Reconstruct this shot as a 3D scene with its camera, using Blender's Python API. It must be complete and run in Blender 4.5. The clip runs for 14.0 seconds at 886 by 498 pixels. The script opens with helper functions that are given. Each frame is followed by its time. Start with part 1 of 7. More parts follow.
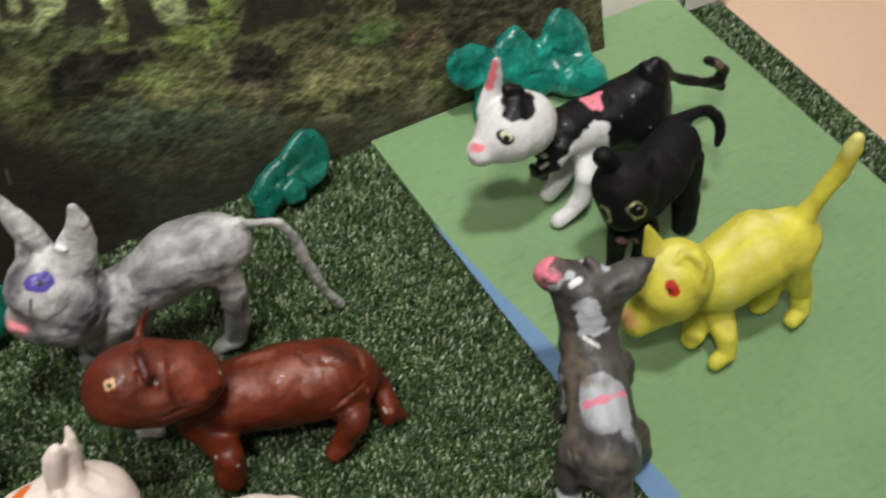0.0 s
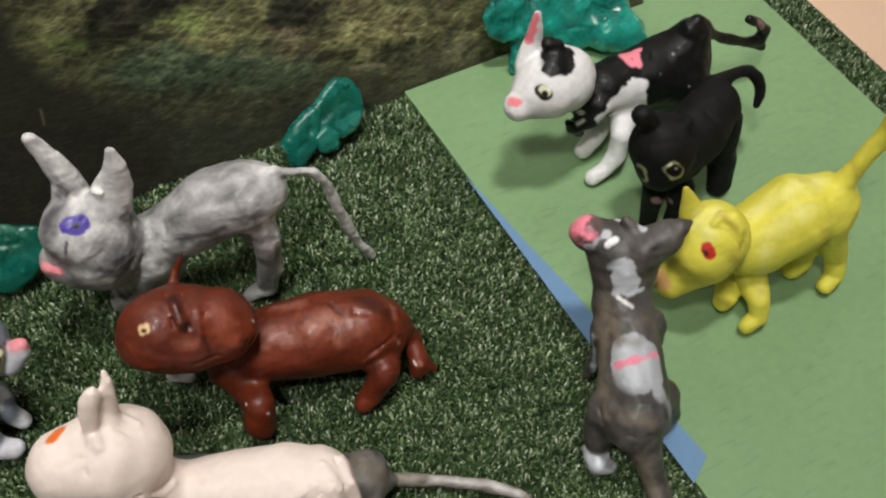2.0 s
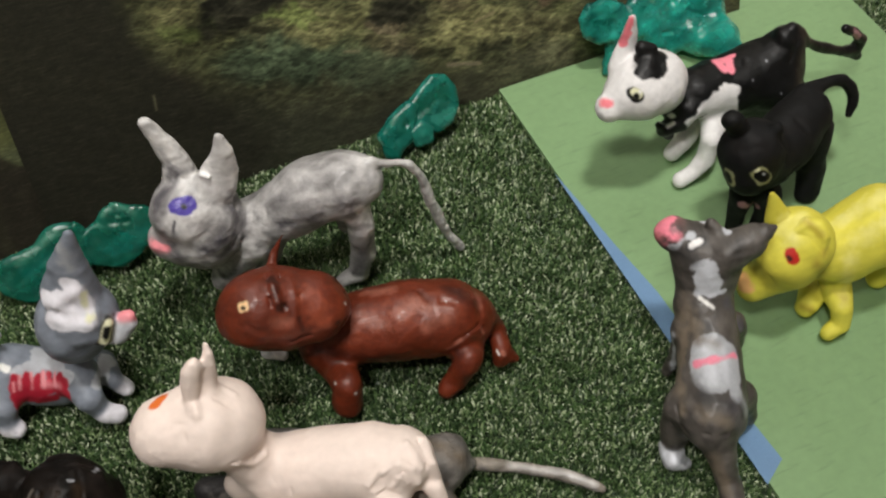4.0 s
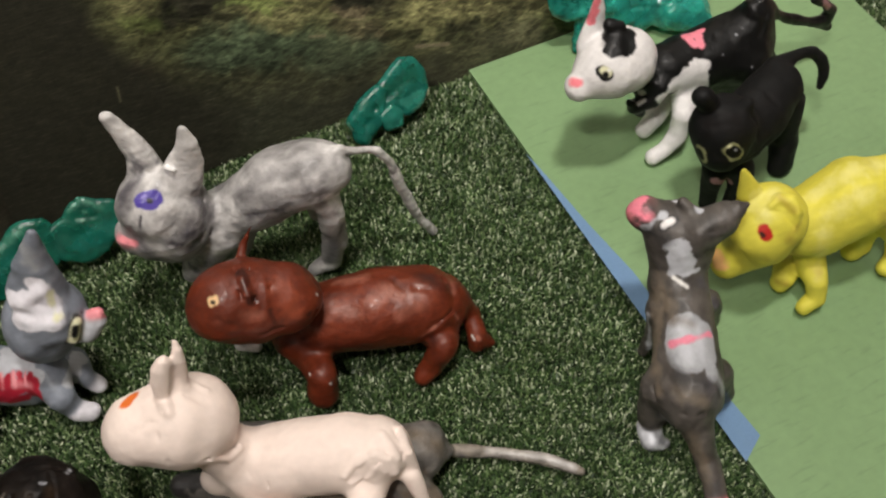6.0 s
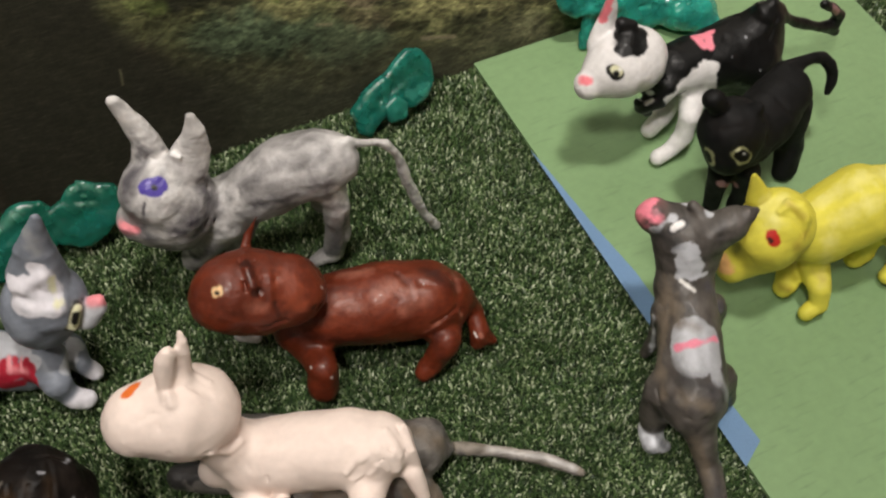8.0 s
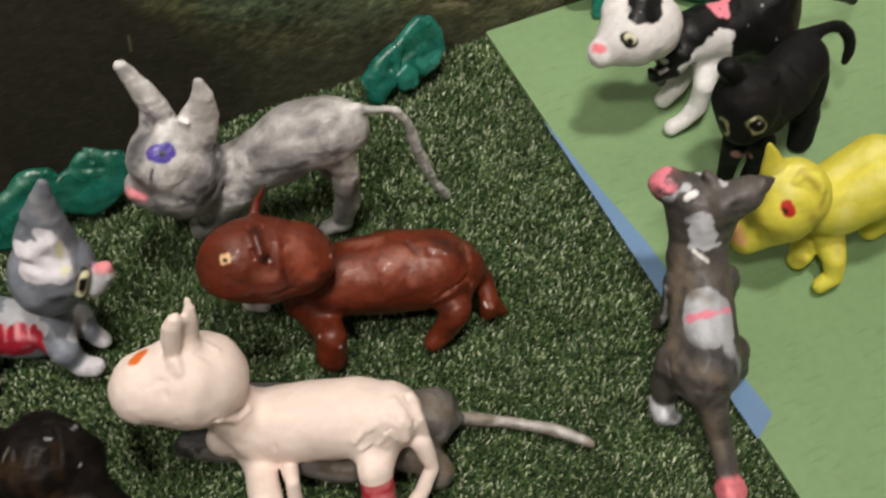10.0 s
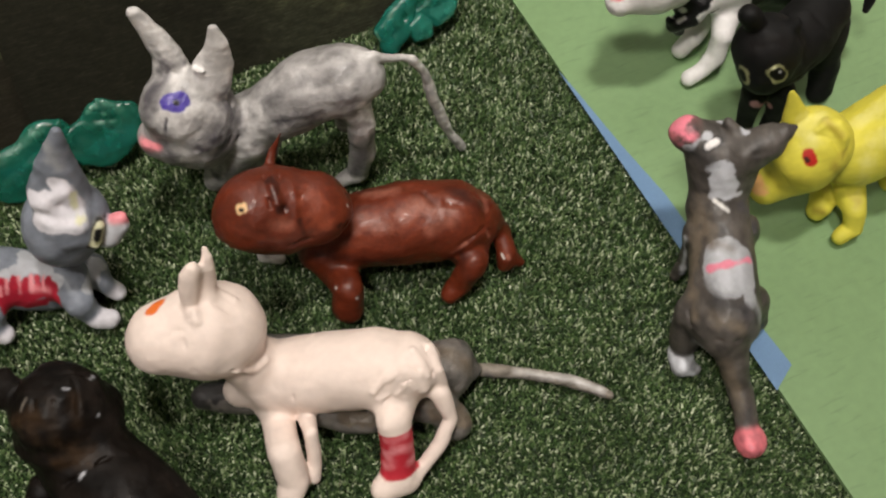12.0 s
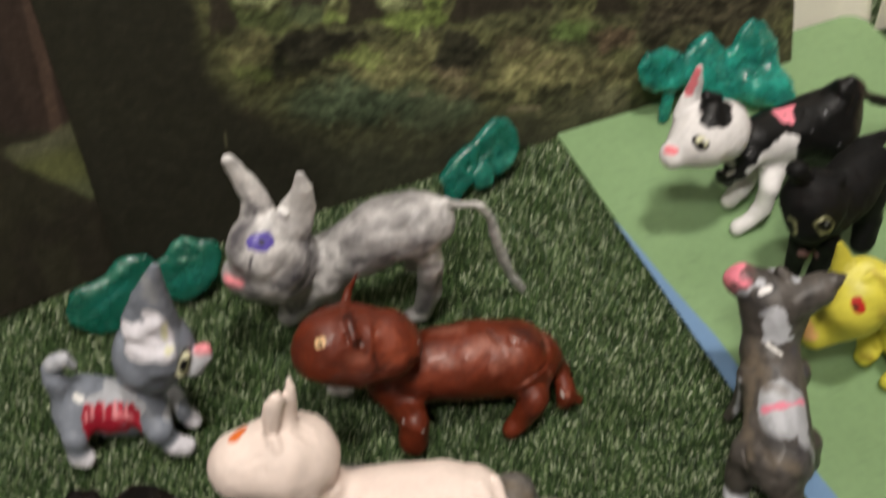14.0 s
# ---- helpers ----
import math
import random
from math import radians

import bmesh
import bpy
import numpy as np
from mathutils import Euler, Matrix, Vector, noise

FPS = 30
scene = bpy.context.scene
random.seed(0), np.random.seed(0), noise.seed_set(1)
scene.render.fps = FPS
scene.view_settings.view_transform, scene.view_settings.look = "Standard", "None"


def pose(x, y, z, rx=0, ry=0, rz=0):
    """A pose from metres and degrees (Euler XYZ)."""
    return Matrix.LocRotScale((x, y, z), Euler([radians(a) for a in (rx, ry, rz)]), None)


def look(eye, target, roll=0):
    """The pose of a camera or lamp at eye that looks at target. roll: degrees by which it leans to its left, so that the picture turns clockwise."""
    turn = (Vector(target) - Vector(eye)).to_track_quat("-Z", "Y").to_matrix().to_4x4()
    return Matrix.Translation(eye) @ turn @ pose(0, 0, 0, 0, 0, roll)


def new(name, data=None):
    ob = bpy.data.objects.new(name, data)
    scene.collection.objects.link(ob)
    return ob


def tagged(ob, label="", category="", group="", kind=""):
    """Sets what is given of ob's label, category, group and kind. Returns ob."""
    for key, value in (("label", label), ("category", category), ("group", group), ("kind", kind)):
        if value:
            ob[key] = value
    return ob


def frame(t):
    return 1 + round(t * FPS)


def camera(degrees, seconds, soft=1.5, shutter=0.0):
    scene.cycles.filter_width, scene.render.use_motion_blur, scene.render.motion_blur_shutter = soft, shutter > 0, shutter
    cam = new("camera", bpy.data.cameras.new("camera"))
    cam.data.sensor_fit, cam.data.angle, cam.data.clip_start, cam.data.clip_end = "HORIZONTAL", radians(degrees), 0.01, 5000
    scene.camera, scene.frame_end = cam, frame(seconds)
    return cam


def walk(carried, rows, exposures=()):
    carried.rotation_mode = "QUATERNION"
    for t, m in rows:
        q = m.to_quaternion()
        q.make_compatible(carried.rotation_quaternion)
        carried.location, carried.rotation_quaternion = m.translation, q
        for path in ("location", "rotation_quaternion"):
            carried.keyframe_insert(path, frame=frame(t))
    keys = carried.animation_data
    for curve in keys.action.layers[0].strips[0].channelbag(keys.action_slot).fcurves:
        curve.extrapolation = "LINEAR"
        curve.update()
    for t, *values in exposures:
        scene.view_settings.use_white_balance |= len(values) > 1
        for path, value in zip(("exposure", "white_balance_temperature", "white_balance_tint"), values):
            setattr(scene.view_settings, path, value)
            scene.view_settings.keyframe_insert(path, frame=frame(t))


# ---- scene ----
cam = camera(42.93, 14.0, soft=2.2, shutter=0.9)
PATH = [
    (0, (-0.1885, -0.3485, 0.3973), (-0.0105, -0.0839, 0.0123), 3.22),
    (0.5, (-0.1911, -0.3476, 0.4000), (-0.0240, -0.0845, 0.0091), 2.60),
    (1, (-0.1914, -0.3436, 0.4016), (-0.0278, -0.0819, 0.0082), 2.88),
    (1.5, (-0.1949, -0.3431, 0.4002), (-0.0352, -0.0851, 0.0028), 3.04),
    (2, (-0.1939, -0.3419, 0.3965), (-0.0296, -0.0897, -0.0028), 4.36),
    (2.5, (-0.1973, -0.3471, 0.4009), (-0.0403, -0.0825, 0.0067), 3.34),
    (2.8, (-0.2059, -0.3472, 0.4005), (-0.0591, -0.0740, 0.0083), 4.38),
    (2.9, (-0.2088, -0.3473, 0.4004), (-0.0646, -0.0792, 0.0039), 4.72),
    (3, (-0.2117, -0.3473, 0.4003), (-0.0690, -0.0790, 0.0033), 5.07),
    (3.2, (-0.2064, -0.3508, 0.4078), (-0.0719, -0.0780, 0.0109), 2.54),
    (5.3, (-0.1974, -0.3488, 0.4053), (-0.0702, -0.0901, -0.0033), 0.75),
    (5.5, (-0.1986, -0.3459, 0.4043), (-0.0686, -0.0883, -0.0040), 1.02),
    (6, (-0.1928, -0.3470, 0.4071), (-0.0604, -0.0900, -0.0008), 0.46),
    (6.5, (-0.1945, -0.3422, 0.4040), (-0.0583, -0.0934, -0.0077), 1.18),
    (7, (-0.1959, -0.3425, 0.4075), (-0.0585, -0.0887, -0.0008), 1.74),
    (7.5, (-0.1973, -0.3406, 0.4101), (-0.0580, -0.0861, 0.0030), 2.38),
    (7.7, (-0.2009, -0.3377, 0.4069), (-0.0601, -0.0864, -0.0018), 3.62),
    (9.8, (-0.1994, -0.3370, 0.4021), (-0.0646, -0.0937, -0.0134), 3.82),
    (10, (-0.2003, -0.3376, 0.4002), (-0.0685, -0.0951, -0.0167), 3.51),
    (10.5, (-0.2013, -0.3386, 0.3992), (-0.0734, -0.0995, -0.0210), 3.28),
    (11, (-0.2023, -0.3382, 0.3983), (-0.0759, -0.1027, -0.0243), 3.37),
    (11.5, (-0.2052, -0.3385, 0.3945), (-0.0818, -0.1076, -0.0315), 3.43),
    (12, (-0.2060, -0.3372, 0.3938), (-0.0808, -0.1064, -0.0317), 3.36),
    (12.5, (-0.2057, -0.3376, 0.4004), (-0.0718, -0.0945, -0.0155), 3.37),
    (13, (-0.2143, -0.3388, 0.4076), (-0.0743, -0.0799, 0.0035), 3.30),
    (13.5, (-0.2247, -0.3402, 0.4066), (-0.0916, -0.0756, 0.0038), 2.85),
    (13.7, (-0.2250, -0.3414, 0.4091), (-0.0935, -0.0717, 0.0093), 2.50),
    (13.8, (-0.2252, -0.3421, 0.4103), (-0.0939, -0.0693, 0.0125), 2.33),
    (13.9, (-0.2253, -0.3427, 0.4116), (-0.0948, -0.0657, 0.0163), 2.15),
    (14, (-0.2255, -0.3433, 0.4128), (-0.0915, -0.0611, 0.0224), 1.98),
]
TINTS = [(0.0, 0.0, 6500, 5), (3.2, 0.0, 6560, 5), (5.3, 0.0, 6900, 9), (14.0, 0.0, 7000, 9)]
walk(cam, [(t, look(eye, target, roll)) for t, eye, target, roll in PATH], TINTS)

W, We = 0.2047, 0.2318  # right rims of the green sheet and of the turf

# ---- light ----
world = bpy.data.worlds.new("world")
scene.world = world
world.use_nodes = True
world.node_tree.nodes["Background"].inputs[0].default_value = (1.0, 0.9, 0.8, 1)
world.node_tree.nodes["Background"].inputs[1].default_value = 0.125


def ceiling_lamp(x, y, watts, size, aim, beam):
    """A round lamp just under its ceiling fixture, turned to the given spot on the table, with its beam's angle."""
    data = bpy.data.lights.new("ceiling_lamp", "AREA")
    data.shape, data.size, data.energy, data.color, data.spread = "DISK", size, watts, (1.0, 0.97, 0.97), radians(beam)
    ob = new("ceiling_lamp", data)
    ob.matrix_world = look((x, y, 1.80), (*aim, 0.0))


LAMPS = [(-0.12, -0.27, 3.5, 0.20, (0.03, 0.30), 60), (-0.76, -0.66, 17.9, 0.24, (-0.1, -0.1), 170)]
for lx, ly, lw, ls, at, beam in LAMPS:
    ceiling_lamp(lx, ly, lw, ls, at, beam)


# ---- materials ----
def rgb(r, g, b):
    """Linear colour from display values 0 to 255."""
    return tuple(((c / 255 + 0.055) / 1.055) ** 2.4 if c > 10 else c / 255 / 12.92 for c in (r, g, b))


def material(name, colour=None, rough=0.6, attr="", vary=0.12, grain=400.0, bump=0.15, depth=0.0005, coat=0.0, coarse=60.0, specular=0.5, sss=0.0):
    m = bpy.data.materials.new(name)
    m.use_nodes = True
    nt = m.node_tree
    bsdf = nt.nodes["Principled BSDF"]
    coords = nt.nodes.new("ShaderNodeTexCoord")
    fine = nt.nodes.new("ShaderNodeTexNoise")
    fine.inputs["Scale"].default_value, fine.inputs["Detail"].default_value = grain, 6
    broad = nt.nodes.new("ShaderNodeTexNoise")
    broad.inputs["Scale"].default_value, broad.inputs["Detail"].default_value = coarse, 4
    for n in (fine, broad):
        nt.links.new(coords.outputs["Object"], n.inputs["Vector"])
    total = nt.nodes.new("ShaderNodeMath")
    total.operation = "ADD"
    nt.links.new(fine.outputs["Fac"], total.inputs[0])
    nt.links.new(broad.outputs["Fac"], total.inputs[1])
    shade = nt.nodes.new("ShaderNodeMapRange")
    shade.inputs["From Min"].default_value, shade.inputs["From Max"].default_value = 0.6, 1.4
    shade.inputs["To Min"].default_value, shade.inputs["To Max"].default_value = 1 - vary, 1 + vary
    nt.links.new(total.outputs[0], shade.inputs["Value"])
    mult = nt.nodes.new("ShaderNodeVectorMath")
    mult.operation = "SCALE"
    nt.links.new(shade.outputs["Result"], mult.inputs["Scale"])
    if attr:
        src = nt.nodes.new("ShaderNodeAttribute")
        src.attribute_name = attr
        nt.links.new(src.outputs["Color"], mult.inputs[0])
    else:
        mult.inputs[0].default_value = colour
    nt.links.new(mult.outputs["Vector"], bsdf.inputs["Base Color"])
    rr = nt.nodes.new("ShaderNodeMapRange")
    rr.inputs["From Min"].default_value, rr.inputs["From Max"].default_value = 0.3, 0.7
    rr.inputs["To Min"].default_value, rr.inputs["To Max"].default_value = rough * 0.8, min(1.0, rough * 1.2)
    nt.links.new(broad.outputs["Fac"], rr.inputs["Value"])
    nt.links.new(rr.outputs["Result"], bsdf.inputs["Roughness"])
    bp = nt.nodes.new("ShaderNodeBump")
    bp.inputs["Strength"].default_value, bp.inputs["Distance"].default_value = bump, depth
    nt.links.new(total.outputs[0], bp.inputs["Height"])
    nt.links.new(bp.outputs["Normal"], bsdf.inputs["Normal"])
    bsdf.inputs["Specular IOR Level"].default_value = specular
    bsdf.inputs["Coat Weight"].default_value, bsdf.inputs["Coat Roughness"].default_value = coat, 0.18
    if sss:
        bsdf.inputs["Subsurface Weight"].default_value, bsdf.inputs["Subsurface Scale"].default_value = sss, 0.004
        bsdf.inputs["Subsurface Radius"].default_value = (0.4, 1.0, 0.9)
    return m


varnished = material("varnished_clay", attr="paint", rough=0.45, grain=420, coarse=150, bump=0.6, depth=0.001, coat=0.12, vary=0.2)
satin = material("satin_clay", attr="paint", rough=0.5, grain=450, coarse=100, bump=0.4, depth=0.0005, coat=0.05, specular=0.38)
matte = material("matte_clay", attr="paint", rough=0.62, grain=350, coarse=80, bump=0.3, depth=0.0005, vary=0.06)
waxed = material("waxed_clay", attr="paint", rough=0.44, grain=480, coarse=65, bump=0.4, depth=0.0008, coat=0.12, vary=0.3, specular=0.4)
soot = material("soot_clay", attr="paint", rough=0.7, grain=400, coarse=90, bump=0.4, depth=0.0005, specular=0.22)
gel = material("gel_clay", attr="paint", rough=0.26, grain=420, coarse=130, bump=0.4, depth=0.001, coat=0.4, sss=0.5)
glazed = material("glazed_clay", attr="paint", rough=0.48, grain=420, coarse=130, bump=0.5, depth=0.0007, coat=0.06, specular=0.28)
tarred = material("tarred_clay", attr="paint", rough=0.5, grain=420, coarse=110, bump=0.4, depth=0.0006, specular=0.2)
gel.node_tree.nodes["Principled BSDF"].inputs["Transmission Weight"].default_value = 0.45
gel.node_tree.nodes["Principled BSDF"].inputs["IOR"].default_value = 1.36
printed = material("printed_card", attr="paint", rough=0.55, grain=700, coarse=180, vary=0.12, bump=0.02, specular=0.2)


def print_detail(m):
    """Fine printed detail over the painted tones: mottled litter and sparse thin grass blades."""
    nt = m.node_tree
    bsdf = nt.nodes["Principled BSDF"]
    coords = nt.nodes.new("ShaderNodeTexCoord")
    layers = [(0, (700, 1, 800), 1.0, 0.32, 0.68, 0.88, 1.13), (-17, (260, 1, 420), 5.0, 0.32, 0.68, 0.88, 1.14)]
    layers += [(turn, (120, 1, 1100), seed, 0.56, 0.68, 0.97, 1.35) for turn, seed in ((24, 3.0), (-38, 7.0), (-8, 11.0))]
    layers += [(turn, (130, 1, 1000), seed, 0.30, 0.44, 0.78, 1.0) for turn, seed in ((12, 17.0), (-25, 23.0))]
    value = None
    for turn, scale, seed, lo, hi, dim, bright in layers:
        mapping = nt.nodes.new("ShaderNodeMapping")
        mapping.inputs["Location"].default_value = (seed, 0, seed)
        mapping.inputs["Scale"].default_value = scale
        mapping.inputs["Rotation"].default_value = (0, radians(turn), 0)
        noise = nt.nodes.new("ShaderNodeTexNoise")
        noise.inputs["Scale"].default_value, noise.inputs["Detail"].default_value = 1.0, 2
        nt.links.new(coords.outputs["Object"], mapping.inputs["Vector"])
        nt.links.new(mapping.outputs["Vector"], noise.inputs["Vector"])
        ramp = nt.nodes.new("ShaderNodeMapRange")
        ramp.inputs["From Min"].default_value, ramp.inputs["From Max"].default_value = lo, hi
        ramp.inputs["To Min"].default_value, ramp.inputs["To Max"].default_value = dim, bright
        nt.links.new(noise.outputs["Fac"], ramp.inputs["Value"])
        if value is None:
            value = ramp.outputs["Result"]
        else:
            mul = nt.nodes.new("ShaderNodeMath")
            mul.operation = "MULTIPLY"
            nt.links.new(value, mul.inputs[0])
            nt.links.new(ramp.outputs["Result"], mul.inputs[1])
            value = mul.outputs[0]
    tint = nt.nodes.new("ShaderNodeVectorMath")
    tint.operation = "SCALE"
    nt.links.new(bsdf.inputs["Base Color"].links[0].from_socket, tint.inputs[0])
    nt.links.new(value, tint.inputs["Scale"])
    nt.links.new(tint.outputs["Vector"], bsdf.inputs["Base Color"])


print_detail(printed)


def sheet_material():
    """Green foam with faint dashes drawn along x and soft blotches."""
    m = material("green_foam", rgb(127, 158, 112), rough=0.5, grain=240, coarse=22, vary=0.08, bump=0.08)
    nt = m.node_tree
    bsdf = nt.nodes["Principled BSDF"]
    coords = nt.nodes.new("ShaderNodeTexCoord")
    mapping = nt.nodes.new("ShaderNodeMapping")
    mapping.inputs["Scale"].default_value = (70, 520, 50)
    mapping.inputs["Rotation"].default_value = (0, 0, radians(-4))
    dash = nt.nodes.new("ShaderNodeTexNoise")
    dash.inputs["Scale"].default_value, dash.inputs["Detail"].default_value = 1.0, 3
    ramp = nt.nodes.new("ShaderNodeMapRange")
    ramp.inputs["From Min"].default_value, ramp.inputs["From Max"].default_value = 0.27, 0.42
    ramp.inputs["To Min"].default_value, ramp.inputs["To Max"].default_value = 0.86, 1.0
    tint = nt.nodes.new("ShaderNodeVectorMath")
    tint.operation = "SCALE"
    source = bsdf.inputs["Base Color"].links[0].from_socket
    nt.links.new(coords.outputs["Object"], mapping.inputs["Vector"])
    nt.links.new(mapping.outputs["Vector"], dash.inputs["Vector"])
    nt.links.new(dash.outputs["Fac"], ramp.inputs["Value"])
    nt.links.new(source, tint.inputs[0])
    nt.links.new(ramp.outputs["Result"], tint.inputs["Scale"])
    nt.links.new(tint.outputs["Vector"], bsdf.inputs["Base Color"])
    return m


sheet_mat = sheet_material()
tape_mat = material("blue_tape", rgb(108, 142, 178), rough=0.6, grain=900, coarse=60, vary=0.08, bump=0.25)
board_mat = material("white_board", rgb(226, 220, 208), rough=0.6, vary=0.03, bump=0.03)
table_mat = material("table_laminate", rgb(218, 184, 158), rough=0.5, grain=300, coarse=9, vary=0.05, bump=0.03)
backing_mat = material("turf_backing", rgb(42, 58, 36), rough=0.9, grain=800, vary=0.4, bump=0.4)
wall_mat = material("wall_paint", rgb(238, 236, 232), rough=0.8, coarse=3, vary=0.03, bump=0.05)
floor_mat = material("floor_vinyl", rgb(158, 142, 124), rough=0.6, coarse=5, vary=0.1, bump=0.05)
metal_mat = material("painted_metal", rgb(235, 235, 232), rough=0.4, vary=0.02, bump=0.02)


def blade_material():
    m = bpy.data.materials.new("turf_blade")
    m.use_nodes = True
    nt = m.node_tree
    bsdf = nt.nodes["Principled BSDF"]
    geo = nt.nodes.new("ShaderNodeNewGeometry")
    ramp = nt.nodes.new("ShaderNodeValToRGB")
    stops = [(0.0, rgb(46, 66, 38)), (0.46, rgb(63, 88, 49)), (0.68, rgb(88, 112, 66)), (0.86, rgb(132, 150, 108)), (1.0, rgb(202, 210, 182))]
    for n, (at, c) in enumerate(stops):
        el = ramp.color_ramp.elements[n] if n < 2 else ramp.color_ramp.elements.new(at)
        el.position, el.color = at, (*c, 1)
    nt.links.new(geo.outputs["Random Per Island"], ramp.inputs["Fac"])
    coords = nt.nodes.new("ShaderNodeTexCoord")
    worn = nt.nodes.new("ShaderNodeTexNoise")
    worn.inputs["Scale"].default_value, worn.inputs["Detail"].default_value = 38.0, 3
    tone = nt.nodes.new("ShaderNodeMapRange")
    tone.inputs["From Min"].default_value, tone.inputs["From Max"].default_value = 0.3, 0.7
    tone.inputs["To Min"].default_value, tone.inputs["To Max"].default_value = 0.80, 1.22
    mult = nt.nodes.new("ShaderNodeVectorMath")
    mult.operation = "SCALE"
    nt.links.new(coords.outputs["Object"], worn.inputs["Vector"])
    nt.links.new(worn.outputs["Fac"], tone.inputs["Value"])
    nt.links.new(ramp.outputs["Color"], mult.inputs[0])
    nt.links.new(tone.outputs["Result"], mult.inputs["Scale"])
    nt.links.new(mult.outputs["Vector"], bsdf.inputs["Base Color"])
    bsdf.inputs["Roughness"].default_value = 0.42
    return m


blade_mat = blade_material()
glow = bpy.data.materials.new("lamp_glass")
glow.use_nodes = True
glow.node_tree.nodes["Principled BSDF"].inputs["Emission Color"].default_value = (1.0, 0.88, 0.72, 1)
glow.node_tree.nodes["Principled BSDF"].inputs["Emission Strength"].default_value = 4.0


# ---- helpers of this scene ----
def mesh_object(name, verts, faces, mat, smooth=False):
    me = bpy.data.meshes.new(name)
    me.from_pydata(verts, [], faces)
    me.materials.append(mat)
    if smooth:
        me.polygons.foreach_set("use_smooth", np.ones(len(me.polygons), bool))
    me.update()
    return new(name, me)


def part(name, bm, mat, parent, label=""):
    me = bpy.data.meshes.new(name)
    bm.to_mesh(me)
    bm.free()
    me.materials.append(mat)
    ob = new(name, me)
    ob.parent = parent
    return tagged(ob, label)


def box(name, lo, hi, mat, m=None, bevel=0.0):
    """A box between two corners, its origin in the middle of its base, optionally turned by m."""
    bm = bmesh.new()
    bmesh.ops.create_cube(bm, size=1)
    size = [b - a for a, b in zip(lo, hi)]
    mid = Vector([(a + b) / 2 for a, b in zip(lo, hi)])
    mid.z = lo[2]
    for v in bm.verts:
        v.co = Vector((v.co.x * size[0], v.co.y * size[1], (v.co.z + 0.5) * size[2]))
    if bevel:
        bmesh.ops.bevel(bm, geom=bm.edges[:], offset=bevel, segments=2, affect="EDGES")
    me = bpy.data.meshes.new(name)
    bm.to_mesh(me)
    bm.free()
    me.materials.append(mat)
    ob = new(name, me)
    ob.matrix_world = (m or Matrix()) @ Matrix.Translation(mid)
    return ob


LATTICE = np.random.RandomState(5).rand(32, 32, 32).astype(np.float32)


def grain3(p, size):
    """Smooth value noise, 0 to 1, with cells of the given size."""
    q = np.asarray(p, np.float32) / size + 400.0
    i = np.floor(q).astype(np.int64)
    w = q - i
    w = w * w * (3 - 2 * w)
    out = 0.0
    for dx in (0, 1):
        for dy in (0, 1):
            for dz in (0, 1):
                k = LATTICE[(i[:, 0] + dx) % 32, (i[:, 1] + dy) % 32, (i[:, 2] + dz) % 32]
                out = out + k * np.where(dx, w[:, 0], 1 - w[:, 0]) * np.where(dy, w[:, 1], 1 - w[:, 1]) * np.where(dz, w[:, 2], 1 - w[:, 2])
    return out


def fbm(p, size):
    return (grain3(p, size) + 0.5 * grain3(p, size * 0.47) + 0.25 * grain3(p, size * 0.21)) / 1.75


def surface(d, low, h):
    """Surface nets: vertices and quads where the field d on a grid crosses zero."""
    s = d < 0
    shape = [n - 1 for n in d.shape]
    total, count = np.zeros((*shape, 3), np.float32), np.zeros(shape, np.float32)
    for axis in range(3):
        a = [slice(None)] * 3
        b = [slice(None)] * 3
        a[axis], b[axis] = slice(0, -1), slice(1, None)
        da, db = d[tuple(a)], d[tuple(b)]
        cross = s[tuple(a)] != s[tuple(b)]
        t = np.where(cross, da / np.where(cross, da - db, 1), 0)
        o1, o2 = [k for k in range(3) if k != axis]
        for u in (0, 1):
            for v in (0, 1):
                sl = [slice(None)] * 3
                sl[o1] = slice(u, shape[o1] + u)
                sl[o2] = slice(v, shape[o2] + v)
                c, tt = cross[tuple(sl)], t[tuple(sl)]
                count += c
                total[..., axis] += tt * c
                total[..., o1] += u * c
                total[..., o2] += v * c
    live = count > 0
    index = np.full(shape, -1, np.int64)
    index[live] = np.arange(live.sum())
    cells = np.argwhere(live)
    verts = (cells + total[live] / count[live][:, None]) * h + low
    quads = []
    for axis in range(3):
        o1, o2 = (axis + 1) % 3, (axis + 2) % 3
        a = [slice(1, -1)] * 3
        b = [slice(1, -1)] * 3
        a[axis], b[axis] = slice(0, -1), slice(1, None)
        sa, sb = s[tuple(a)], s[tuple(b)]
        at = np.argwhere(sa != sb)
        inside = sa[sa != sb]
        at[:, o1] += 1
        at[:, o2] += 1
        ring = []
        for u, v in ((1, 1), (0, 1), (0, 0), (1, 0)):
            c = at.copy()
            c[:, o1] -= u
            c[:, o2] -= v
            ring.append(index[c[:, 0], c[:, 1], c[:, 2]])
        q = np.stack(ring, 1)
        quads.append(np.where(inside[:, None], q, q[:, ::-1]))
    return verts, np.concatenate(quads)


def capsule(p, a, b, ra, rb, side=None, flat=1.0):
    ab = b - a
    t = np.clip((p - a) @ ab / max(ab @ ab, 1e-9), 0, 1)
    q = p - a - t[..., None] * ab
    if flat < 1:
        q = q + (q @ side)[..., None] * side * (1 / flat - 1)
    return np.sqrt((q * q).sum(-1)) - (ra + (rb - ra) * t)


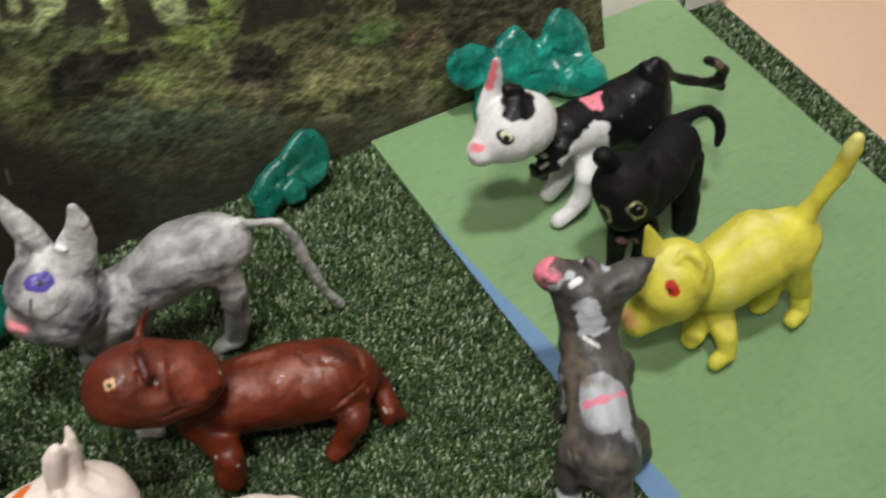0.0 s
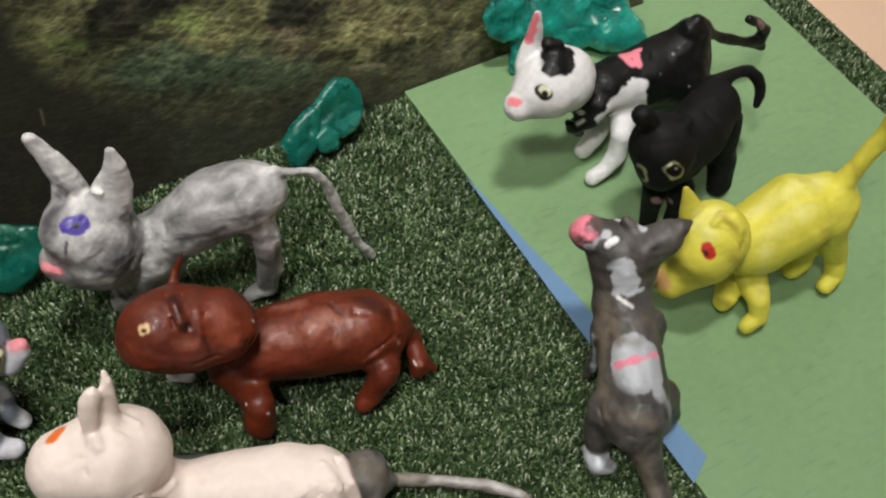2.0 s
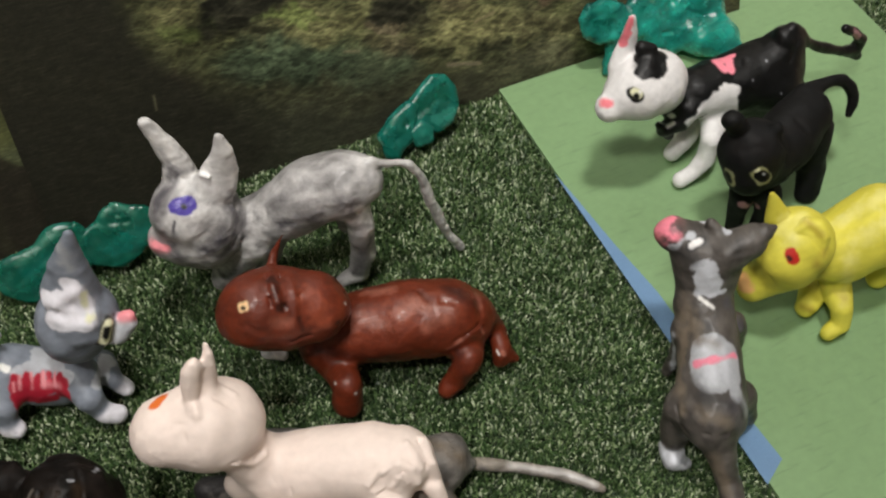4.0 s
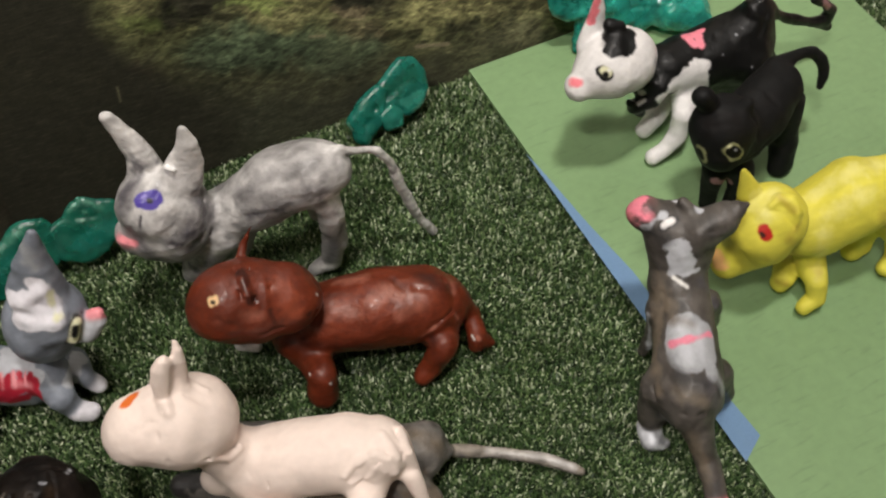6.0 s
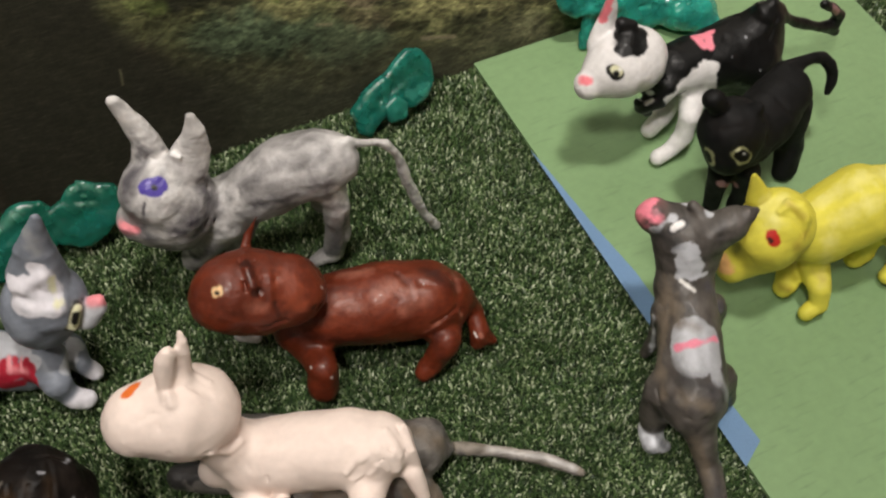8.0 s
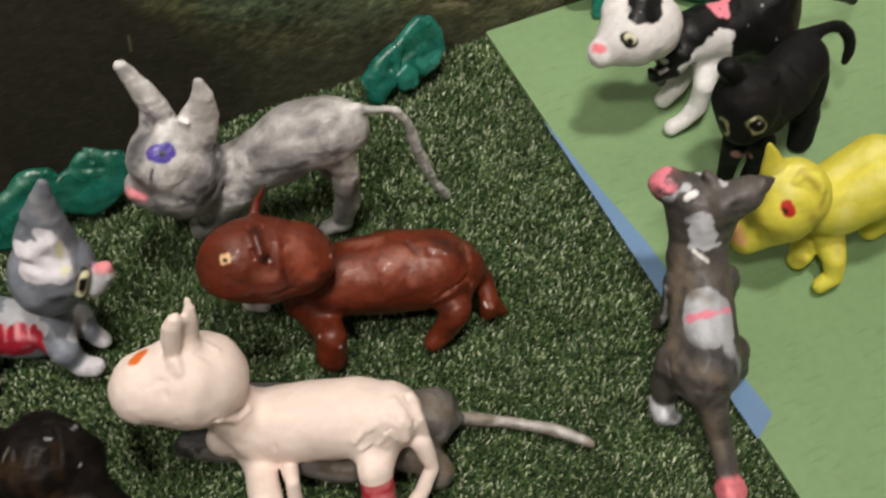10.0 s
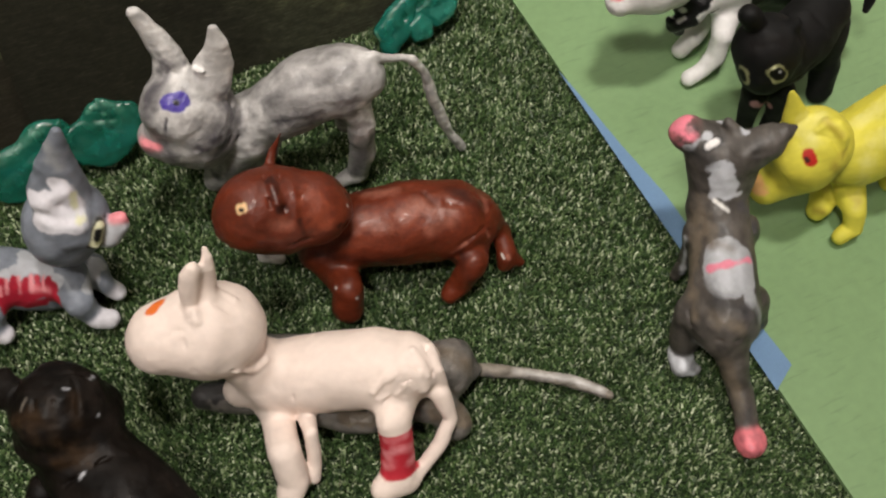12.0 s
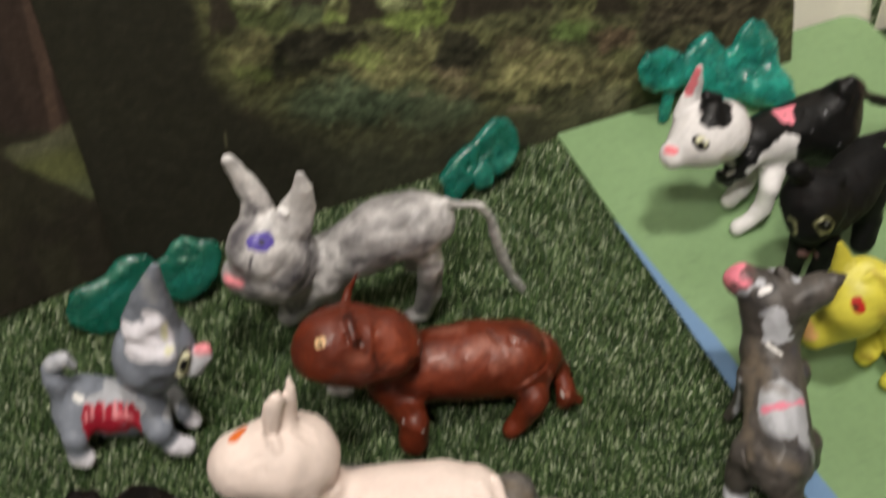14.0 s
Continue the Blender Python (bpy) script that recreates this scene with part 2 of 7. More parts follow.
class Clay:
    """One hand-modelled clay piece: limbs melted together, then painted. Lengths in millimetres from its base point."""

    def __init__(self, name, base, mat, streak=0.1, lump=0.4, side=(0, -1), voxel=0.66):
        self.name, self.base, self.mat, self.streak, self.lump, self.voxel = name, base, mat, streak, lump, voxel
        self.side = np.array([*side, 0.0][:3], np.float32)
        self.limbs, self.strokes, self.dents = [], [], []

    def limb(self, colour, a, ra, b, rb, flat=1.0, k=3.0):
        self.limbs.append((np.array(a, np.float32), np.array(b, np.float32), ra, rb, colour, flat, k))

    def leaf(self, colour, rim, r, thick):
        """A thin curled leaf: a sheet across the given rim, with a thicker rolled edge."""
        rim = [np.array(q, np.float32) for q in rim]
        mid = sum(rim) / len(rim)
        for q in rim:
            far = float(np.linalg.norm(q - mid))
            self.limb(colour, mid, 0.42 * far, mid + 0.62 * (q - mid), 0.38 * far, flat=thick / (0.4 * far), k=2)
        for a, b in zip(rim, rim[1:] + rim[:1]):
            self.limb(colour, a, r, b, r, k=2.5)

    def stroke(self, colour, a, b, r, rough=0.0, square=False):
        """Paint within r of the line from a to b; square: with flat ends, as a band round a limb."""
        self.strokes.append((np.array(a, np.float32), np.array(b, np.float32), r, rough, colour, square))

    def dent(self, a, b, r, depth):
        """A groove or thumb mark pressed in along the line from a to b."""
        self.dents.append((np.array(a, np.float32), np.array(b, np.float32), r, depth))

    def build(self, label, category="figurine", group="clay animals", root=None):
        """The finished mesh; under a root it is a part of that thing, with no tags but its own label."""
        ends = np.array([e - r for a, b, ra, rb, *_ in self.limbs for e, r in ((a, ra), (b, rb))])
        tops = np.array([e + r for a, b, ra, rb, *_ in self.limbs for e, r in ((a, ra), (b, rb))])
        h = self.voxel
        low, high = ends.min(0) - 3, tops.max(0) + 3
        n = np.ceil((high - low) / h).astype(int) + 1
        axes = [low[k] + h * np.arange(n[k], dtype=np.float32) for k in range(3)]
        d = np.full(n, 30.0, np.float32)
        # limbs that go on from one another form one tube, which then melts into the rest
        tubes = []
        for limb in self.limbs:
            if tubes and np.abs(tubes[-1][-1][1] - limb[0]).max() < 1e-3 and tubes[-1][-1][6] == limb[6]:
                tubes[-1].append(limb)
            else:
                tubes.append([limb])
        for tube in tubes:
            k = tube[0][6]
            m = max(max(q[2], q[3]) for q in tube) + 2 * k + 2
            lo = np.maximum(((np.min([np.minimum(q[0], q[1]) for q in tube], 0) - m - low) / h).astype(int), 0)
            hi = np.minimum(((np.max([np.maximum(q[0], q[1]) for q in tube], 0) + m - low) / h).astype(int) + 2, n)
            sl = tuple(slice(p, q) for p, q in zip(lo, hi))
            grid = np.stack(np.meshgrid(*(ax[s] for ax, s in zip(axes, sl)), indexing="ij"), -1)
            e = None
            for a, b, ra, rb, _, flat, _ in tube:
                one = capsule(grid, a, b, ra, rb, self.side, flat)
                e = one if e is None else np.minimum(e, one)
            old = d[sl]
            mix = np.clip(0.5 + 0.5 * (old - e) / k, 0, 1)
            d[sl] = old * (1 - mix) + e * mix - k * mix * (1 - mix)
        near = np.abs(d) < 4
        at = np.argwhere(near) * h + low
        d[near] += self.lump * 2.2 * (grain3(at + self.base[0] * 1000, 9.0) - 0.5) + self.lump * 0.9 * (grain3(at, 3.6) - 0.5)
        ahead = np.array([-self.side[1], self.side[0], 0.0], np.float32)
        drag = np.c_[(at @ ahead) * 0.2 + 0.1 * at[:, 2], at @ self.side, at[:, 2] - 0.35 * (at @ ahead)]
        d[near] += self.streak * 1.0 * (fbm(drag + 40, 3.0) - 0.5)
        press = np.zeros(len(at), np.float32)
        for a, b, r, depth in self.dents:
            press += depth * np.clip(1 - capsule(at.astype(np.float32), a, b, 0, 0) / r, 0, 1) ** 1.5
        d[near] += press
        verts, quads = surface(d, low, h)
        # two rounds of smoothing
        for _ in range(2):
            total, count = np.zeros_like(verts), np.zeros(len(verts))
            for u in range(4):
                np.add.at(total, quads[:, u], verts[quads[:, (u + 1) % 4]] + verts[quads[:, u - 1]])
                np.add.at(count, quads[:, u], 2)
            verts = 0.5 * verts + 0.5 * total / count[:, None]
        p = verts.astype(np.float32)
        # clay colours, blended where limbs meet, then brush strokes on top
        weight, colour = np.zeros(len(p)), np.zeros((len(p), 3))
        for a, b, ra, rb, c, flat, k in self.limbs:
            w = np.exp(-np.clip(capsule(p, a, b, ra, rb, self.side, flat) + 4, -4, 60) / 0.45)
            weight += w
            colour += w[:, None] * np.array(c)
        colour /= np.maximum(weight, 1e-30)[:, None]
        # brush marks run along the piece
        ahead = np.array([-self.side[1], self.side[0], 0.0], np.float32)
        drawn = np.c_[(p @ ahead) * 0.22 + 0.1 * p[:, 2], p @ self.side, p[:, 2] - 0.35 * (p @ ahead)]
        brush = fbm(p, 9.0) * 0.35 + fbm(drawn + 40, 3.4) * 0.65
        colour *= np.clip(1 + self.streak * 3.4 * (brush - 0.5), 0.25, 2.2)[:, None]
        fray = fbm(p, 3.0) - 0.5
        for a, b, r, rough, c, square in self.strokes:
            e = capsule(p, a, b, r, r) + fray * rough * r * 2.4
            if square:
                along = (p - a) @ (b - a) / np.linalg.norm(b - a)
                e = np.maximum(capsule(p, a, b, r, r), np.maximum(-along, along - np.linalg.norm(b - a)) + fray * 5 * rough)
            w = np.clip(0.5 - e / (0.7 + 9 * max(0.0, rough - 0.75)), 0, 1)[:, None]
            colour = colour * (1 - w) + w * np.array(c) * (0.92 + 0.16 * brush[:, None])
        me = bpy.data.meshes.new(self.name)
        me.from_pydata((verts / 1000).tolist(), [], quads.tolist())
        me.polygons.foreach_set("use_smooth", np.ones(len(me.polygons), bool))
        layer = me.color_attributes.new("paint", "FLOAT_COLOR", "POINT")
        layer.data.foreach_set("color", np.c_[np.clip(colour, 0, 0.95), np.ones(len(p))].astype(np.float32).ravel())
        me.materials.append(self.mat)
        ob = new(self.name, me)
        if root:
            ob.parent = root
            return tagged(ob, label)
        ob.location = self.base
        return tagged(ob, label, category, group)


GREY, PALE, DARKGREY = rgb(164, 161, 160), rgb(206, 203, 201), rgb(88, 85, 90)
WHITE, WHITEGREY, CHALK = rgb(236, 234, 230), rgb(186, 188, 194), rgb(230, 227, 226)
VIOLET, INK, PINK, PINKDULL, FLOWER = rgb(70, 54, 150), rgb(12, 11, 12), rgb(236, 128, 138), rgb(150, 112, 116), rgb(240, 140, 156)
# pale green of the highlights painted on the gel bushes
MINTGLINT = rgb(120, 186, 160)
RUSTPINK, PEACH, OCHRE, COCOA, ASH = rgb(150, 92, 76), rgb(228, 190, 142), rgb(186, 164, 60), rgb(17, 14, 13), rgb(136, 128, 118)
MILK = rgb(232, 229, 236)
PINKHOT, ROSE, MISTGREY = rgb(246, 140, 158), rgb(222, 130, 150), rgb(160, 162, 166)
VIOLETPALE, SOOTGREY, CRIMSON = rgb(140, 128, 200), rgb(50, 48, 48), rgb(158, 28, 48)
CHERRY = rgb(176, 34, 55)
BLUSH, LEMON = rgb(244, 150, 158), rgb(226, 218, 124)
TEALPALE, TEALSOFT, TEALDEEP = rgb(66, 168, 150), rgb(46, 146, 128), rgb(28, 130, 114)
RUST, RUSTLIGHT, RUSTDARK, STRAWPALE = rgb(99, 39, 20), rgb(120, 54, 33), rgb(56, 20, 12), rgb(222, 220, 186)
CREAM, ORANGE, ORANGEPALE, REDPAINT, PINKWASH = rgb(242, 224, 214), rgb(232, 116, 44), rgb(240, 186, 120), rgb(196, 42, 58), rgb(232, 150, 156)
SLATE, IRON, TAUPE, BLUEGREY = rgb(102, 98, 94), rgb(80, 75, 71), rgb(112, 101, 88), rgb(127, 133, 144)
YELLOW, BLACK, EYEPALE, UMBER, CHESTNUT = rgb(217, 207, 76), rgb(14, 14, 14), rgb(150, 150, 112), rgb(17, 12, 9), rgb(50, 36, 23)
TEAL, TEALDARK, RED = rgb(46, 164, 148), rgb(26, 116, 96), rgb(190, 34, 24)

# ---- room and table ----
tagged(box("floor", (-2.4, -2.6, -0.80), (2.4, 0.16, -0.75), floor_mat), "grey brown vinyl room floor", "floor", kind="structure")
tagged(box("ceiling", (-2.4, -2.6, 1.85), (2.4, 0.16, 1.90), wall_mat), "plain white room ceiling", "ceiling", kind="structure")
tagged(box("wall_north", (-2.4, 0.16, -0.80), (2.4, 0.26, 1.90), wall_mat), "plain cream painted wall", "wall", kind="structure")
tagged(box("wall_south", (-2.4, -2.7, -0.80), (2.4, -2.6, 1.90), wall_mat), "plain cream painted wall", "wall", kind="structure")
tagged(box("wall_west", (-2.5, -2.7, -0.80), (-2.4, 0.26, 1.90), wall_mat), "plain cream painted wall", "wall", kind="structure")
tagged(box("wall_east", (2.4, -2.7, -0.80), (2.5, 0.26, 1.90), wall_mat), "plain cream painted wall", "wall", kind="structure")
table = new("table")
table.location = (0.1, -0.32, -0.75)
tagged(table, "pale peach laminate table under the display", "table")
top = box("tabletop", (-0.8, -0.45, 0.713), (0.8, 0.45, 0.743), table_mat, bevel=0.003)
top.parent = table
for lx in (-0.74, 0.74):
    for ly in (-0.39, 0.39):
        leg = box("leg", (lx - 0.025, ly - 0.025, 0.0), (lx + 0.025, ly + 0.025, 0.712), metal_mat, bevel=0.004)
        leg.parent = table


def ceiling_light(x, y, size):
    root = new("ceiling_light")
    root.location = (x, y, 1.85)
    tagged(root, "round white ceiling light that is on", "lamp", "ceiling lights")
    for name, r, z0, z1, mat in (("frame", size * 0.62, -0.03, 0.0, metal_mat), ("diffuser", size * 0.52, -0.036, -0.031, glow)):
        bm = bmesh.new()
        bmesh.ops.create_cone(bm, cap_ends=True, segments=40, radius1=r, radius2=r, depth=z1 - z0)
        bmesh.ops.translate(bm, verts=bm.verts, vec=(0, 0, (z0 + z1) / 2))
        part(name, bm, mat, root)


for lx, ly, lw, ls, at, beam in LAMPS:
    ceiling_light(lx, ly, ls)

# ---- turf ----
tagged(box("ground", (-0.55, -0.55, -0.007), (We, 0.10, -0.0045), backing_mat), "dark green artificial turf backing on table", "turf", kind="structure")


def turf():
    """Short bent plastic blades, joined: each a root, a knee and a tip."""
    rs = np.random.RandomState(11)
    roots = []
    for x0, x1, y0, y1, step in ((-0.34, 0.004, -0.33, 0.02, 0.00084), (W - 0.004, We - 0.0042, -0.26, 0.06, 0.00080), (-0.55, -0.34, -0.55, 0.09, 0.0028), (-0.34, 0.004, -0.55, -0.33, 0.0028)):
        gx, gy = np.meshgrid(np.arange(x0, x1, step), np.arange(y0, y1, step), indexing="ij")
        g = np.c_[gx.ravel(), gy.ravel()]
        roots.append(g + rs.uniform(-0.6, 0.6, g.shape) * step)
    r = np.concatenate(roots)
    n = len(r)
    at = np.c_[r, 0 * r[:, 0]] * 1000
    turn = rs.uniform(0, 2 * np.pi, n)
    reach = rs.uniform(0.0007, 0.0022, n)
    tall = rs.uniform(0.0030, 0.0048, n) * (0.82 + 0.36 * grain3(at + 90, 9.0)) - reach * 0.35
    width = rs.uniform(0.00026, 0.00050, n)
    to = np.c_[np.cos(turn), np.sin(turn)]
    across = np.c_[-to[:, 1], to[:, 0]] * width[:, None]
    base = np.full(n, -0.0046)
    knee = np.c_[r + to * reach[:, None] * 0.35, base + tall * 0.72]
    tip = np.c_[r + to * reach[:, None], base + tall]
    flat = lambda q: np.c_[q, np.zeros(len(q))]  # noqa: E731
    foot = np.c_[r, base]
    v = np.stack([foot - flat(across), foot + flat(across), knee + flat(across), knee - flat(across), tip + flat(across) * 0.55, tip - flat(across) * 0.55], 1).reshape(-1, 3)
    i = 6 * np.arange(n)[:, None]
    f = np.concatenate([i + [0, 1, 2, 3], i + [3, 2, 4, 5]])
    ob = mesh_object("turf_blades", v.tolist(), f.tolist(), blade_mat)
    return tagged(ob, "short green artificial turf blades with pale flecks", "turf", kind="stuff")


turf()

# ---- green sheet, tape, boards ----
def slab(name, outline, z0, z1, mat, base):
    """A flat piece of the given outline, its upper edge slightly rounded."""
    bm = bmesh.new()
    low = [bm.verts.new((x - base[0], y - base[1], z0 - base[2])) for x, y in outline]
    face = bm.faces.new(low)
    ext = bmesh.ops.extrude_face_region(bm, geom=[face])
    bmesh.ops.translate(bm, verts=[v for v in ext["geom"] if isinstance(v, bmesh.types.BMVert)], vec=(0, 0, z1 - z0))
    bmesh.ops.recalc_face_normals(bm, faces=bm.faces)
    me = bpy.data.meshes.new(name)
    bm.to_mesh(me)
    bm.free()
    me.materials.append(mat)
    ob = new(name, me)
    ob.location = base
    return ob


sheet = slab("green_sheet", [(0, -0.45), (W, -0.45), (W, 0.0130), (0.2000, 0.0190), (0.1930, 0.0214), (0, 0.0214)], -0.0012, 0.0006, sheet_mat, (0.1, -0.2, 0.0))
tagged(sheet, "light green foam sheet lying on the turf", "sheet")
tape = slab("tape_strip", [(-0.0012, -0.2350), (0.0104, -0.2282), (0.0086, -0.204), (0.0076, -0.139), (0.0036, -0.108), (0.0003, -0.072), (-0.0012, -0.060)], 0.0007, 0.0010, tape_mat, (0.0, -0.15, 0.0))
tagged(tape, "blue masking tape strip along the green sheet edge", "tape")
LEAN = 20.0


def picture(name, width, height, m, paint, label):
    """A printed forest picture on card, standing and leaning back; its lower half is finely divided."""
    low = 0.5 * height
    us = np.linspace(0, width, int(width / 0.0006))
    vs = np.r_[np.linspace(0, low, int(low / 0.0006)), np.linspace(low, height, 40)[1:]]
    nu, nv = len(us), len(vs)
    u, v = (q.ravel() for q in np.meshgrid(us, vs, indexing="ij"))
    colour = paint(u, v)
    i = np.arange(nu * nv).reshape(nu, nv)
    f = np.stack([i[:-1, :-1], i[1:, :-1], i[1:, 1:], i[:-1, 1:]], -1).reshape(-1, 4)
    front = np.c_[u, np.zeros(len(u)), v]
    rim = [(0, 0.0006, 0), (width, 0.0006, 0), (width, 0.0006, height), (0, 0.0006, height)]
    k = len(front)
    c = [0, (nu - 1) * nv, nu * nv - 1, nv - 1]
    faces = f.tolist() + [[k + 3, k + 2, k + 1, k]] + [[c[a], k + a, k + (a + 1) % 4, c[(a + 1) % 4]] for a in range(4)]
    ob = mesh_object(name, front.tolist() + rim, faces, printed)
    layer = ob.data.color_attributes.new("paint", "FLOAT_COLOR", "POINT")
    colour = np.r_[colour, np.full((4, 3), 0.012)]
    layer.data.foreach_set("color", np.c_[np.clip(colour, 0, 1), np.ones(len(colour))].astype(np.float32).ravel())
    ob.matrix_world = m
    return tagged(ob, label, "picture", "forest pictures")


def blend(base, mask, colour):
    return base * (1 - mask[:, None]) + mask[:, None] * np.array(colour)


def soft(x, lo, hi):
    t = np.clip((x - lo) / (hi - lo), 0, 1)
    return t * t * (3 - 2 * t)


def strands(s, v, slope, size, seed):
    """Thin ragged strands along the given slope, 0 to 1."""
    along, over = s + slope * v, v - slope * s
    n = fbm(np.c_[along * 0.22, over, 0 * s] * 1000 + seed, size)
    return soft(1 - np.abs(2 * n - 1), 0.76, 0.97)


# patches of the print: where, half sizes, turn, colour, strength, softness of the rim
SOIL, SHADE, HOLLOW, BARK = rgb(48, 47, 38), rgb(66, 75, 57), rgb(42, 39, 31), rgb(50, 45, 37)
FERN, MOSS, STRAWMOSS, GLADE, ROOT, HEATH = rgb(74, 80, 50), rgb(102, 112, 62), rgb(112, 106, 74), rgb(146, 148, 108), rgb(92, 80, 64), rgb(94, 76, 62)
PATCHES = [
    ((-0.1290, 0.1180), (0.0170, 0.0110), 0, GLADE, 0.85, 0.5),
    ((-0.1023, 0.1090), (0.0050, 0.0090), 0, GLADE, 0.8, 0.5),
    ((-0.0760, 0.1010), (0.0130, 0.0110), -17, GLADE, 0.7, 0.6),
    ((-0.0560, 0.0930), (0.0060, 0.0110), -10, MOSS, 0.9, 0.6),
    ((-0.1470, 0.1080), (0.0060, 0.0100), 0, FERN, 0.8, 0.6),
    ((-0.0650, 0.0810), (0.0210, 0.0042), -16, MOSS, 0.95, 0.6),
    ((-0.0960, 0.0915), (0.0240, 0.0030), -19, MOSS, 0.75, 0.7),
    ((-0.1340, 0.0985), (0.0160, 0.0060), -14, FERN, 0.9, 0.7),
    ((-0.1147, 0.1000), (0.0085, 0.0062), -10, rgb(86, 92, 66), 0.95, 0.35),
    ((-0.1125, 0.0815), (0.0235, 0.0068), -17, HOLLOW, 0.97, 0.45),
    ((-0.1250, 0.0770), (0.0130, 0.0060), -10, HOLLOW, 0.9, 0.5),
    ((-0.1445, 0.0880), (0.0085, 0.0080), -20, STRAWMOSS, 0.7, 0.8),
    ((-0.1420, 0.0790), (0.0100, 0.0040), -20, MOSS, 0.5, 0.8),
    ((-0.0840, 0.0640), (0.0220, 0.0080), -16, STRAWMOSS, 0.85, 0.9),
    ((-0.0950, 0.0700), (0.0160, 0.0030), -16, MOSS, 0.6, 0.8),
    ((-0.0640, 0.0660), (0.0080, 0.0070), -16, STRAWMOSS, 0.6, 0.8),
    ((-0.0460, 0.0615), (0.0110, 0.0075), -25, HOLLOW, 0.95, 0.45),
    ((-0.0380, 0.0565), (0.0080, 0.0060), -50, HOLLOW, 0.9, 0.5),
    ((-0.0500, 0.0545), (0.0100, 0.0030), -28, ROOT, 0.9, 0.6),
    ((-0.0470, 0.0420), (0.0150, 0.0080), -30, ROOT, 0.55, 0.9),
    ((-0.0080, 0.0420), (0.0240, 0.0100), -17, rgb(122, 114, 80), 0.85, 0.9),
    ((-0.0180, 0.0560), (0.0120, 0.0050), -17, rgb(84, 74, 56), 0.7, 0.8),
    ((0.0100, 0.0580), (0.0125, 0.0055), -17, rgb(86, 100, 58), 0.9, 0.7),
    ((0.0330, 0.0450), (0.0130, 0.0065), -15, HEATH, 0.9, 0.8),
    ((0.0260, 0.0300), (0.0240, 0.0070), -17, rgb(104, 96, 70), 0.75, 0.9),
    ((0.0040, 0.0250), (0.0150, 0.0040), -17, HOLLOW, 0.55, 0.8),
    ((0.0600, 0.0460), (0.0110, 0.0140), 10, HOLLOW, 0.8, 0.6),
    ((0.1050, 0.0560), (0.0560, 0.0260), -5, rgb(64, 56, 46), 0.85, 0.8),
    ((0.1050, 0.0180), (0.0400, 0.0120), -8, rgb(70, 62, 50), 0.7, 0.9),
    ((-0.1000, 0.0500), (0.0330, 0.0110), -16, SHADE, 0.9, 0.8),
    ((-0.0640, 0.0350), (0.0260, 0.0100), -17, SHADE, 0.75, 0.9),
    ((-0.1538, 0.0560), (0.0090, 0.0050), -20, rgb(66, 48, 38), 0.6, 0.9),
    ((-0.0110, 0.0110), (0.0220, 0.0070), -17, rgb(88, 84, 62), 0.8, 0.9),
    ((0.0250, 0.0130), (0.0220, 0.0080), -10, rgb(86, 80, 62), 0.8, 0.9),
]
# trees of the print: middle, half width, foot, spread of the roots
TRUNKS = [(-0.1123, 0.0057, 0.1030, 0.006), (-0.0908, 0.0056, 0.0870, 0.006), (-0.0300, 0.0155, 0.0730, 0.018), (-0.1415, 0.0020, 0.1130, 0.002),
          (-0.1332, 0.0016, 0.1130, 0.002), (-0.0665, 0.0034, 0.0940, 0.002), (0.0340, 0.0060, 0.0590, 0.008), (-0.1530, 0.0040, 0.0990, 0.004)]
BIGTRUNK = -0.1640


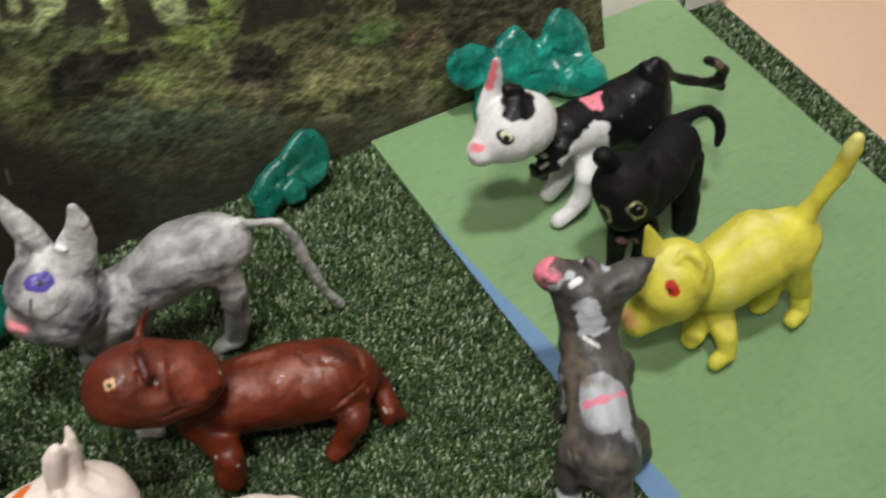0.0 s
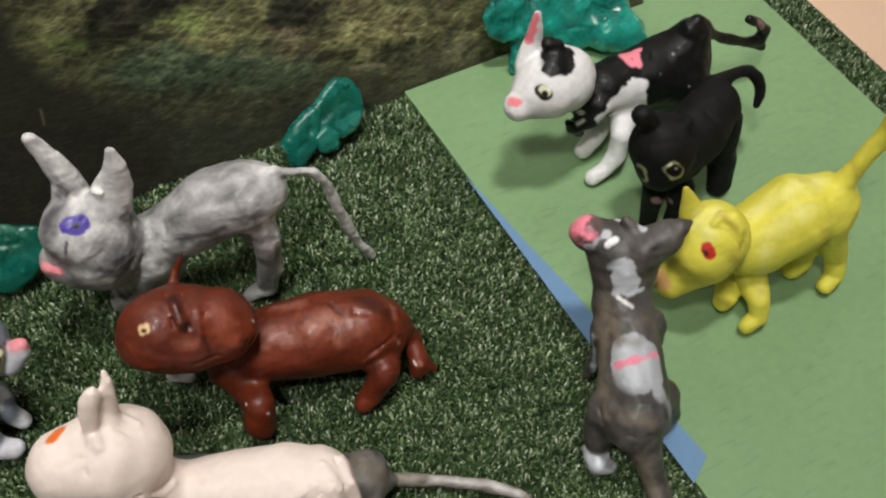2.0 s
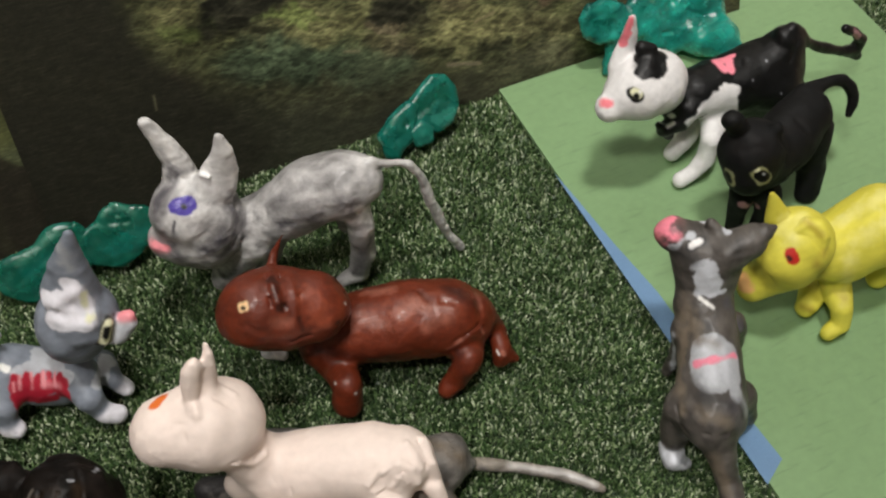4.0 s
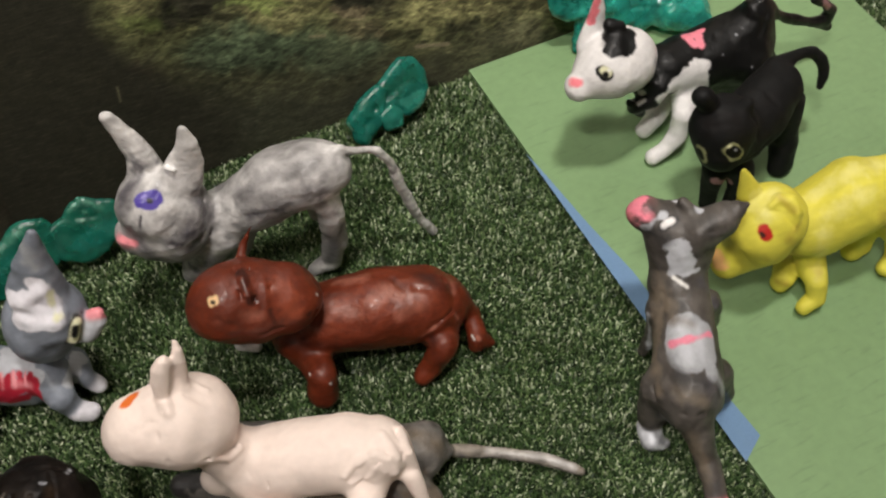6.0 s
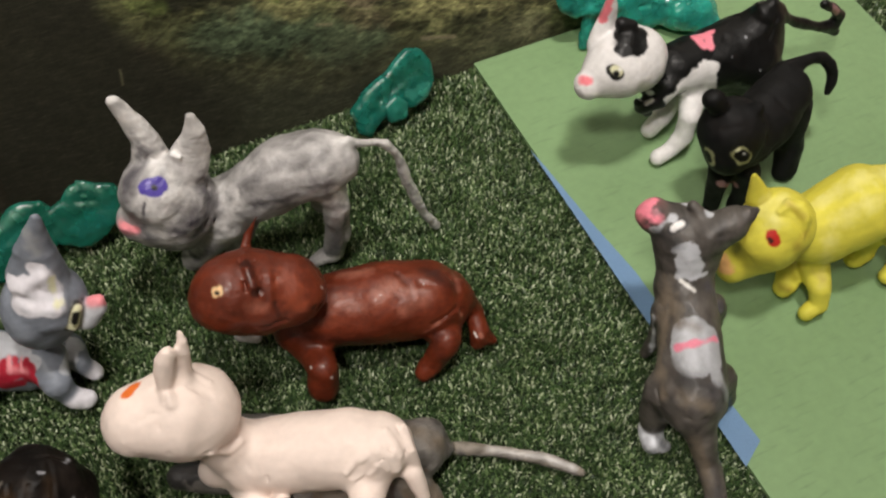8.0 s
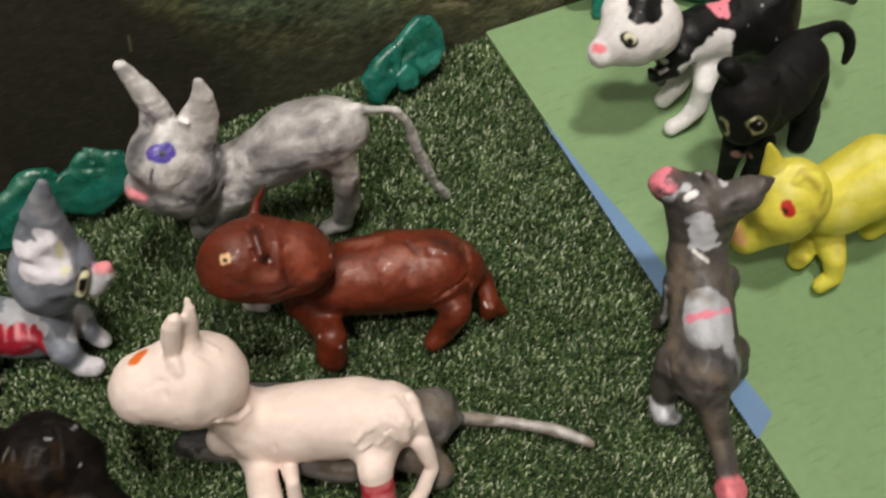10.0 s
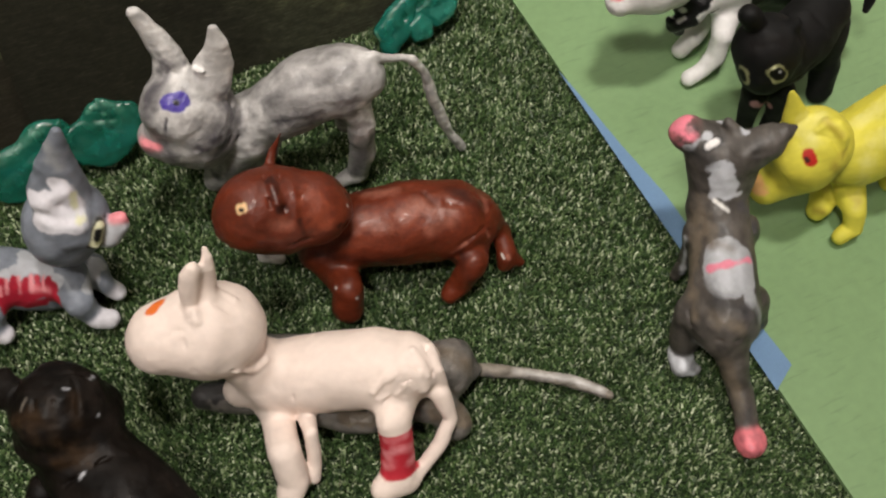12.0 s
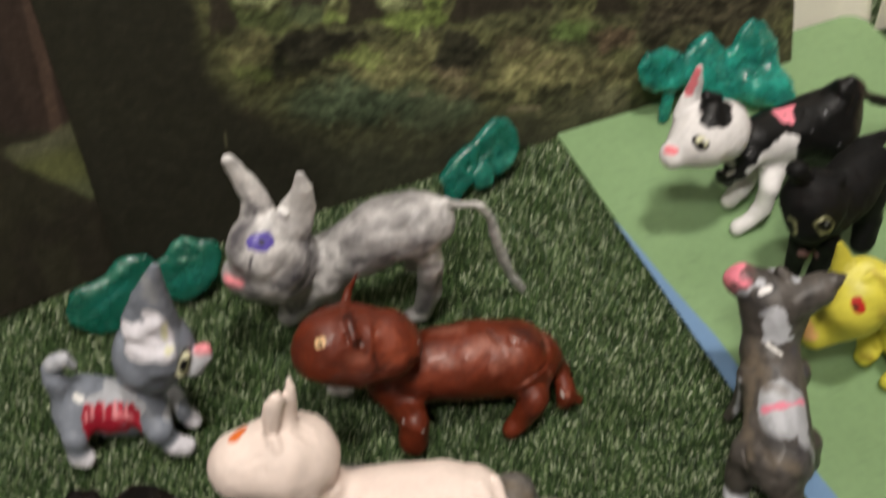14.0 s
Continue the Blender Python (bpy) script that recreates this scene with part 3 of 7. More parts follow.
def forest(u, v):
    s = u + LEFT
    p = np.c_[s, v, 0 * s] * 1000
    n1, n2, n3 = fbm(p + 31, 16.0), fbm(p + 231, 6.0), fbm(p + 431, 2.6)
    ws = s + (n1 - 0.5) * 0.016 + (n2 - 0.5) * 0.009 + (n3 - 0.5) * 0.004
    wv = v + (fbm(p + 631, 14.0) - 0.5) * 0.011 + (fbm(p + 831, 5.0) - 0.5) * 0.007 + (n3 - 0.5) * 0.003
    c = np.tile(np.array(rgb(72, 70, 50)), (len(s), 1))
    c = blend(c, soft(n1, 0.42, 0.62) * 0.6, rgb(92, 90, 60))
    c = blend(c, soft(n2, 0.5, 0.72) * 0.5, rgb(56, 54, 40))
    for at, size, turn, colour, strength, rim in PATCHES:
        x, y, k = ws - at[0], wv - at[1], radians(turn)
        d = np.hypot((x * math.cos(k) + y * math.sin(k)) / size[0], (y * math.cos(k) - x * math.sin(k)) / size[1])
        c = blend(c, soft(1 + 0.5 * rim - d, 0.0, rim) * strength, colour)
    # the dark floor in front and the big trunk at the left rim
    floor_line = 0.035 - 0.22 * (s + 0.11) + (n1 - 0.5) * 0.02
    low = soft(floor_line - wv, -0.020, 0.016)
    c = blend(c, low * 0.92, SOIL)
    spread = 0.040 * soft(0.085 - v, 0.0, 0.06)
    big = soft(BIGTRUNK + spread + (n1 - 0.5) * 0.012 - s, -0.004 - 0.5 * spread, 0.004 + 0.3 * spread)
    c = blend(c, big * 0.97, rgb(39, 36, 29))
    plain = np.maximum(big, 0.85 * low)
    # grass, roots and litter: light and dark strands over one another
    live = (1 - plain)[:, None]
    lights = 0.55 * strands(s, v, 0.45, 3.6, 77) + 0.55 * strands(s, v, -0.45, 3.6, 377) + 0.4 * strands(s, v, -0.05, 2.8, 677)
    darks = strands(s, v, -0.22, 8.0, 977) * soft(n2, 0.40, 0.60)
    c = c * (1 + (0.15 + 1.15 * live) * (lights[:, None] - 0.40)) * (1 - (0.1 + 0.42 * live) * darks[:, None])
    c = c * (1 + (0.15 + 0.5 * live) * (n3[:, None] - 0.5) + (0.1 + 0.5 * live) * (n2[:, None] - 0.5))
    # fallen twigs and a pale scratch
    for x0, v0, x1, v1, w, colour in ((-0.0250, 0.0246, -0.0085, 0.0202, 0.0010, rgb(132, 116, 98)), (-0.0750, 0.0475, -0.0680, 0.0455, 0.0007, rgb(136, 124, 98)),
                                      (-0.1639, 0.0544, -0.1646, 0.0475, 0.0004, rgb(96, 90, 70)), (-0.0080, 0.0420, 0.0020, 0.0440, 0.0007, rgb(140, 122, 96))):
        t = np.clip(((s - x0) * (x1 - x0) + (v - v0) * (v1 - v0)) / ((x1 - x0) ** 2 + (v1 - v0) ** 2), 0, 1)
        d = np.hypot(s - x0 - t * (x1 - x0), v - v0 - t * (v1 - v0)) + (n3 - 0.5) * 0.0008
        c = blend(c, soft(w - d, -0.0004, 0.0004) * 0.7, colour)
    c = c * (0.94, 1.03, 0.98) * (1 - 0.36 * soft(-0.105 - s - 0.3 * (v - 0.09), 0.0, 0.055) * (1 - plain))[:, None]
    for centre, half, foot, spread in TRUNKS:
        flare = half + spread * np.exp(-np.maximum(v - foot, 0) / 0.005)
        k = soft(flare - np.abs(s - centre + (n2 - 0.5) * 0.004), -0.0012, 0.0014) * soft(wv, foot - 0.003, foot + 0.003)
        c = blend(c, k * 0.96, np.array(BARK) * (0.6 + 0.8 * fbm(p * (1.0, 0.25, 1.0) + 51, 3.0)[:, None]))
    return c


def forest_edge(u, v):
    """Brown trunks above a sunlit patch of moss, with dark ground below."""
    p = np.c_[u, v, 0 * u] * 1000
    n1, n2 = fbm(p + 500, 14.0), fbm(p * (1, 0.35, 1) + 60, 6.0)
    w = WEST - u
    rag = (n1 - 0.5) * 0.008
    c = np.tile(np.array(rgb(43, 40, 32)), (len(u), 1))
    c = blend(c, soft(n1, 0.45, 0.6) * 0.4, rgb(50, 50, 36))
    bark = soft(v + rag - 0.55 * np.maximum(w - 0.016, 0), 0.070, 0.076)
    c = blend(c, bark, rgb(54, 44, 38))
    c = blend(c, bark * soft(0.0035 - np.abs(w - 0.012 + 0.10 * (v - 0.075) + 0.3 * rag), 0, 0.002) * 0.7, rgb(80, 64, 54))
    c = blend(c, bark * soft(w - 0.020, 0, 0.004) * 0.6, rgb(44, 37, 33))
    c = blend(c, soft(0.006 - w + 0.2 * rag, 0.0, 0.004) * bark * 0.7, rgb(48, 44, 36))
    field = soft(v - 0.036 - 1.05 * np.maximum(w - 0.003, 0) + rag, -0.003, 0.004) * soft(0.0765 - 0.05 * w - v + 0.6 * rag, -0.0015, 0.002) * soft(0.040 - w + rag, 0, 0.010)
    c = blend(c, field * (0.65 + 0.35 * soft(n1, 0.3, 0.6)), rgb(86, 90, 56))
    c = blend(c, field * soft(v, 0.062, 0.072) * 0.6, rgb(90, 90, 74))
    c = blend(c, field * soft(0.055 - v, 0.0, 0.012) * 0.5, rgb(78, 84, 68))
    return c * (0.75 + 0.5 * n2[:, None])


LEFT, RIGHT, WEST = -0.2255, 0.1445, 0.30
picture("forest_picture", RIGHT - LEFT, 0.26, pose(LEFT, 0.0, -0.002, -LEAN, 0, 0), forest, "printed dark mossy forest picture leaning behind turf")
picture("forest_picture", WEST, 0.26, pose(LEFT, 0.0025, -0.002, -LEAN, 0, 0) @ pose(0, 0, 0, 0, 0, 9) @ pose(-WEST + 0.006, 0.0006, 0), forest_edge, "printed brown forest trunk picture leaning behind turf")


def curved_board():
    """A tall white card leaning back, its right end rolled forward."""
    line = [(-0.10 + 0.01 * i, 0.0218) for i in range(29)]
    line += [(0.188 + 0.0185 * math.sin(radians(k)), 0.0118 + 0.0100 * math.cos(radians(k))) for k in range(4, 97, 4)]
    bm = bmesh.new()
    sides = []
    for shift in (0.0, 0.0012):
        rows = [[bm.verts.new((x - 0.05, y + shift - 0.022 + z * math.tan(radians(LEAN)), z)) for x, y in line] for z in (0.0, 0.07, 0.14, 0.21, 0.28)]
        for low, high in zip(rows, rows[1:]):
            for i in range(len(line) - 1):
                bm.faces.new((low[i], low[i + 1], high[i + 1], high[i]))
        sides.append(rows)
    front, back = sides
    for i in range(len(line) - 1):
        for k in (0, -1):
            bm.faces.new((front[k][i], back[k][i], back[k][i + 1], front[k][i + 1]))
    for j in range(4):
        for k in (0, -1):
            bm.faces.new((front[j][k], front[j + 1][k], back[j + 1][k], back[j][k]))
    bmesh.ops.recalc_face_normals(bm, faces=bm.faces)
    me = bpy.data.meshes.new("white_board")
    bm.to_mesh(me)
    bm.free()
    me.materials.append(board_mat)
    ob = new("white_board", me)
    ob.location = (0.05, 0.022, -0.0045)
    return tagged(ob, "plain white card with rolled end leaning behind the sheet", "board")


curved_board()
card = box("white_card", (0.0, 0.0, 0.0), (0.03, 0.0015, 0.05), board_mat, pose(0.204, 0.0045, 0.0, -8, 0, -4))
tagged(card, "small white card standing at the turf edge", "card")

# ---- clay pieces ----
fig = Clay("clay_figurine", (-0.14, -0.066, 0.0), varnished, streak=0.62, lump=0.65, side=(-0.39, -0.92))
fig.limb(GREY, (-3.6, 1.5, 45.1), 11.2, (16.9, -7.2, 63.5), 13.9)
fig.limb(GREY, (16.9, -7.2, 63.5), 13.9, (28.6, -12.1, 69.3), 12.6)
fig.limb(GREY, (28.6, -12.1, 68.8), 12.2, (33.4, -14.0, 69.4), 9.8)
fig.limb(GREY, (-26.4, 4.7, 57.3), 16.7, (-30.8, 4.4, 63.3), 14.4, k=5)
fig.limb(GREY, (-25.8, 2.2, 48.5), 13.5, (-34.0, 4.6, 48.6), 12.2, k=4)
fig.limb(GREY, (-33.6, 5.5, 49.5), 10.0, (-41.7, 6.8, 48.0), 6.7, k=4)
fig.limb(GREY, (-25.9, 2.3, 40.5), 9.3, (-34.8, 5.0, 39.9), 7.5, k=5)
fig.limb(GREY, (-13.5, 3.5, 43.3), 8.9, (-3.6, 1.5, 44.1), 10.7)
fig.limb(PALE, (-28.5, 10.5, 74.0), 7.2, (-29.4, 12.5, 83.4), 5.7, flat=0.7, k=3)
fig.limb(PALE, (-29.4, 12.5, 83.4), 5.7, (-32.2, 14.5, 93.2), 4.6, flat=0.7, k=3)
fig.limb(PALE, (-32.2, 14.5, 93.2), 4.6, (-36.2, 15.7, 104.0), 2.8, flat=0.7, k=3)
fig.limb(PALE, (-19.2, 1.9, 74.2), 8.6, (-15.0, 1.2, 84.0), 6.6, flat=0.6, k=3)
fig.limb(PALE, (-15.0, 1.2, 84.0), 6.6, (-13.2, 0.6, 93.7), 4.3, flat=0.6, k=3)
fig.limb(PALE, (-13.2, 0.6, 93.7), 4.3, (-13.6, 0.6, 101.3), 1.9, flat=0.6, k=3)
fig.limb(GREY, (1.6, 1.5, 37.0), 6.8, (-2.7, 6.6, 14.6), 4.7)
fig.limb(GREY, (-2.7, 6.6, 14.6), 4.7, (-6.8, 8.3, 2.5), 3.4)
fig.limb(GREY, (-8.2, -0.9, 38.4), 9.4, (-18.0, 4.6, 22.3), 7.6)
fig.limb(GREY, (-18.0, 4.6, 22.3), 7.6, (-23.3, 7.7, 7.9), 5.4)
fig.limb(GREY, (-23.3, 7.7, 7.9), 5.4, (-23.2, 9.9, 2.6), 3.9)
fig.limb(GREY, (28.0, -16.2, 68.4), 7.6, (31.8, -18.9, 47.9), 5.3)
fig.limb(GREY, (31.8, -18.9, 47.9), 5.3, (32.9, -16.1, 27.1), 5.5)
fig.limb(GREY, (32.9, -16.1, 27.1), 5.5, (31.3, -13.3, 8.3), 4.5)
fig.limb(GREY, (31.3, -13.3, 8.3), 4.5, (23.9, -10.1, 1.7), 3.1)
fig.limb(GREY, (33.4, 1.0, 43.7), 8.6, (34.4, 2.8, 22.6), 5.2)
for a, ra, b, rb in (((34.0, -14.4, 78.4), 2.2, (39.4, -15.0, 78.6), 1.8), ((39.4, -15.0, 78.6), 1.8, (45.0, -15.0, 75.3), 1.6),
                     ((45.0, -15.0, 75.3), 1.6, (50.4, -15.0, 73.2), 1.6), ((50.4, -15.0, 73.2), 1.6, (55.1, -15.0, 70.3), 1.9),
                     ((55.1, -15.0, 70.3), 1.9, (60.1, -15.0, 59.9), 2.1), ((60.1, -15.0, 59.9), 2.1, (63.6, -15.0, 44.6), 2.1),
                     ((63.6, -15.0, 44.6), 2.1, (67.4, -15.0, 32.2), 2.3), ((67.4, -15.0, 32.2), 2.3, (73.3, -15.0, 13.6), 1.9),
                     ((73.3, -15.0, 13.6), 1.9, (79.4, -15.0, 1.8), 1.9)):
    fig.limb(PALE, a, ra, b, rb, k=1.5)
fig.limb(BLUSH, (-46.2, 4.0, 50.6), 1.9, (-42.6, -1.2, 51.8), 1.9, k=1.5)
fig.stroke(BLUSH, (-46.4, 2.4, 52.6), (-42.6, -2.0, 53.2), 1.5, rough=0.3)
fig.limb(WHITE, (-25.1, 8.8, 75.6), 0.8, (-22.5, 1.7, 83.6), 1.1, k=1)
fig.limb(WHITE, (-22.5, 1.7, 83.6), 1.1, (-20.6, -1.7, 84.4), 0.8, k=1)
fig.stroke(CHALK, (-25.4, 6.1, 78.6), (-20.5, -2.1, 86.1), 1.4, rough=0.9)
fig.dent((-12.6, 0.3, 65.8), (-18.7, -9.1, 50.7), 2.1, 1.6)
fig.dent((-7.9, -1.2, 54.9), (-15.3, -6.2, 47.0), 1.5, 1.4)
fig.dent((30.5, -10.2, 77.6), (25.0, -23.0, 65.0), 1.5, 1.0)
fig.dent((-37.4, -4.9, 72.1), (-40.0, -6.6, 64.8), 1.2, 1.3)
fig.dent((-40.0, -6.6, 64.8), (-43.2, -2.2, 52.7), 1.2, 1.2)
fig.dent((-0.9, -3.1, 29.6), (-3.3, 2.3, 12.4), 1.4, 1.0)
fig.dent((25.5, -23.0, 63.0), (33.9, -22.3, 61.3), 1.3, 1.2)
fig.dent((34.0, -23.7, 47.0), (34.0, -20.0, 19.5), 1.3, 0.8)
fig.dent((-5.2, 9.9, 53.0), (-5.3, -4.2, 57.0), 1.3, 0.9)
fig.dent((10.7, -2.1, 71.8), (27.4, -12.1, 77.8), 1.5, 0.5)
fig.dent((-1.1, -11.2, 56.1), (16.7, -20.2, 66.6), 1.3, 0.6)
fig.dent((-35.2, 8.9, 84.9), (-29.0, 6.7, 78.8), 1.2, 0.9)
fig.dent((-28.8, 1.6, 77.3), (-23.0, -4.1, 78.8), 1.2, 0.8)
fig.stroke(PALE, (-22.3, -4.8, 78.0), (-15.5, -3.4, 88.8), 3.7, rough=0.9)
fig.stroke(PALE, (-29.0, 4.3, 77.6), (-26.6, -5.5, 72.9), 5.3, rough=1.2)
fig.stroke(PALE, (-36.8, -6.3, 70.8), (-32.1, -10.3, 55.9), 4.9, rough=1.2)
fig.stroke(PALE, (25.7, -22.6, 58.6), (33.4, -23.1, 57.3), 3.0, rough=1.0)
fig.stroke(PALE, (5.2, -3.6, 68.0), (25.6, -10.9, 77.4), 1.9, rough=1.3)
fig.stroke(PALE, (-10.3, -7.2, 43.6), (-5.5, 2.9, 12.8), 3.1, rough=1.2)
fig.stroke(PALE, (32.6, -24.1, 48.3), (34.5, -21.0, 24.5), 1.8, rough=1.0)
fig.stroke(PALE, (-0.9, -10.9, 57.4), (17.4, -18.8, 70.0), 1.9, rough=1.3)
fig.stroke(PALE, (-7.9, 1.9, 54.7), (-1.2, -0.9, 61.4), 2.2, rough=1.2)
fig.stroke(DARKGREY, (-31.9, 7.5, 82.5), (-38.8, 3.5, 75.3), 1.4, rough=1.2)
fig.stroke(DARKGREY, (-38.0, 5.7, 75.7), (-43.4, 0.7, 69.3), 1.6, rough=1.2)
fig.stroke(DARKGREY, (-14.2, -5.9, 61.9), (-20.9, -10.3, 49.7), 1.3, rough=1.3)
fig.stroke(DARKGREY, (-27.3, 0.9, 77.3), (-29.6, -1.5, 76.3), 0.6, rough=1.2)
fig.stroke(PALE, (-5.1, -6.4, 56.0), (-14.5, -6.1, 35.3), 4.3, rough=1.2)
fig.stroke(DARKGREY, (-26.5, 10.0, 79.7), (-22.1, 6.1, 83.1), 0.8, rough=0.9)
fig.stroke(DARKGREY, (-10.8, 2.0, 63.0), (-14.9, -5.8, 49.9), 1.3, rough=1.3)
fig.stroke(DARKGREY, (-28.6, 8.7, 82.0), (-36.2, 5.5, 76.6), 0.5, rough=0.8)
fig.stroke(DARKGREY, (-34.6, 10.9, 92.3), (-32.4, 8.3, 84.9), 0.6, rough=1.0)
fig.stroke(DARKGREY, (-18.5, -9.8, 54.1), (-24.3, -11.3, 48.4), 1.1, rough=1.3)
fig.stroke(DARKGREY, (1.3, -7.0, 63.8), (13.7, -12.0, 73.1), 0.6, rough=1.3)
fig.stroke(DARKGREY, (23.4, -4.9, 75.2), (37.4, -6.7, 73.2), 0.6, rough=1.2)
fig.stroke(DARKGREY, (-16.8, -5.1, 78.8), (-14.9, -4.3, 65.5), 0.8, rough=1.2)
fig.stroke(DARKGREY, (26.5, -11.5, 77.6), (23.8, -22.4, 69.9), 0.5, rough=1.2)
fig.stroke(DARKGREY, (1.7, 0.4, 63.6), (22.2, -8.2, 76.2), 0.4, rough=1.2)
fig.stroke(DARKGREY, (-34.7, 9.1, 79.7), (-41.6, 5.0, 72.8), 1.0, rough=1.0)
fig.stroke(DARKGREY, (-32.4, 6.6, 78.1), (-40.4, -0.8, 72.6), 0.8, rough=1.0)
fig.stroke(DARKGREY, (-31.7, -10.8, 54.2), (-20.4, -10.6, 59.1), 2.6, rough=1.25)
fig.stroke(DARKGREY, (-34.3, 10.0, 84.1), (-27.4, 10.0, 81.6), 1.6, rough=1.1)
fig.stroke(DARKGREY, (-13.6, -2.7, 72.4), (-13.8, -5.7, 56.6), 2.2, rough=1.25)
fig.stroke(DARKGREY, (-14.0, -5.3, 31.3), (-23.2, 1.5, 20.4), 2.6, rough=1.25)
fig.stroke(DARKGREY, (5.4, -9.9, 68.1), (21.2, -13.1, 75.6), 1.0, rough=1.3)
fig.stroke(DARKGREY, (0.8, -12.1, 58.0), (13.8, -19.7, 65.0), 2.6, rough=1.3)
fig.stroke(DARKGREY, (34.1, -22.9, 42.7), (28.1, -17.3, 13.5), 1.4, rough=1.2)
fig.stroke(DARKGREY, (23.2, -21.5, 72.9), (28.6, -23.9, 67.3), 2.2, rough=1.3)
fig.stroke(DARKGREY, (-40.0, -4.2, 57.9), (-39.9, -5.3, 47.2), 1.4, rough=1.2)
fig.stroke(CHALK, (-22.4, 0.2, 81.5), (-17.1, -3.4, 75.2), 2.0, rough=1.0)
fig.stroke(PALE, (-2.9, -4.1, 60.2), (-2.5, -9.9, 55.9), 2.0, rough=1.1)
fig.stroke(CHALK, (30.1, -24.0, 65.5), (35.7, -21.2, 54.0), 2.6, rough=1.0)
fig.stroke(CHALK, (24.3, -13.3, 5.2), (29.8, -17.7, 10.7), 1.8, rough=1.0)
fig.stroke(PALE, (-9.7, -8.3, 36.4), (-4.9, -10.2, 46.7), 2.6, rough=1.2)
fig.stroke(PALE, (-37.4, -6.6, 54.8), (-34.1, -9.6, 51.3), 2.6, rough=1.2)
fig.stroke(PALE, (-14.3, -0.4, 99.6), (-13.5, -1.6, 87.8), 2.2, rough=1.1)
fig.stroke(VIOLET, (-35.4, -1.8, 75.4), (-30.3, -3.1, 75.6), 3.1, rough=0.2)
fig.stroke(VIOLET, (-34.0, -3.6, 74.8), (-32.5, -4.4, 74.6), 2.7, rough=0.15)
fig.stroke(INK, (-32.7, -3.2, 75.3), (-32.4, -3.5, 75.2), 1.1)
fig.stroke(VIOLETPALE, (-34.6, -1.0, 76.1), (-33.7, -1.1, 76.3), 0.6, rough=0.5)
fig.stroke(DARKGREY, (-37.4, -4.9, 70.4), (-40.0, -6.6, 64.8), 0.7)
fig.stroke(DARKGREY, (-40.0, -6.6, 64.8), (-40.4, -5.6, 57.0), 0.5)
fig.build("grey striped clay cat with violet eye standing on turf")

# varnished red-brown clay animal
fig = Clay("clay_figurine", (-0.118, -0.117, 0.0), waxed, streak=0.35, lump=0.55, side=(-0.31, -0.95))
fig.limb(RUST, (-5.6, 1.8, 24.4), 14.6, (11.3, -3.7, 26.4), 16.4)
fig.limb(RUST, (11.3, -3.7, 26.4), 16.4, (29.3, -9.6, 25.7), 15.6)
fig.limb(RUST, (29.3, -9.6, 25.7), 15.6, (35.1, -11.5, 24.2), 12.9)
fig.limb(RUST, (-34.5, 4.9, 51.9), 16.1, (-42.6, 5.5, 55.5), 14.7, k=4)
fig.limb(RUST, (-43.2, 5.7, 49.9), 12.4, (-48.8, 5.4, 53.9), 9.8, k=4)
fig.limb(RUST, (-21.6, 0.7, 50.8), 13.3, (-21.6, 0.7, 50.8), 13.3, k=2.5)
fig.limb(RUST, (-36.0, 5.0, 54.0), 14.6, (-25.0, 1.9, 52.5), 13.2, k=2.5)
fig.limb(RUST, (-5.8, 1.9, 21.1), 12.5, (-21.1, 2.7, 18.3), 9.3)
fig.limb(RUST, (-17.5, 5.7, 7.8), 8.6, (-18.2, -17.2, 18.0), 5.9, k=4)
fig.limb(RUST, (-18.2, -17.2, 18.0), 5.9, (-19.3, -19.7, 7.0), 6.2, k=4)
fig.limb(RUST, (34.5, -11.2, 8.6), 9.2, (29.9, -27.7, 20.0), 5.7, k=3)
fig.limb(RUST, (29.9, -27.7, 20.0), 5.7, (24.4, -28.9, 9.0), 4.9, k=3)
fig.limb(RUST, (24.4, -28.9, 9.0), 4.9, (19.6, -30.0, 6.0), 3.8, k=3)
fig.limb(RUST, (41.2, -13.4, 31.3), 4.0, (47.6, -17.6, 16.6), 3.9, k=2)
fig.limb(RUST, (47.6, -17.6, 16.6), 3.9, (46.5, -25.7, 12.0), 3.9, k=2)
fig.limb(RUST, (46.5, -25.7, 12.0), 3.9, (45.3, -26.8, 7.0), 3.4, k=2)
fig.limb(RUST, (47.0, -26.0, 10.0), 3.9, (51.2, -28.9, 7.0), 2.1, k=2)
fig.limb(RUST, (-31.9, 18.8, 59.6), 1.9, (-29.0, 22.1, 63.4), 1.7, flat=0.6, k=1.5)
fig.limb(RUST, (-29.0, 22.1, 63.4), 1.7, (-24.9, 22.8, 71.2), 0.6, flat=0.6, k=1.5)
fig.limb(RUST, (-34.6, 10.7, 67.1), 1.4, (-35.9, 3.3, 68.8), 2.2, k=0.8)
fig.limb(RUST, (-35.9, 3.3, 68.8), 2.2, (-36.5, -2.4, 67.0), 2.0, k=0.8)
fig.limb(RUST, (-36.5, -2.4, 67.0), 2.0, (-36.6, -5.1, 64.3), 1.2, k=0.8)
fig.limb(RUST, (-29.7, 6.9, 66.7), 1.0, (-29.4, -0.2, 66.1), 1.4, k=1)
fig.limb(RUST, (-29.4, -0.2, 66.1), 1.4, (-31.2, -6.2, 62.8), 1.4, k=1)
fig.limb(RUST, (-31.2, -6.2, 62.8), 1.4, (-33.9, -9.0, 59.2), 1.0, k=1)
fig.limb(PALE, (-40.6, 17.3, 6.0), 2.7, (-35.2, 13.1, 6.0), 2.7, k=1.5)
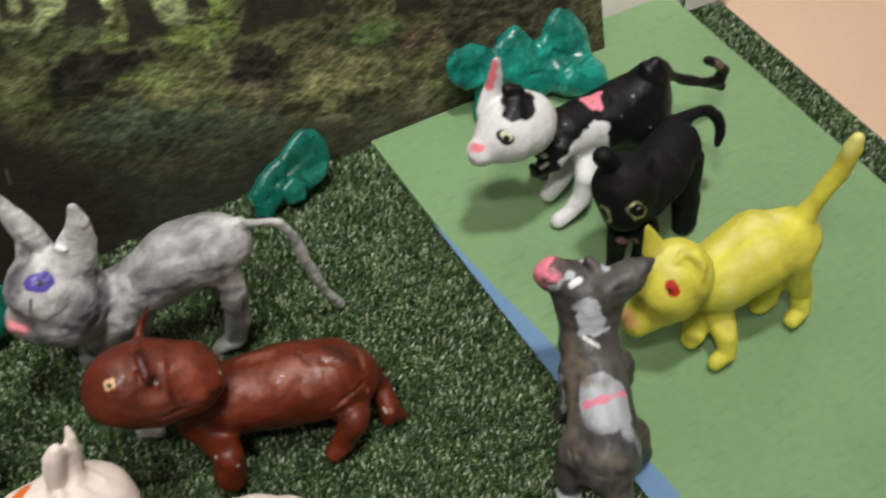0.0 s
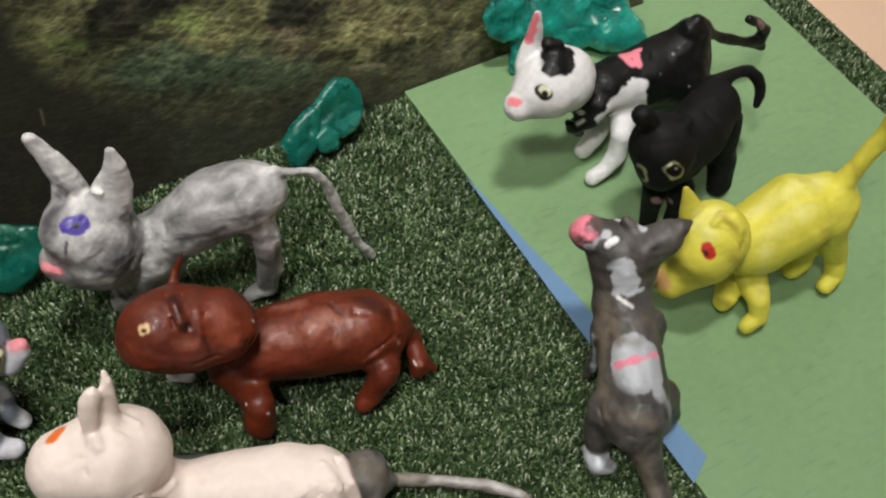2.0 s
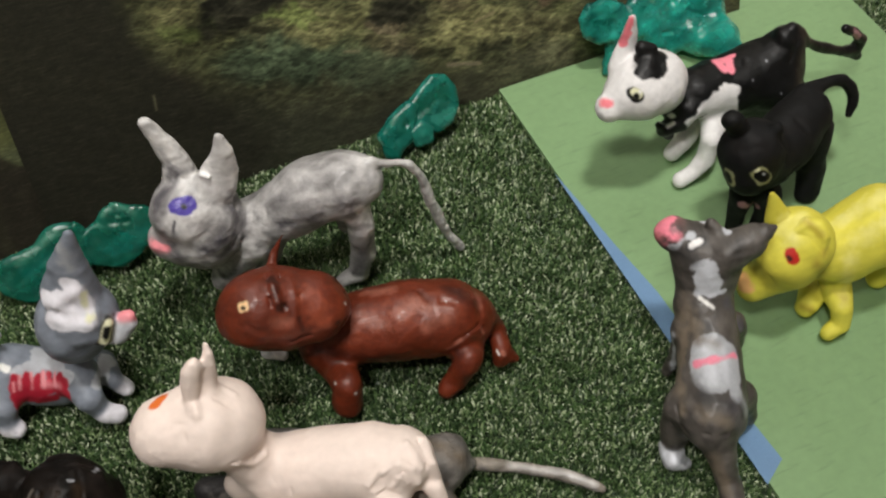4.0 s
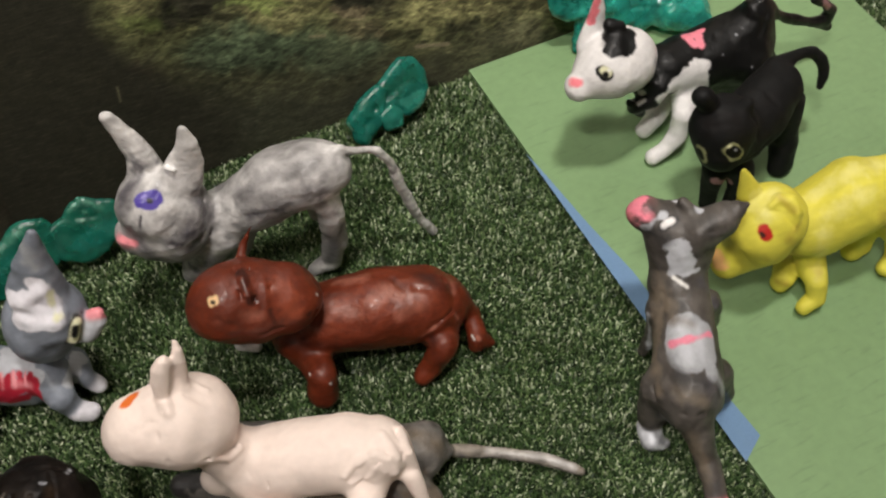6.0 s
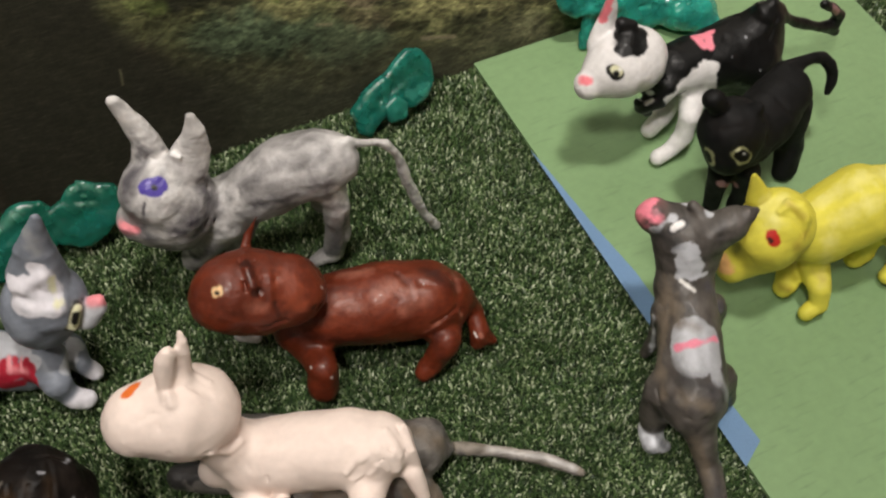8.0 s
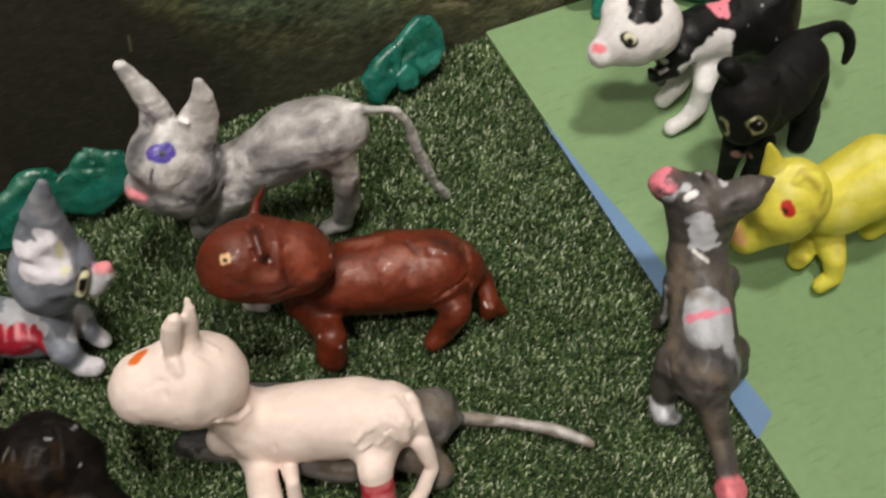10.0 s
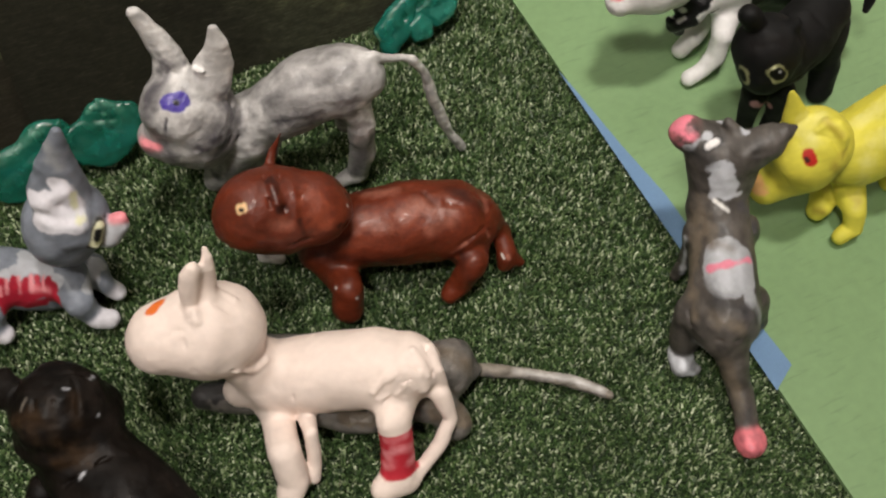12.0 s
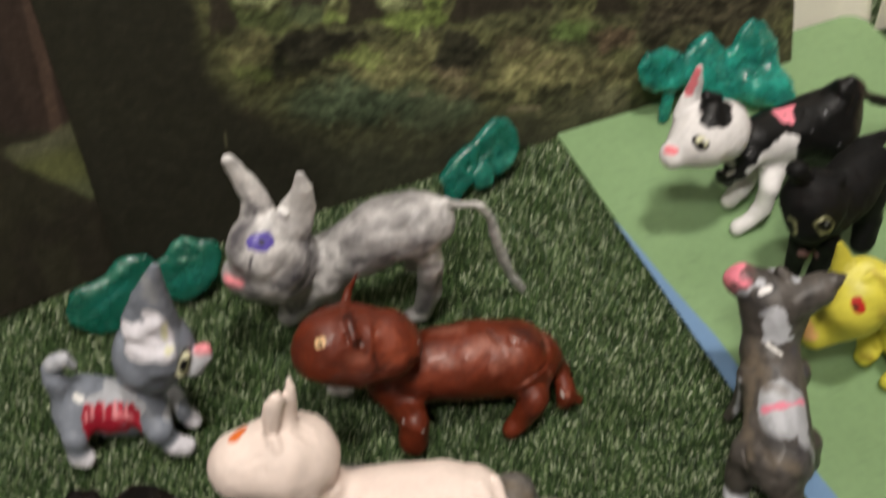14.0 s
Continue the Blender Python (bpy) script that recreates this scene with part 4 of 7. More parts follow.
fig.dent((-36.9, 8.6, 68.7), (-38.7, -2.6, 67.2), 1.2, 1.6)
fig.dent((-32.0, 7.3, 67.5), (-34.7, -4.7, 64.8), 1.2, 2.4)
fig.dent((-27.9, -1.5, 65.1), (-32.3, -11.1, 52.8), 1.4, 1.6)
fig.dent((19.6, -3.8, 42.0), (21.0, -9.4, 41.8), 1.5, 1.8)
fig.dent((25.7, -10.9, 41.4), (30.3, -13.9, 40.6), 1.9, 1.2)
fig.dent((-36.2, -11.1, 52.4), (-14.0, -10.2, 52.0), 1.4, 1.2)
fig.dent((-10.4, -0.0, 58.0), (-15.9, -11.4, 51.0), 1.6, 1.6)
fig.dent((36.5, -21.9, 32.1), (25.8, -24.1, 30.1), 1.5, 1.4)
fig.dent((-49.6, -4.8, 63.4), (-45.0, -8.3, 59.9), 1.8, 0.8)
fig.dent((3.2, 10.3, 36.0), (17.3, -0.9, 41.8), 2.2, 0.5)
fig.dent((38.3, -10.1, 38.5), (38.5, -23.2, 28.6), 1.3, 1.2)
# dark rust strokes imitate shade in the ear folds and dents
fig.stroke(RUSTDARK, (-32.9, 4.8, 68.0), (-34.7, -3.7, 65.5), 1.6, rough=0.8)
fig.stroke(RUSTDARK, (-31.0, -8.4, 60.3), (-32.2, -11.0, 53.5), 0.5, rough=0.6)
fig.stroke(RUSTDARK, (-37.4, 5.8, 69.3), (-38.4, -0.8, 68.1), 0.4, rough=0.6)
# paler rust mottling, which also paints the soft sheen along back and ruff
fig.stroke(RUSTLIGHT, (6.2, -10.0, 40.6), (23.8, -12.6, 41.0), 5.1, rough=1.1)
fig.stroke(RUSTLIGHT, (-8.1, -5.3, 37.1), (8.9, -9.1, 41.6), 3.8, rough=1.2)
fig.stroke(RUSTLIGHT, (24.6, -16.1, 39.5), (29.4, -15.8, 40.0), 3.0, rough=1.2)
fig.stroke(RUSTDARK, (19.9, -4.5, 42.0), (21.2, -8.9, 41.8), 0.6, rough=1.0)
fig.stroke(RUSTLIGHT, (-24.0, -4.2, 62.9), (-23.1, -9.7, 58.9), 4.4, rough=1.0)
# pinkish patches of that painted sheen
fig.stroke(RUSTPINK, (8.9, -9.1, 41.6), (15.5, -10.1, 41.6), 1.9, rough=1.3)
fig.stroke(RUSTPINK, (17.1, -17.0, 37.8), (25.6, -16.4, 39.4), 1.5, rough=1.3)
fig.stroke(RUSTDARK, (-35.0, 6.1, 70.0), (-36.6, -4.8, 66.5), 1.7, rough=0.8)
fig.stroke(RUSTDARK, (-30.8, -7.9, 60.8), (-30.9, -10.4, 56.3), 0.8, rough=0.8)
fig.stroke(RUSTDARK, (-10.8, -1.9, 56.5), (-17.8, -12.1, 54.7), 0.8, rough=0.7)
fig.stroke(RUSTPINK, (2.0, 6.6, 38.6), (9.0, 2.7, 41.1), 1.7, rough=1.25)
fig.stroke(RUSTPINK, (14.9, -6.6, 42.5), (20.3, -12.7, 40.9), 1.6, rough=1.25)
fig.stroke(RUSTPINK, (-6.2, -4.2, 38.1), (0.8, -9.4, 38.2), 1.4, rough=1.3)
fig.stroke(RUSTPINK, (-38.6, -6.9, 62.5), (-36.1, -8.1, 60.8), 1.2, rough=1.2)
fig.stroke(RUSTDARK, (-24.7, -2.8, 25.3), (1.7, -17.6, 25.3), 1.6, rough=1.3)
fig.stroke(RUSTDARK, (30.6, -6.0, 40.8), (36.8, -15.6, 38.4), 1.6, rough=1.3)
fig.stroke(RUSTDARK, (25.7, -24.9, 24.8), (26.7, -33.8, 16.4), 1.6, rough=1.2)
fig.stroke(WHITE, (43.7, -26.2, 14.5), (44.0, -27.9, 13.4), 0.3, rough=0.4)
fig.stroke(WHITE, (-22.9, -16.8, 21.5), (-22.9, -17.3, 21.5), 0.3, rough=0.2)
fig.stroke(WHITE, (-16.9, -23.2, 19.5), (-16.7, -23.3, 18.7), 0.3, rough=0.2)
fig.stroke(RUSTPINK, (22.4, -24.1, 26.6), (28.3, -24.0, 29.9), 0.5, rough=0.8)
fig.stroke(RUSTPINK, (41.5, -9.9, 35.5), (40.1, -16.7, 35.2), 0.5, rough=1.0)
fig.stroke(PEACH, (-49.2, 1.1, 67.9), (-47.8, -0.3, 68.0), 1.4, rough=0.1)
fig.stroke(PEACH, (-49.5, -0.1, 67.2), (-47.4, 0.6, 68.5), 1.2, rough=0.1)
fig.stroke(INK, (-48.9, 0.1, 67.6), (-48.5, -0.3, 67.7), 0.8)
fig.stroke(RUSTPINK, (45.4, -28.3, 14.6), (45.6, -29.0, 13.8), 0.8, rough=0.5)
fig.stroke(RUSTPINK, (37.4, -22.7, 30.3), (38.4, -23.7, 27.3), 0.5, rough=0.8)
fig.stroke(WHITE, (-12.3, -6.5, 57.0), (-12.2, -6.8, 56.5), 0.3)
fig.stroke(WHITE, (27.1, -11.7, 41.2), (27.1, -12.2, 41.1), 0.3)
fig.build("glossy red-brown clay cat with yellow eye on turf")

# cream clay cat with a bandaged leg
fig = Clay("clay_figurine", (-0.156, -0.168, 0.0), matte, streak=0.06, lump=0.45, side=(-0.48, -0.88))
fig.limb(CREAM, (-15.6, 8.4, 20.0), 13.2, (-2.5, 1.4, 25.5), 14.7)
fig.limb(CREAM, (-2.5, 1.4, 25.5), 14.7, (13.8, -7.5, 31.5), 14.3)
fig.limb(CREAM, (13.8, -7.5, 31.5), 14.3, (22.7, -12.3, 34.9), 12.4)
fig.limb(CREAM, (-32.5, 19.8, 51.2), 16.3, (-36.5, 19.8, 53.7), 15.8, k=4)
fig.limb(CREAM, (-38.1, 20.6, 48.4), 14.0, (-50.5, 23.9, 51.8), 12.7, k=6)
fig.limb(CREAM, (-29.8, 16.1, 38.7), 9.9, (-19.3, 10.4, 19.4), 12.0, k=4)
fig.limb(CREAM, (-31.1, 12.3, 15.6), 7.0, (-20.2, 10.9, 9.3), 10.5, k=4)
fig.limb(CREAM, (-18.1, 14.4, 3.3), 6.1, (-21.1, 12.5, 3.4), 6.3, k=4)
fig.limb(CREAM, (-21.1, 12.5, 3.4), 6.3, (-26.3, -18.0, 18.0), 6.0, k=4)
fig.limb(CREAM, (-26.3, -18.0, 18.0), 6.0, (-26.3, -25.5, 8.0), 5.5, k=4)
fig.limb(CREAM, (-26.3, -25.5, 8.0), 5.5, (-28.8, -28.2, 6.0), 5.1, k=4)
fig.limb(CREAM, (-10.0, 14.5, 2.8), 5.0, (-15.5, -16.2, 21.0), 2.8, k=1.5)
fig.limb(CREAM, (-15.5, -16.2, 21.0), 2.8, (-17.1, -22.4, 10.0), 2.6, k=1.5)
fig.limb(CREAM, (-17.1, -22.4, 10.0), 2.6, (-19.3, -25.9, 5.0), 2.7, k=1.5)
fig.limb(CREAM, (18.1, -14.3, 22.5), 8.2, (11.7, -27.1, 28.0), 6.1, k=5)
fig.limb(CREAM, (11.7, -27.1, 28.0), 6.1, (9.8, -34.5, 15.0), 6.0, k=5)
fig.limb(CREAM, (9.8, -34.5, 15.0), 6.0, (8.0, -39.7, 7.0), 5.7, k=5)
fig.limb(CREAM, (8.0, -39.7, 7.0), 5.7, (1.8, -40.7, 6.0), 4.9, k=3)
fig.limb(CREAM, (30.1, -11.7, 25.9), 6.6, (30.6, -24.9, 29.0), 3.6, k=3)
fig.limb(CREAM, (30.6, -24.9, 29.0), 3.6, (31.8, -31.5, 20.0), 2.8, k=3)
fig.limb(CREAM, (31.8, -31.5, 20.0), 2.8, (25.7, -36.3, 13.0), 2.7, k=3)
fig.limb(CREAM, (25.7, -36.3, 13.0), 2.7, (18.4, -39.1, 8.0), 2.7, k=3)
fig.limb(CREAM, (18.4, -39.1, 8.0), 2.7, (11.0, -42.2, 5.0), 2.7, k=3)
fig.limb(CREAM, (31.2, -13.5, 43.4), 2.2, (31.1, -20.1, 39.0), 2.2, k=1.0)
fig.limb(CREAM, (31.1, -20.1, 39.0), 2.2, (31.5, -22.8, 31.9), 1.8, k=1.0)
fig.limb(CREAM, (14.1, -18.2, 41.9), 1.7, (20.1, -18.2, 44.8), 1.9, k=1.0)
fig.limb(CREAM, (20.1, -18.2, 44.8), 1.9, (23.5, -21.1, 43.0), 1.7, k=1.0)
fig.limb(CREAM, (23.5, -21.1, 43.0), 1.7, (24.3, -24.0, 37.7), 1.8, k=1.0)
fig.limb(CREAM, (8.1, -18.6, 38.0), 1.2, (12.5, -17.0, 42.1), 1.4, k=0.8)
fig.limb(CREAM, (12.5, -17.0, 42.1), 1.4, (16.1, -16.5, 44.3), 1.0, k=0.8)
fig.limb(CREAM, (24.9, -13.1, 46.8), 1.2, (26.3, -18.5, 44.6), 1.4, k=0.8)
fig.limb(CREAM, (26.3, -18.5, 44.6), 1.4, (26.6, -21.8, 41.5), 1.2, k=0.8)
fig.limb(CREAM, (16.2, -21.9, 38.7), 1.2, (19.6, -21.0, 42.7), 1.2, k=0.8)
fig.limb(CREAM, (19.6, -21.0, 42.7), 1.2, (21.0, -23.6, 39.1), 1.0, k=0.8)
fig.limb(CREAM, (30.4, -18.1, 42.4), 1.0, (32.0, -21.2, 40.2), 1.2, k=0.8)
fig.limb(CREAM, (32.0, -21.2, 40.2), 1.2, (33.0, -23.4, 33.3), 1.0, k=0.8)
fig.limb(CREAM, (9.3, -20.5, 35.0), 1.0, (14.3, -21.4, 37.9), 1.0, k=0.8)
fig.limb(CREAM, (14.3, -21.4, 37.9), 1.0, (17.6, -23.5, 35.4), 0.8, k=0.8)
fig.limb(CREAM, (-31.8, 3.9, 48.0), 1.3, (-26.7, 6.1, 39.2), 1.6, k=1)
fig.limb(CREAM, (-26.7, 6.1, 39.2), 1.6, (-21.2, 8.0, 38.9), 1.0, k=1)
fig.limb(CREAM, (-34.9, 23.4, 68.8), 0.9, (-28.6, 24.4, 66.4), 1.1, k=1.5)
fig.limb(CREAM, (-28.6, 24.4, 66.4), 1.1, (-24.4, 19.9, 65.1), 0.8, k=1.5)
fig.dent((-30.0, 19.7, 68.1), (-25.8, 14.5, 64.9), 1.7, 0.5)
fig.limb(CREAM, (-39.0, 15.2, 68.6), 1.4, (-39.0, 18.4, 69.2), 2.2, flat=0.85, k=2)
fig.limb(CREAM, (-39.0, 18.4, 69.2), 1.6, (-38.9, 21.8, 69.1), 2.4, flat=0.85, k=2)
fig.limb(CREAM, (-38.9, 21.8, 69.1), 2.4, (-37.9, 23.4, 75.9), 3.5, flat=0.85, k=2)
fig.limb(CREAM, (-37.9, 23.4, 75.9), 3.5, (-36.2, 24.6, 81.0), 3.1, flat=0.85, k=2)
fig.limb(CREAM, (-36.2, 24.6, 81.0), 3.1, (-34.6, 25.0, 84.8), 2.3, flat=0.85, k=2)
fig.limb(CREAM, (-34.6, 25.0, 84.8), 2.3, (-33.8, 25.6, 86.0), 1.4, flat=0.85, k=2)
fig.limb(CREAM, (-33.0, 24.4, 67.9), 3.6, (-31.2, 25.8, 73.5), 3.4, flat=0.8, k=4)
fig.limb(CREAM, (-31.2, 25.8, 73.5), 3.4, (-29.8, 26.2, 80.7), 2.8, flat=0.8, k=4)
fig.limb(CREAM, (-29.8, 26.2, 80.7), 2.8, (-28.9, 27.0, 85.4), 2.0, flat=0.8, k=4)
fig.limb(CREAM, (-28.9, 27.0, 85.4), 2.0, (-28.8, 28.1, 88.0), 1.3, flat=0.8, k=4)
fig.dent((-33.7, 3.6, 50.2), (-21.7, 9.0, 40.7), 1.1, 1.4)
fig.dent((-23.1, 4.2, 35.1), (-16.4, -7.7, 18.9), 1.2, 0.5)
fig.dent((-16.6, -4.5, 29.9), (-16.9, -6.9, 17.7), 1.0, 1.3)
fig.dent((8.7, -19.6, 37.2), (17.4, -19.4, 45.1), 1.0, 1.3)
fig.dent((18.5, -21.6, 43.0), (24.0, -19.9, 44.7), 1.0, 1.3)
fig.dent((29.8, -13.3, 45.1), (28.7, -22.0, 40.0), 1.0, 1.4)
fig.dent((-45.0, 12.4, 64.7), (-44.8, 6.4, 54.6), 1.5, 0.7)
fig.dent((-32.2, 19.8, 68.9), (-27.4, 15.2, 65.9), 1.3, 0.8)
fig.dent((-51.7, 16.8, 62.3), (-45.4, 16.3, 66.3), 1.9, 0.5)
fig.dent((10.5, -21.2, 34.0), (16.3, -21.8, 40.6), 0.8, 1.2)
fig.dent((-40.4, 16.7, 69.5), (-38.0, 20.5, 76.6), 0.7, 1.2)
fig.dent((-50.0, 20.1, 63.9), (-43.8, 14.8, 66.7), 1.1, 0.4)
fig.stroke(ORANGE, (-50.6, 27.8, 63.9), (-47.7, 29.1, 63.1), 2.4, rough=0.25)
fig.stroke(REDPAINT, (11.5, -28.4, 25.8), (8.9, -37.9, 9.7), 7.2, rough=0.2, square=True)
fig.stroke(PINKWASH, (4.4, -33.5, 19.6), (9.7, -36.4, 23.9), 1.0, rough=1.0)
fig.stroke(PINKWASH, (3.9, -36.3, 15.8), (13.2, -39.2, 16.9), 1.0, rough=1.0)
fig.stroke(PINKWASH, (6.1, -31.9, 26.4), (13.8, -33.9, 27.4), 0.6, rough=1.0)
fig.stroke(PINKWASH, (8.0, -35.4, 24.4), (14.7, -35.9, 21.6), 0.6, rough=1.2)
fig.stroke(PINKWASH, (5.0, -35.9, 19.2), (14.8, -37.6, 16.9), 0.6, rough=1.1)
fig.build("cream clay cat with red bandaged leg standing on turf")

# grey clay cat lying down
fig = Clay("clay_figurine", (-0.14, -0.172, 0.0), varnished, streak=0.6, side=(-0.31, -0.95))
fig.limb(SLATE, (-36.0, 22.6, 15.0), 11.4, (-5.8, 5.2, 16.0), 12.6)
fig.limb(SLATE, (-5.8, 5.2, 16.0), 12.6, (23.1, -7.4, 15.0), 11.0)
fig.limb(SLATE, (28.5, -5.8, 16.0), 8.0, (32.5, -10.2, 12.0), 4.3)
fig.limb(SLATE, (-45.0, 14.9, 10.0), 7.1, (-60.2, 22.7, 8.0), 5.0)
fig.limb(SLATE, (-22.4, -1.7, 10.0), 6.3, (-16.1, -7.6, 7.0), 5.0)
fig.limb(SLATE, (-16.1, -7.6, 7.0), 5.0, (-8.5, -11.1, 7.0), 5.0)
fig.limb(SLATE, (5.6, -10.5, 12.0), 7.1, (16.0, -18.0, 10.0), 6.7)
fig.limb(SLATE, (16.0, -18.0, 10.0), 6.7, (19.2, -23.5, 8.0), 6.3)
fig.limb(SLATE, (19.2, -23.5, 8.0), 6.3, (19.4, -25.6, 7.0), 5.9)
fig.limb(ASH, (33.4, -8.5, 9.0), 2.4, (40.8, -10.9, 6.0), 2.4, k=2)
fig.limb(ASH, (40.8, -10.9, 6.0), 2.4, (54.5, -17.9, 4.0), 2.4, k=2)
fig.limb(ASH, (54.5, -17.9, 4.0), 2.4, (68.6, -28.3, 4.0), 2.4, k=2)
fig.limb(ASH, (68.6, -28.3, 4.0), 2.4, (75.7, -35.6, 4.0), 2.4, k=2)
fig.limb(ASH, (75.7, -35.6, 4.0), 2.4, (78.5, -38.3, 3.0), 1.7, k=2)
fig.stroke(DARKGREY, (43.7, -15.1, 5.0), (58.6, -23.8, 4.7), 0.5, rough=1.0)
fig.stroke(DARKGREY, (64.8, -28.6, 3.0), (75.4, -38.2, 4.2), 0.4, rough=1.0)
fig.stroke(PALE, (50.4, -15.8, 7.0), (68.5, -27.9, 6.4), 0.5, rough=1.2)
fig.stroke(PALE, (69.8, -30.0, 6.4), (76.1, -36.4, 6.2), 0.9, rough=1.0)
fig.stroke(DARKGREY, (34.1, -14.0, 13.1), (39.7, -13.1, 6.2), 0.8, rough=1.0)
fig.stroke(TAUPE, (22.2, -3.9, 25.8), (30.0, -11.9, 22.3), 2.1, rough=1.2)
fig.stroke(TAUPE, (4.4, -13.1, 18.5), (13.2, -18.7, 16.8), 2.1, rough=1.2)
fig.dent((28.8, -4.6, 24.0), (25.1, -17.6, 18.5), 1.3, 1.2)
fig.dent((18.0, -18.3, 16.4), (22.9, -17.3, 19.8), 1.2, 1.2)
fig.dent((33.2, -10.3, 18.9), (35.1, -14.6, 10.7), 0.8, 1.5)
fig.stroke(TAUPE, (-16.4, -9.0, 12.0), (-8.5, -11.5, 12.0), 4.1, rough=0.9)
fig.stroke(TAUPE, (14.3, -21.2, 15.7), (21.8, -24.8, 13.6), 4.9, rough=1.0)
fig.stroke(SOOTGREY, (-62.0, 23.0, 12.0), (-34.0, 14.0, 24.0), 7.0, rough=0.9)
fig.build("dark grey clay cat lying on turf with long tail")

# grey clay cat with a white back patch and pink tail tip
fig = Clay("clay_figurine", (-0.011, -0.195, 0.0), satin, streak=0.75, lump=0.55, side=(-0.94, 0.33))
fig.limb(IRON, (-8.0, -15.8, 33.0), 13.5, (2.3, 2.8, 38.0), 12.3)
fig.limb(IRON, (2.3, 2.8, 38.0), 12.3, (8.3, 18.6, 45.0), 11.1)
fig.limb(IRON, (8.5, 21.3, 47.0), 10.4, (14.0, 29.5, 59.0), 12.0, k=4)
fig.limb(IRON, (13.7, 31.5, 61.0), 12.8, (13.7, 31.5, 61.0), 12.8, k=4)
fig.limb(IRON, (10.3, 34.9, 65.0), 10.0, (3.4, 40.4, 69.0), 6.2, k=4)
fig.limb(PINK, (3.1, 41.6, 70.0), 4.3, (1.5, 41.8, 70.0), 4.1, k=5)
fig.stroke(PINKHOT, (-0.7, 41.1, 73.7), (0.4, 37.6, 74.2), 3.0, rough=1.0)
fig.stroke(PINKHOT, (2.6, 43.0, 72.6), (0.6, 43.0, 72.4), 4.0, rough=0.4)
fig.limb(IRON, (17.6, 25.1, 69.0), 8.2, (24.8, 23.4, 74.0), 6.7, k=2)
fig.limb(IRON, (24.8, 23.4, 74.0), 6.7, (29.6, 22.4, 78.0), 3.4, k=2)
fig.limb(IRON, (29.6, 22.4, 78.0), 3.4, (33.3, 21.9, 80.0), 1.2, k=2)
fig.limb(IRON, (16.9, 28.8, 73.0), 3.7, (14.4, 35.0, 77.0), 2.0, k=2)
fig.limb(IRON, (-11.4, -23.9, 32.0), 6.6, (-9.9, -36.4, 16.0), 4.8, k=3)
fig.limb(IRON, (-9.9, -36.4, 16.0), 4.8, (-13.4, -50.1, 9.0), 4.2, k=3)
fig.limb(PINK, (-14.4, -54.2, 7.6), 5.9, (-14.4, -54.8, 7.4), 5.9, k=1)
fig.limb(IRON, (-14.3, -8.7, 30.0), 8.4, (-17.7, -11.2, 14.0), 5.6, k=3)
fig.limb(WHITEGREY, (-19.3, -14.1, 7.0), 4.4, (-20.2, -17.6, 6.0), 4.4, k=1.5)
fig.limb(WHITEGREY, (-20.2, -17.6, 6.0), 4.4, (-16.0, -20.3, 5.0), 2.6, k=1.5)
fig.limb(WHITEGREY, (-20.7, -11.0, 9.0), 2.6, (-22.4, -17.4, 5.0), 2.2, k=1)
fig.limb(WHITEGREY, (-17.3, -15.0, 11.0), 2.2, (-17.8, -20.8, 5.0), 2.0, k=1)
fig.limb(IRON, (7.9, -12.3, 28.0), 6.8, (15.2, -13.9, 9.0), 4.4, k=3)
fig.limb(IRON, (-1.6, 16.9, 40.0), 4.7, (0.2, 16.8, 20.0), 3.1, k=3)
fig.limb(IRON, (0.2, 16.8, 20.0), 3.1, (-2.4, 17.7, 7.0), 2.3, k=3)
fig.limb(IRON, (19.5, 12.9, 36.0), 5.6, (30.0, 17.2, 10.0), 4.1, k=3)
fig.stroke(MISTGREY, (-2.4, -1.3, 49.2), (-5.4, -7.6, 48.1), 8.4, rough=0.1)
fig.stroke(MISTGREY, (-0.4, -13.2, 46.6), (-1.9, -18.5, 45.1), 2.7, rough=0.3)
fig.stroke(MISTGREY, (4.9, -2.7, 48.8), (0.7, -12.4, 46.5), 3.1, rough=0.1)
fig.stroke(WHITEGREY, (-3.1, 3.3, 49.2), (-7.7, -9.2, 47.4), 2.5, rough=1.1)
fig.stroke(WHITEGREY, (2.5, -1.0, 49.7), (-2.5, -11.6, 47.5), 1.6, rough=1.2)
fig.stroke(IRON, (-12.5, -5.1, 44.2), (-14.4, -12.6, 44.6), 1.0, rough=1.2)
fig.stroke(TAUPE, (-2.2, 5.0, 49.9), (1.1, 0.7, 50.1), 0.6, rough=1.2)
fig.stroke(ROSE, (-8.4, -1.6, 46.6), (-2.3, -3.8, 49.0), 1.5, rough=0.45)
fig.stroke(ROSE, (-4.2, -3.3, 48.7), (5.5, -4.5, 47.9), 1.4, rough=0.45)
fig.stroke(WHITEGREY, (6.4, 22.4, 66.2), (6.6, 19.2, 61.5), 4.9, rough=0.35)
fig.stroke(WHITEGREY, (2.7, 19.9, 57.8), (12.1, 15.9, 59.0), 1.2, rough=0.5)
fig.stroke(WHITE, (3.3, 18.1, 56.9), (6.2, 13.4, 54.8), 0.9, rough=0.4)
fig.stroke(SOOTGREY, (4.4, 31.9, 72.0), (8.1, 31.6, 73.4), 2.3, rough=0.3)
fig.stroke(CHALK, (4.8, 31.9, 72.2), (7.7, 31.6, 73.3), 1.5, rough=0.3)
fig.stroke(INK, (3.4, 32.0, 71.1), (7.2, 29.1, 71.9), 0.4, rough=0.4)
fig.stroke(WHITEGREY, (14.6, 38.7, 72.6), (17.8, 28.8, 76.6), 1.4, rough=0.5)
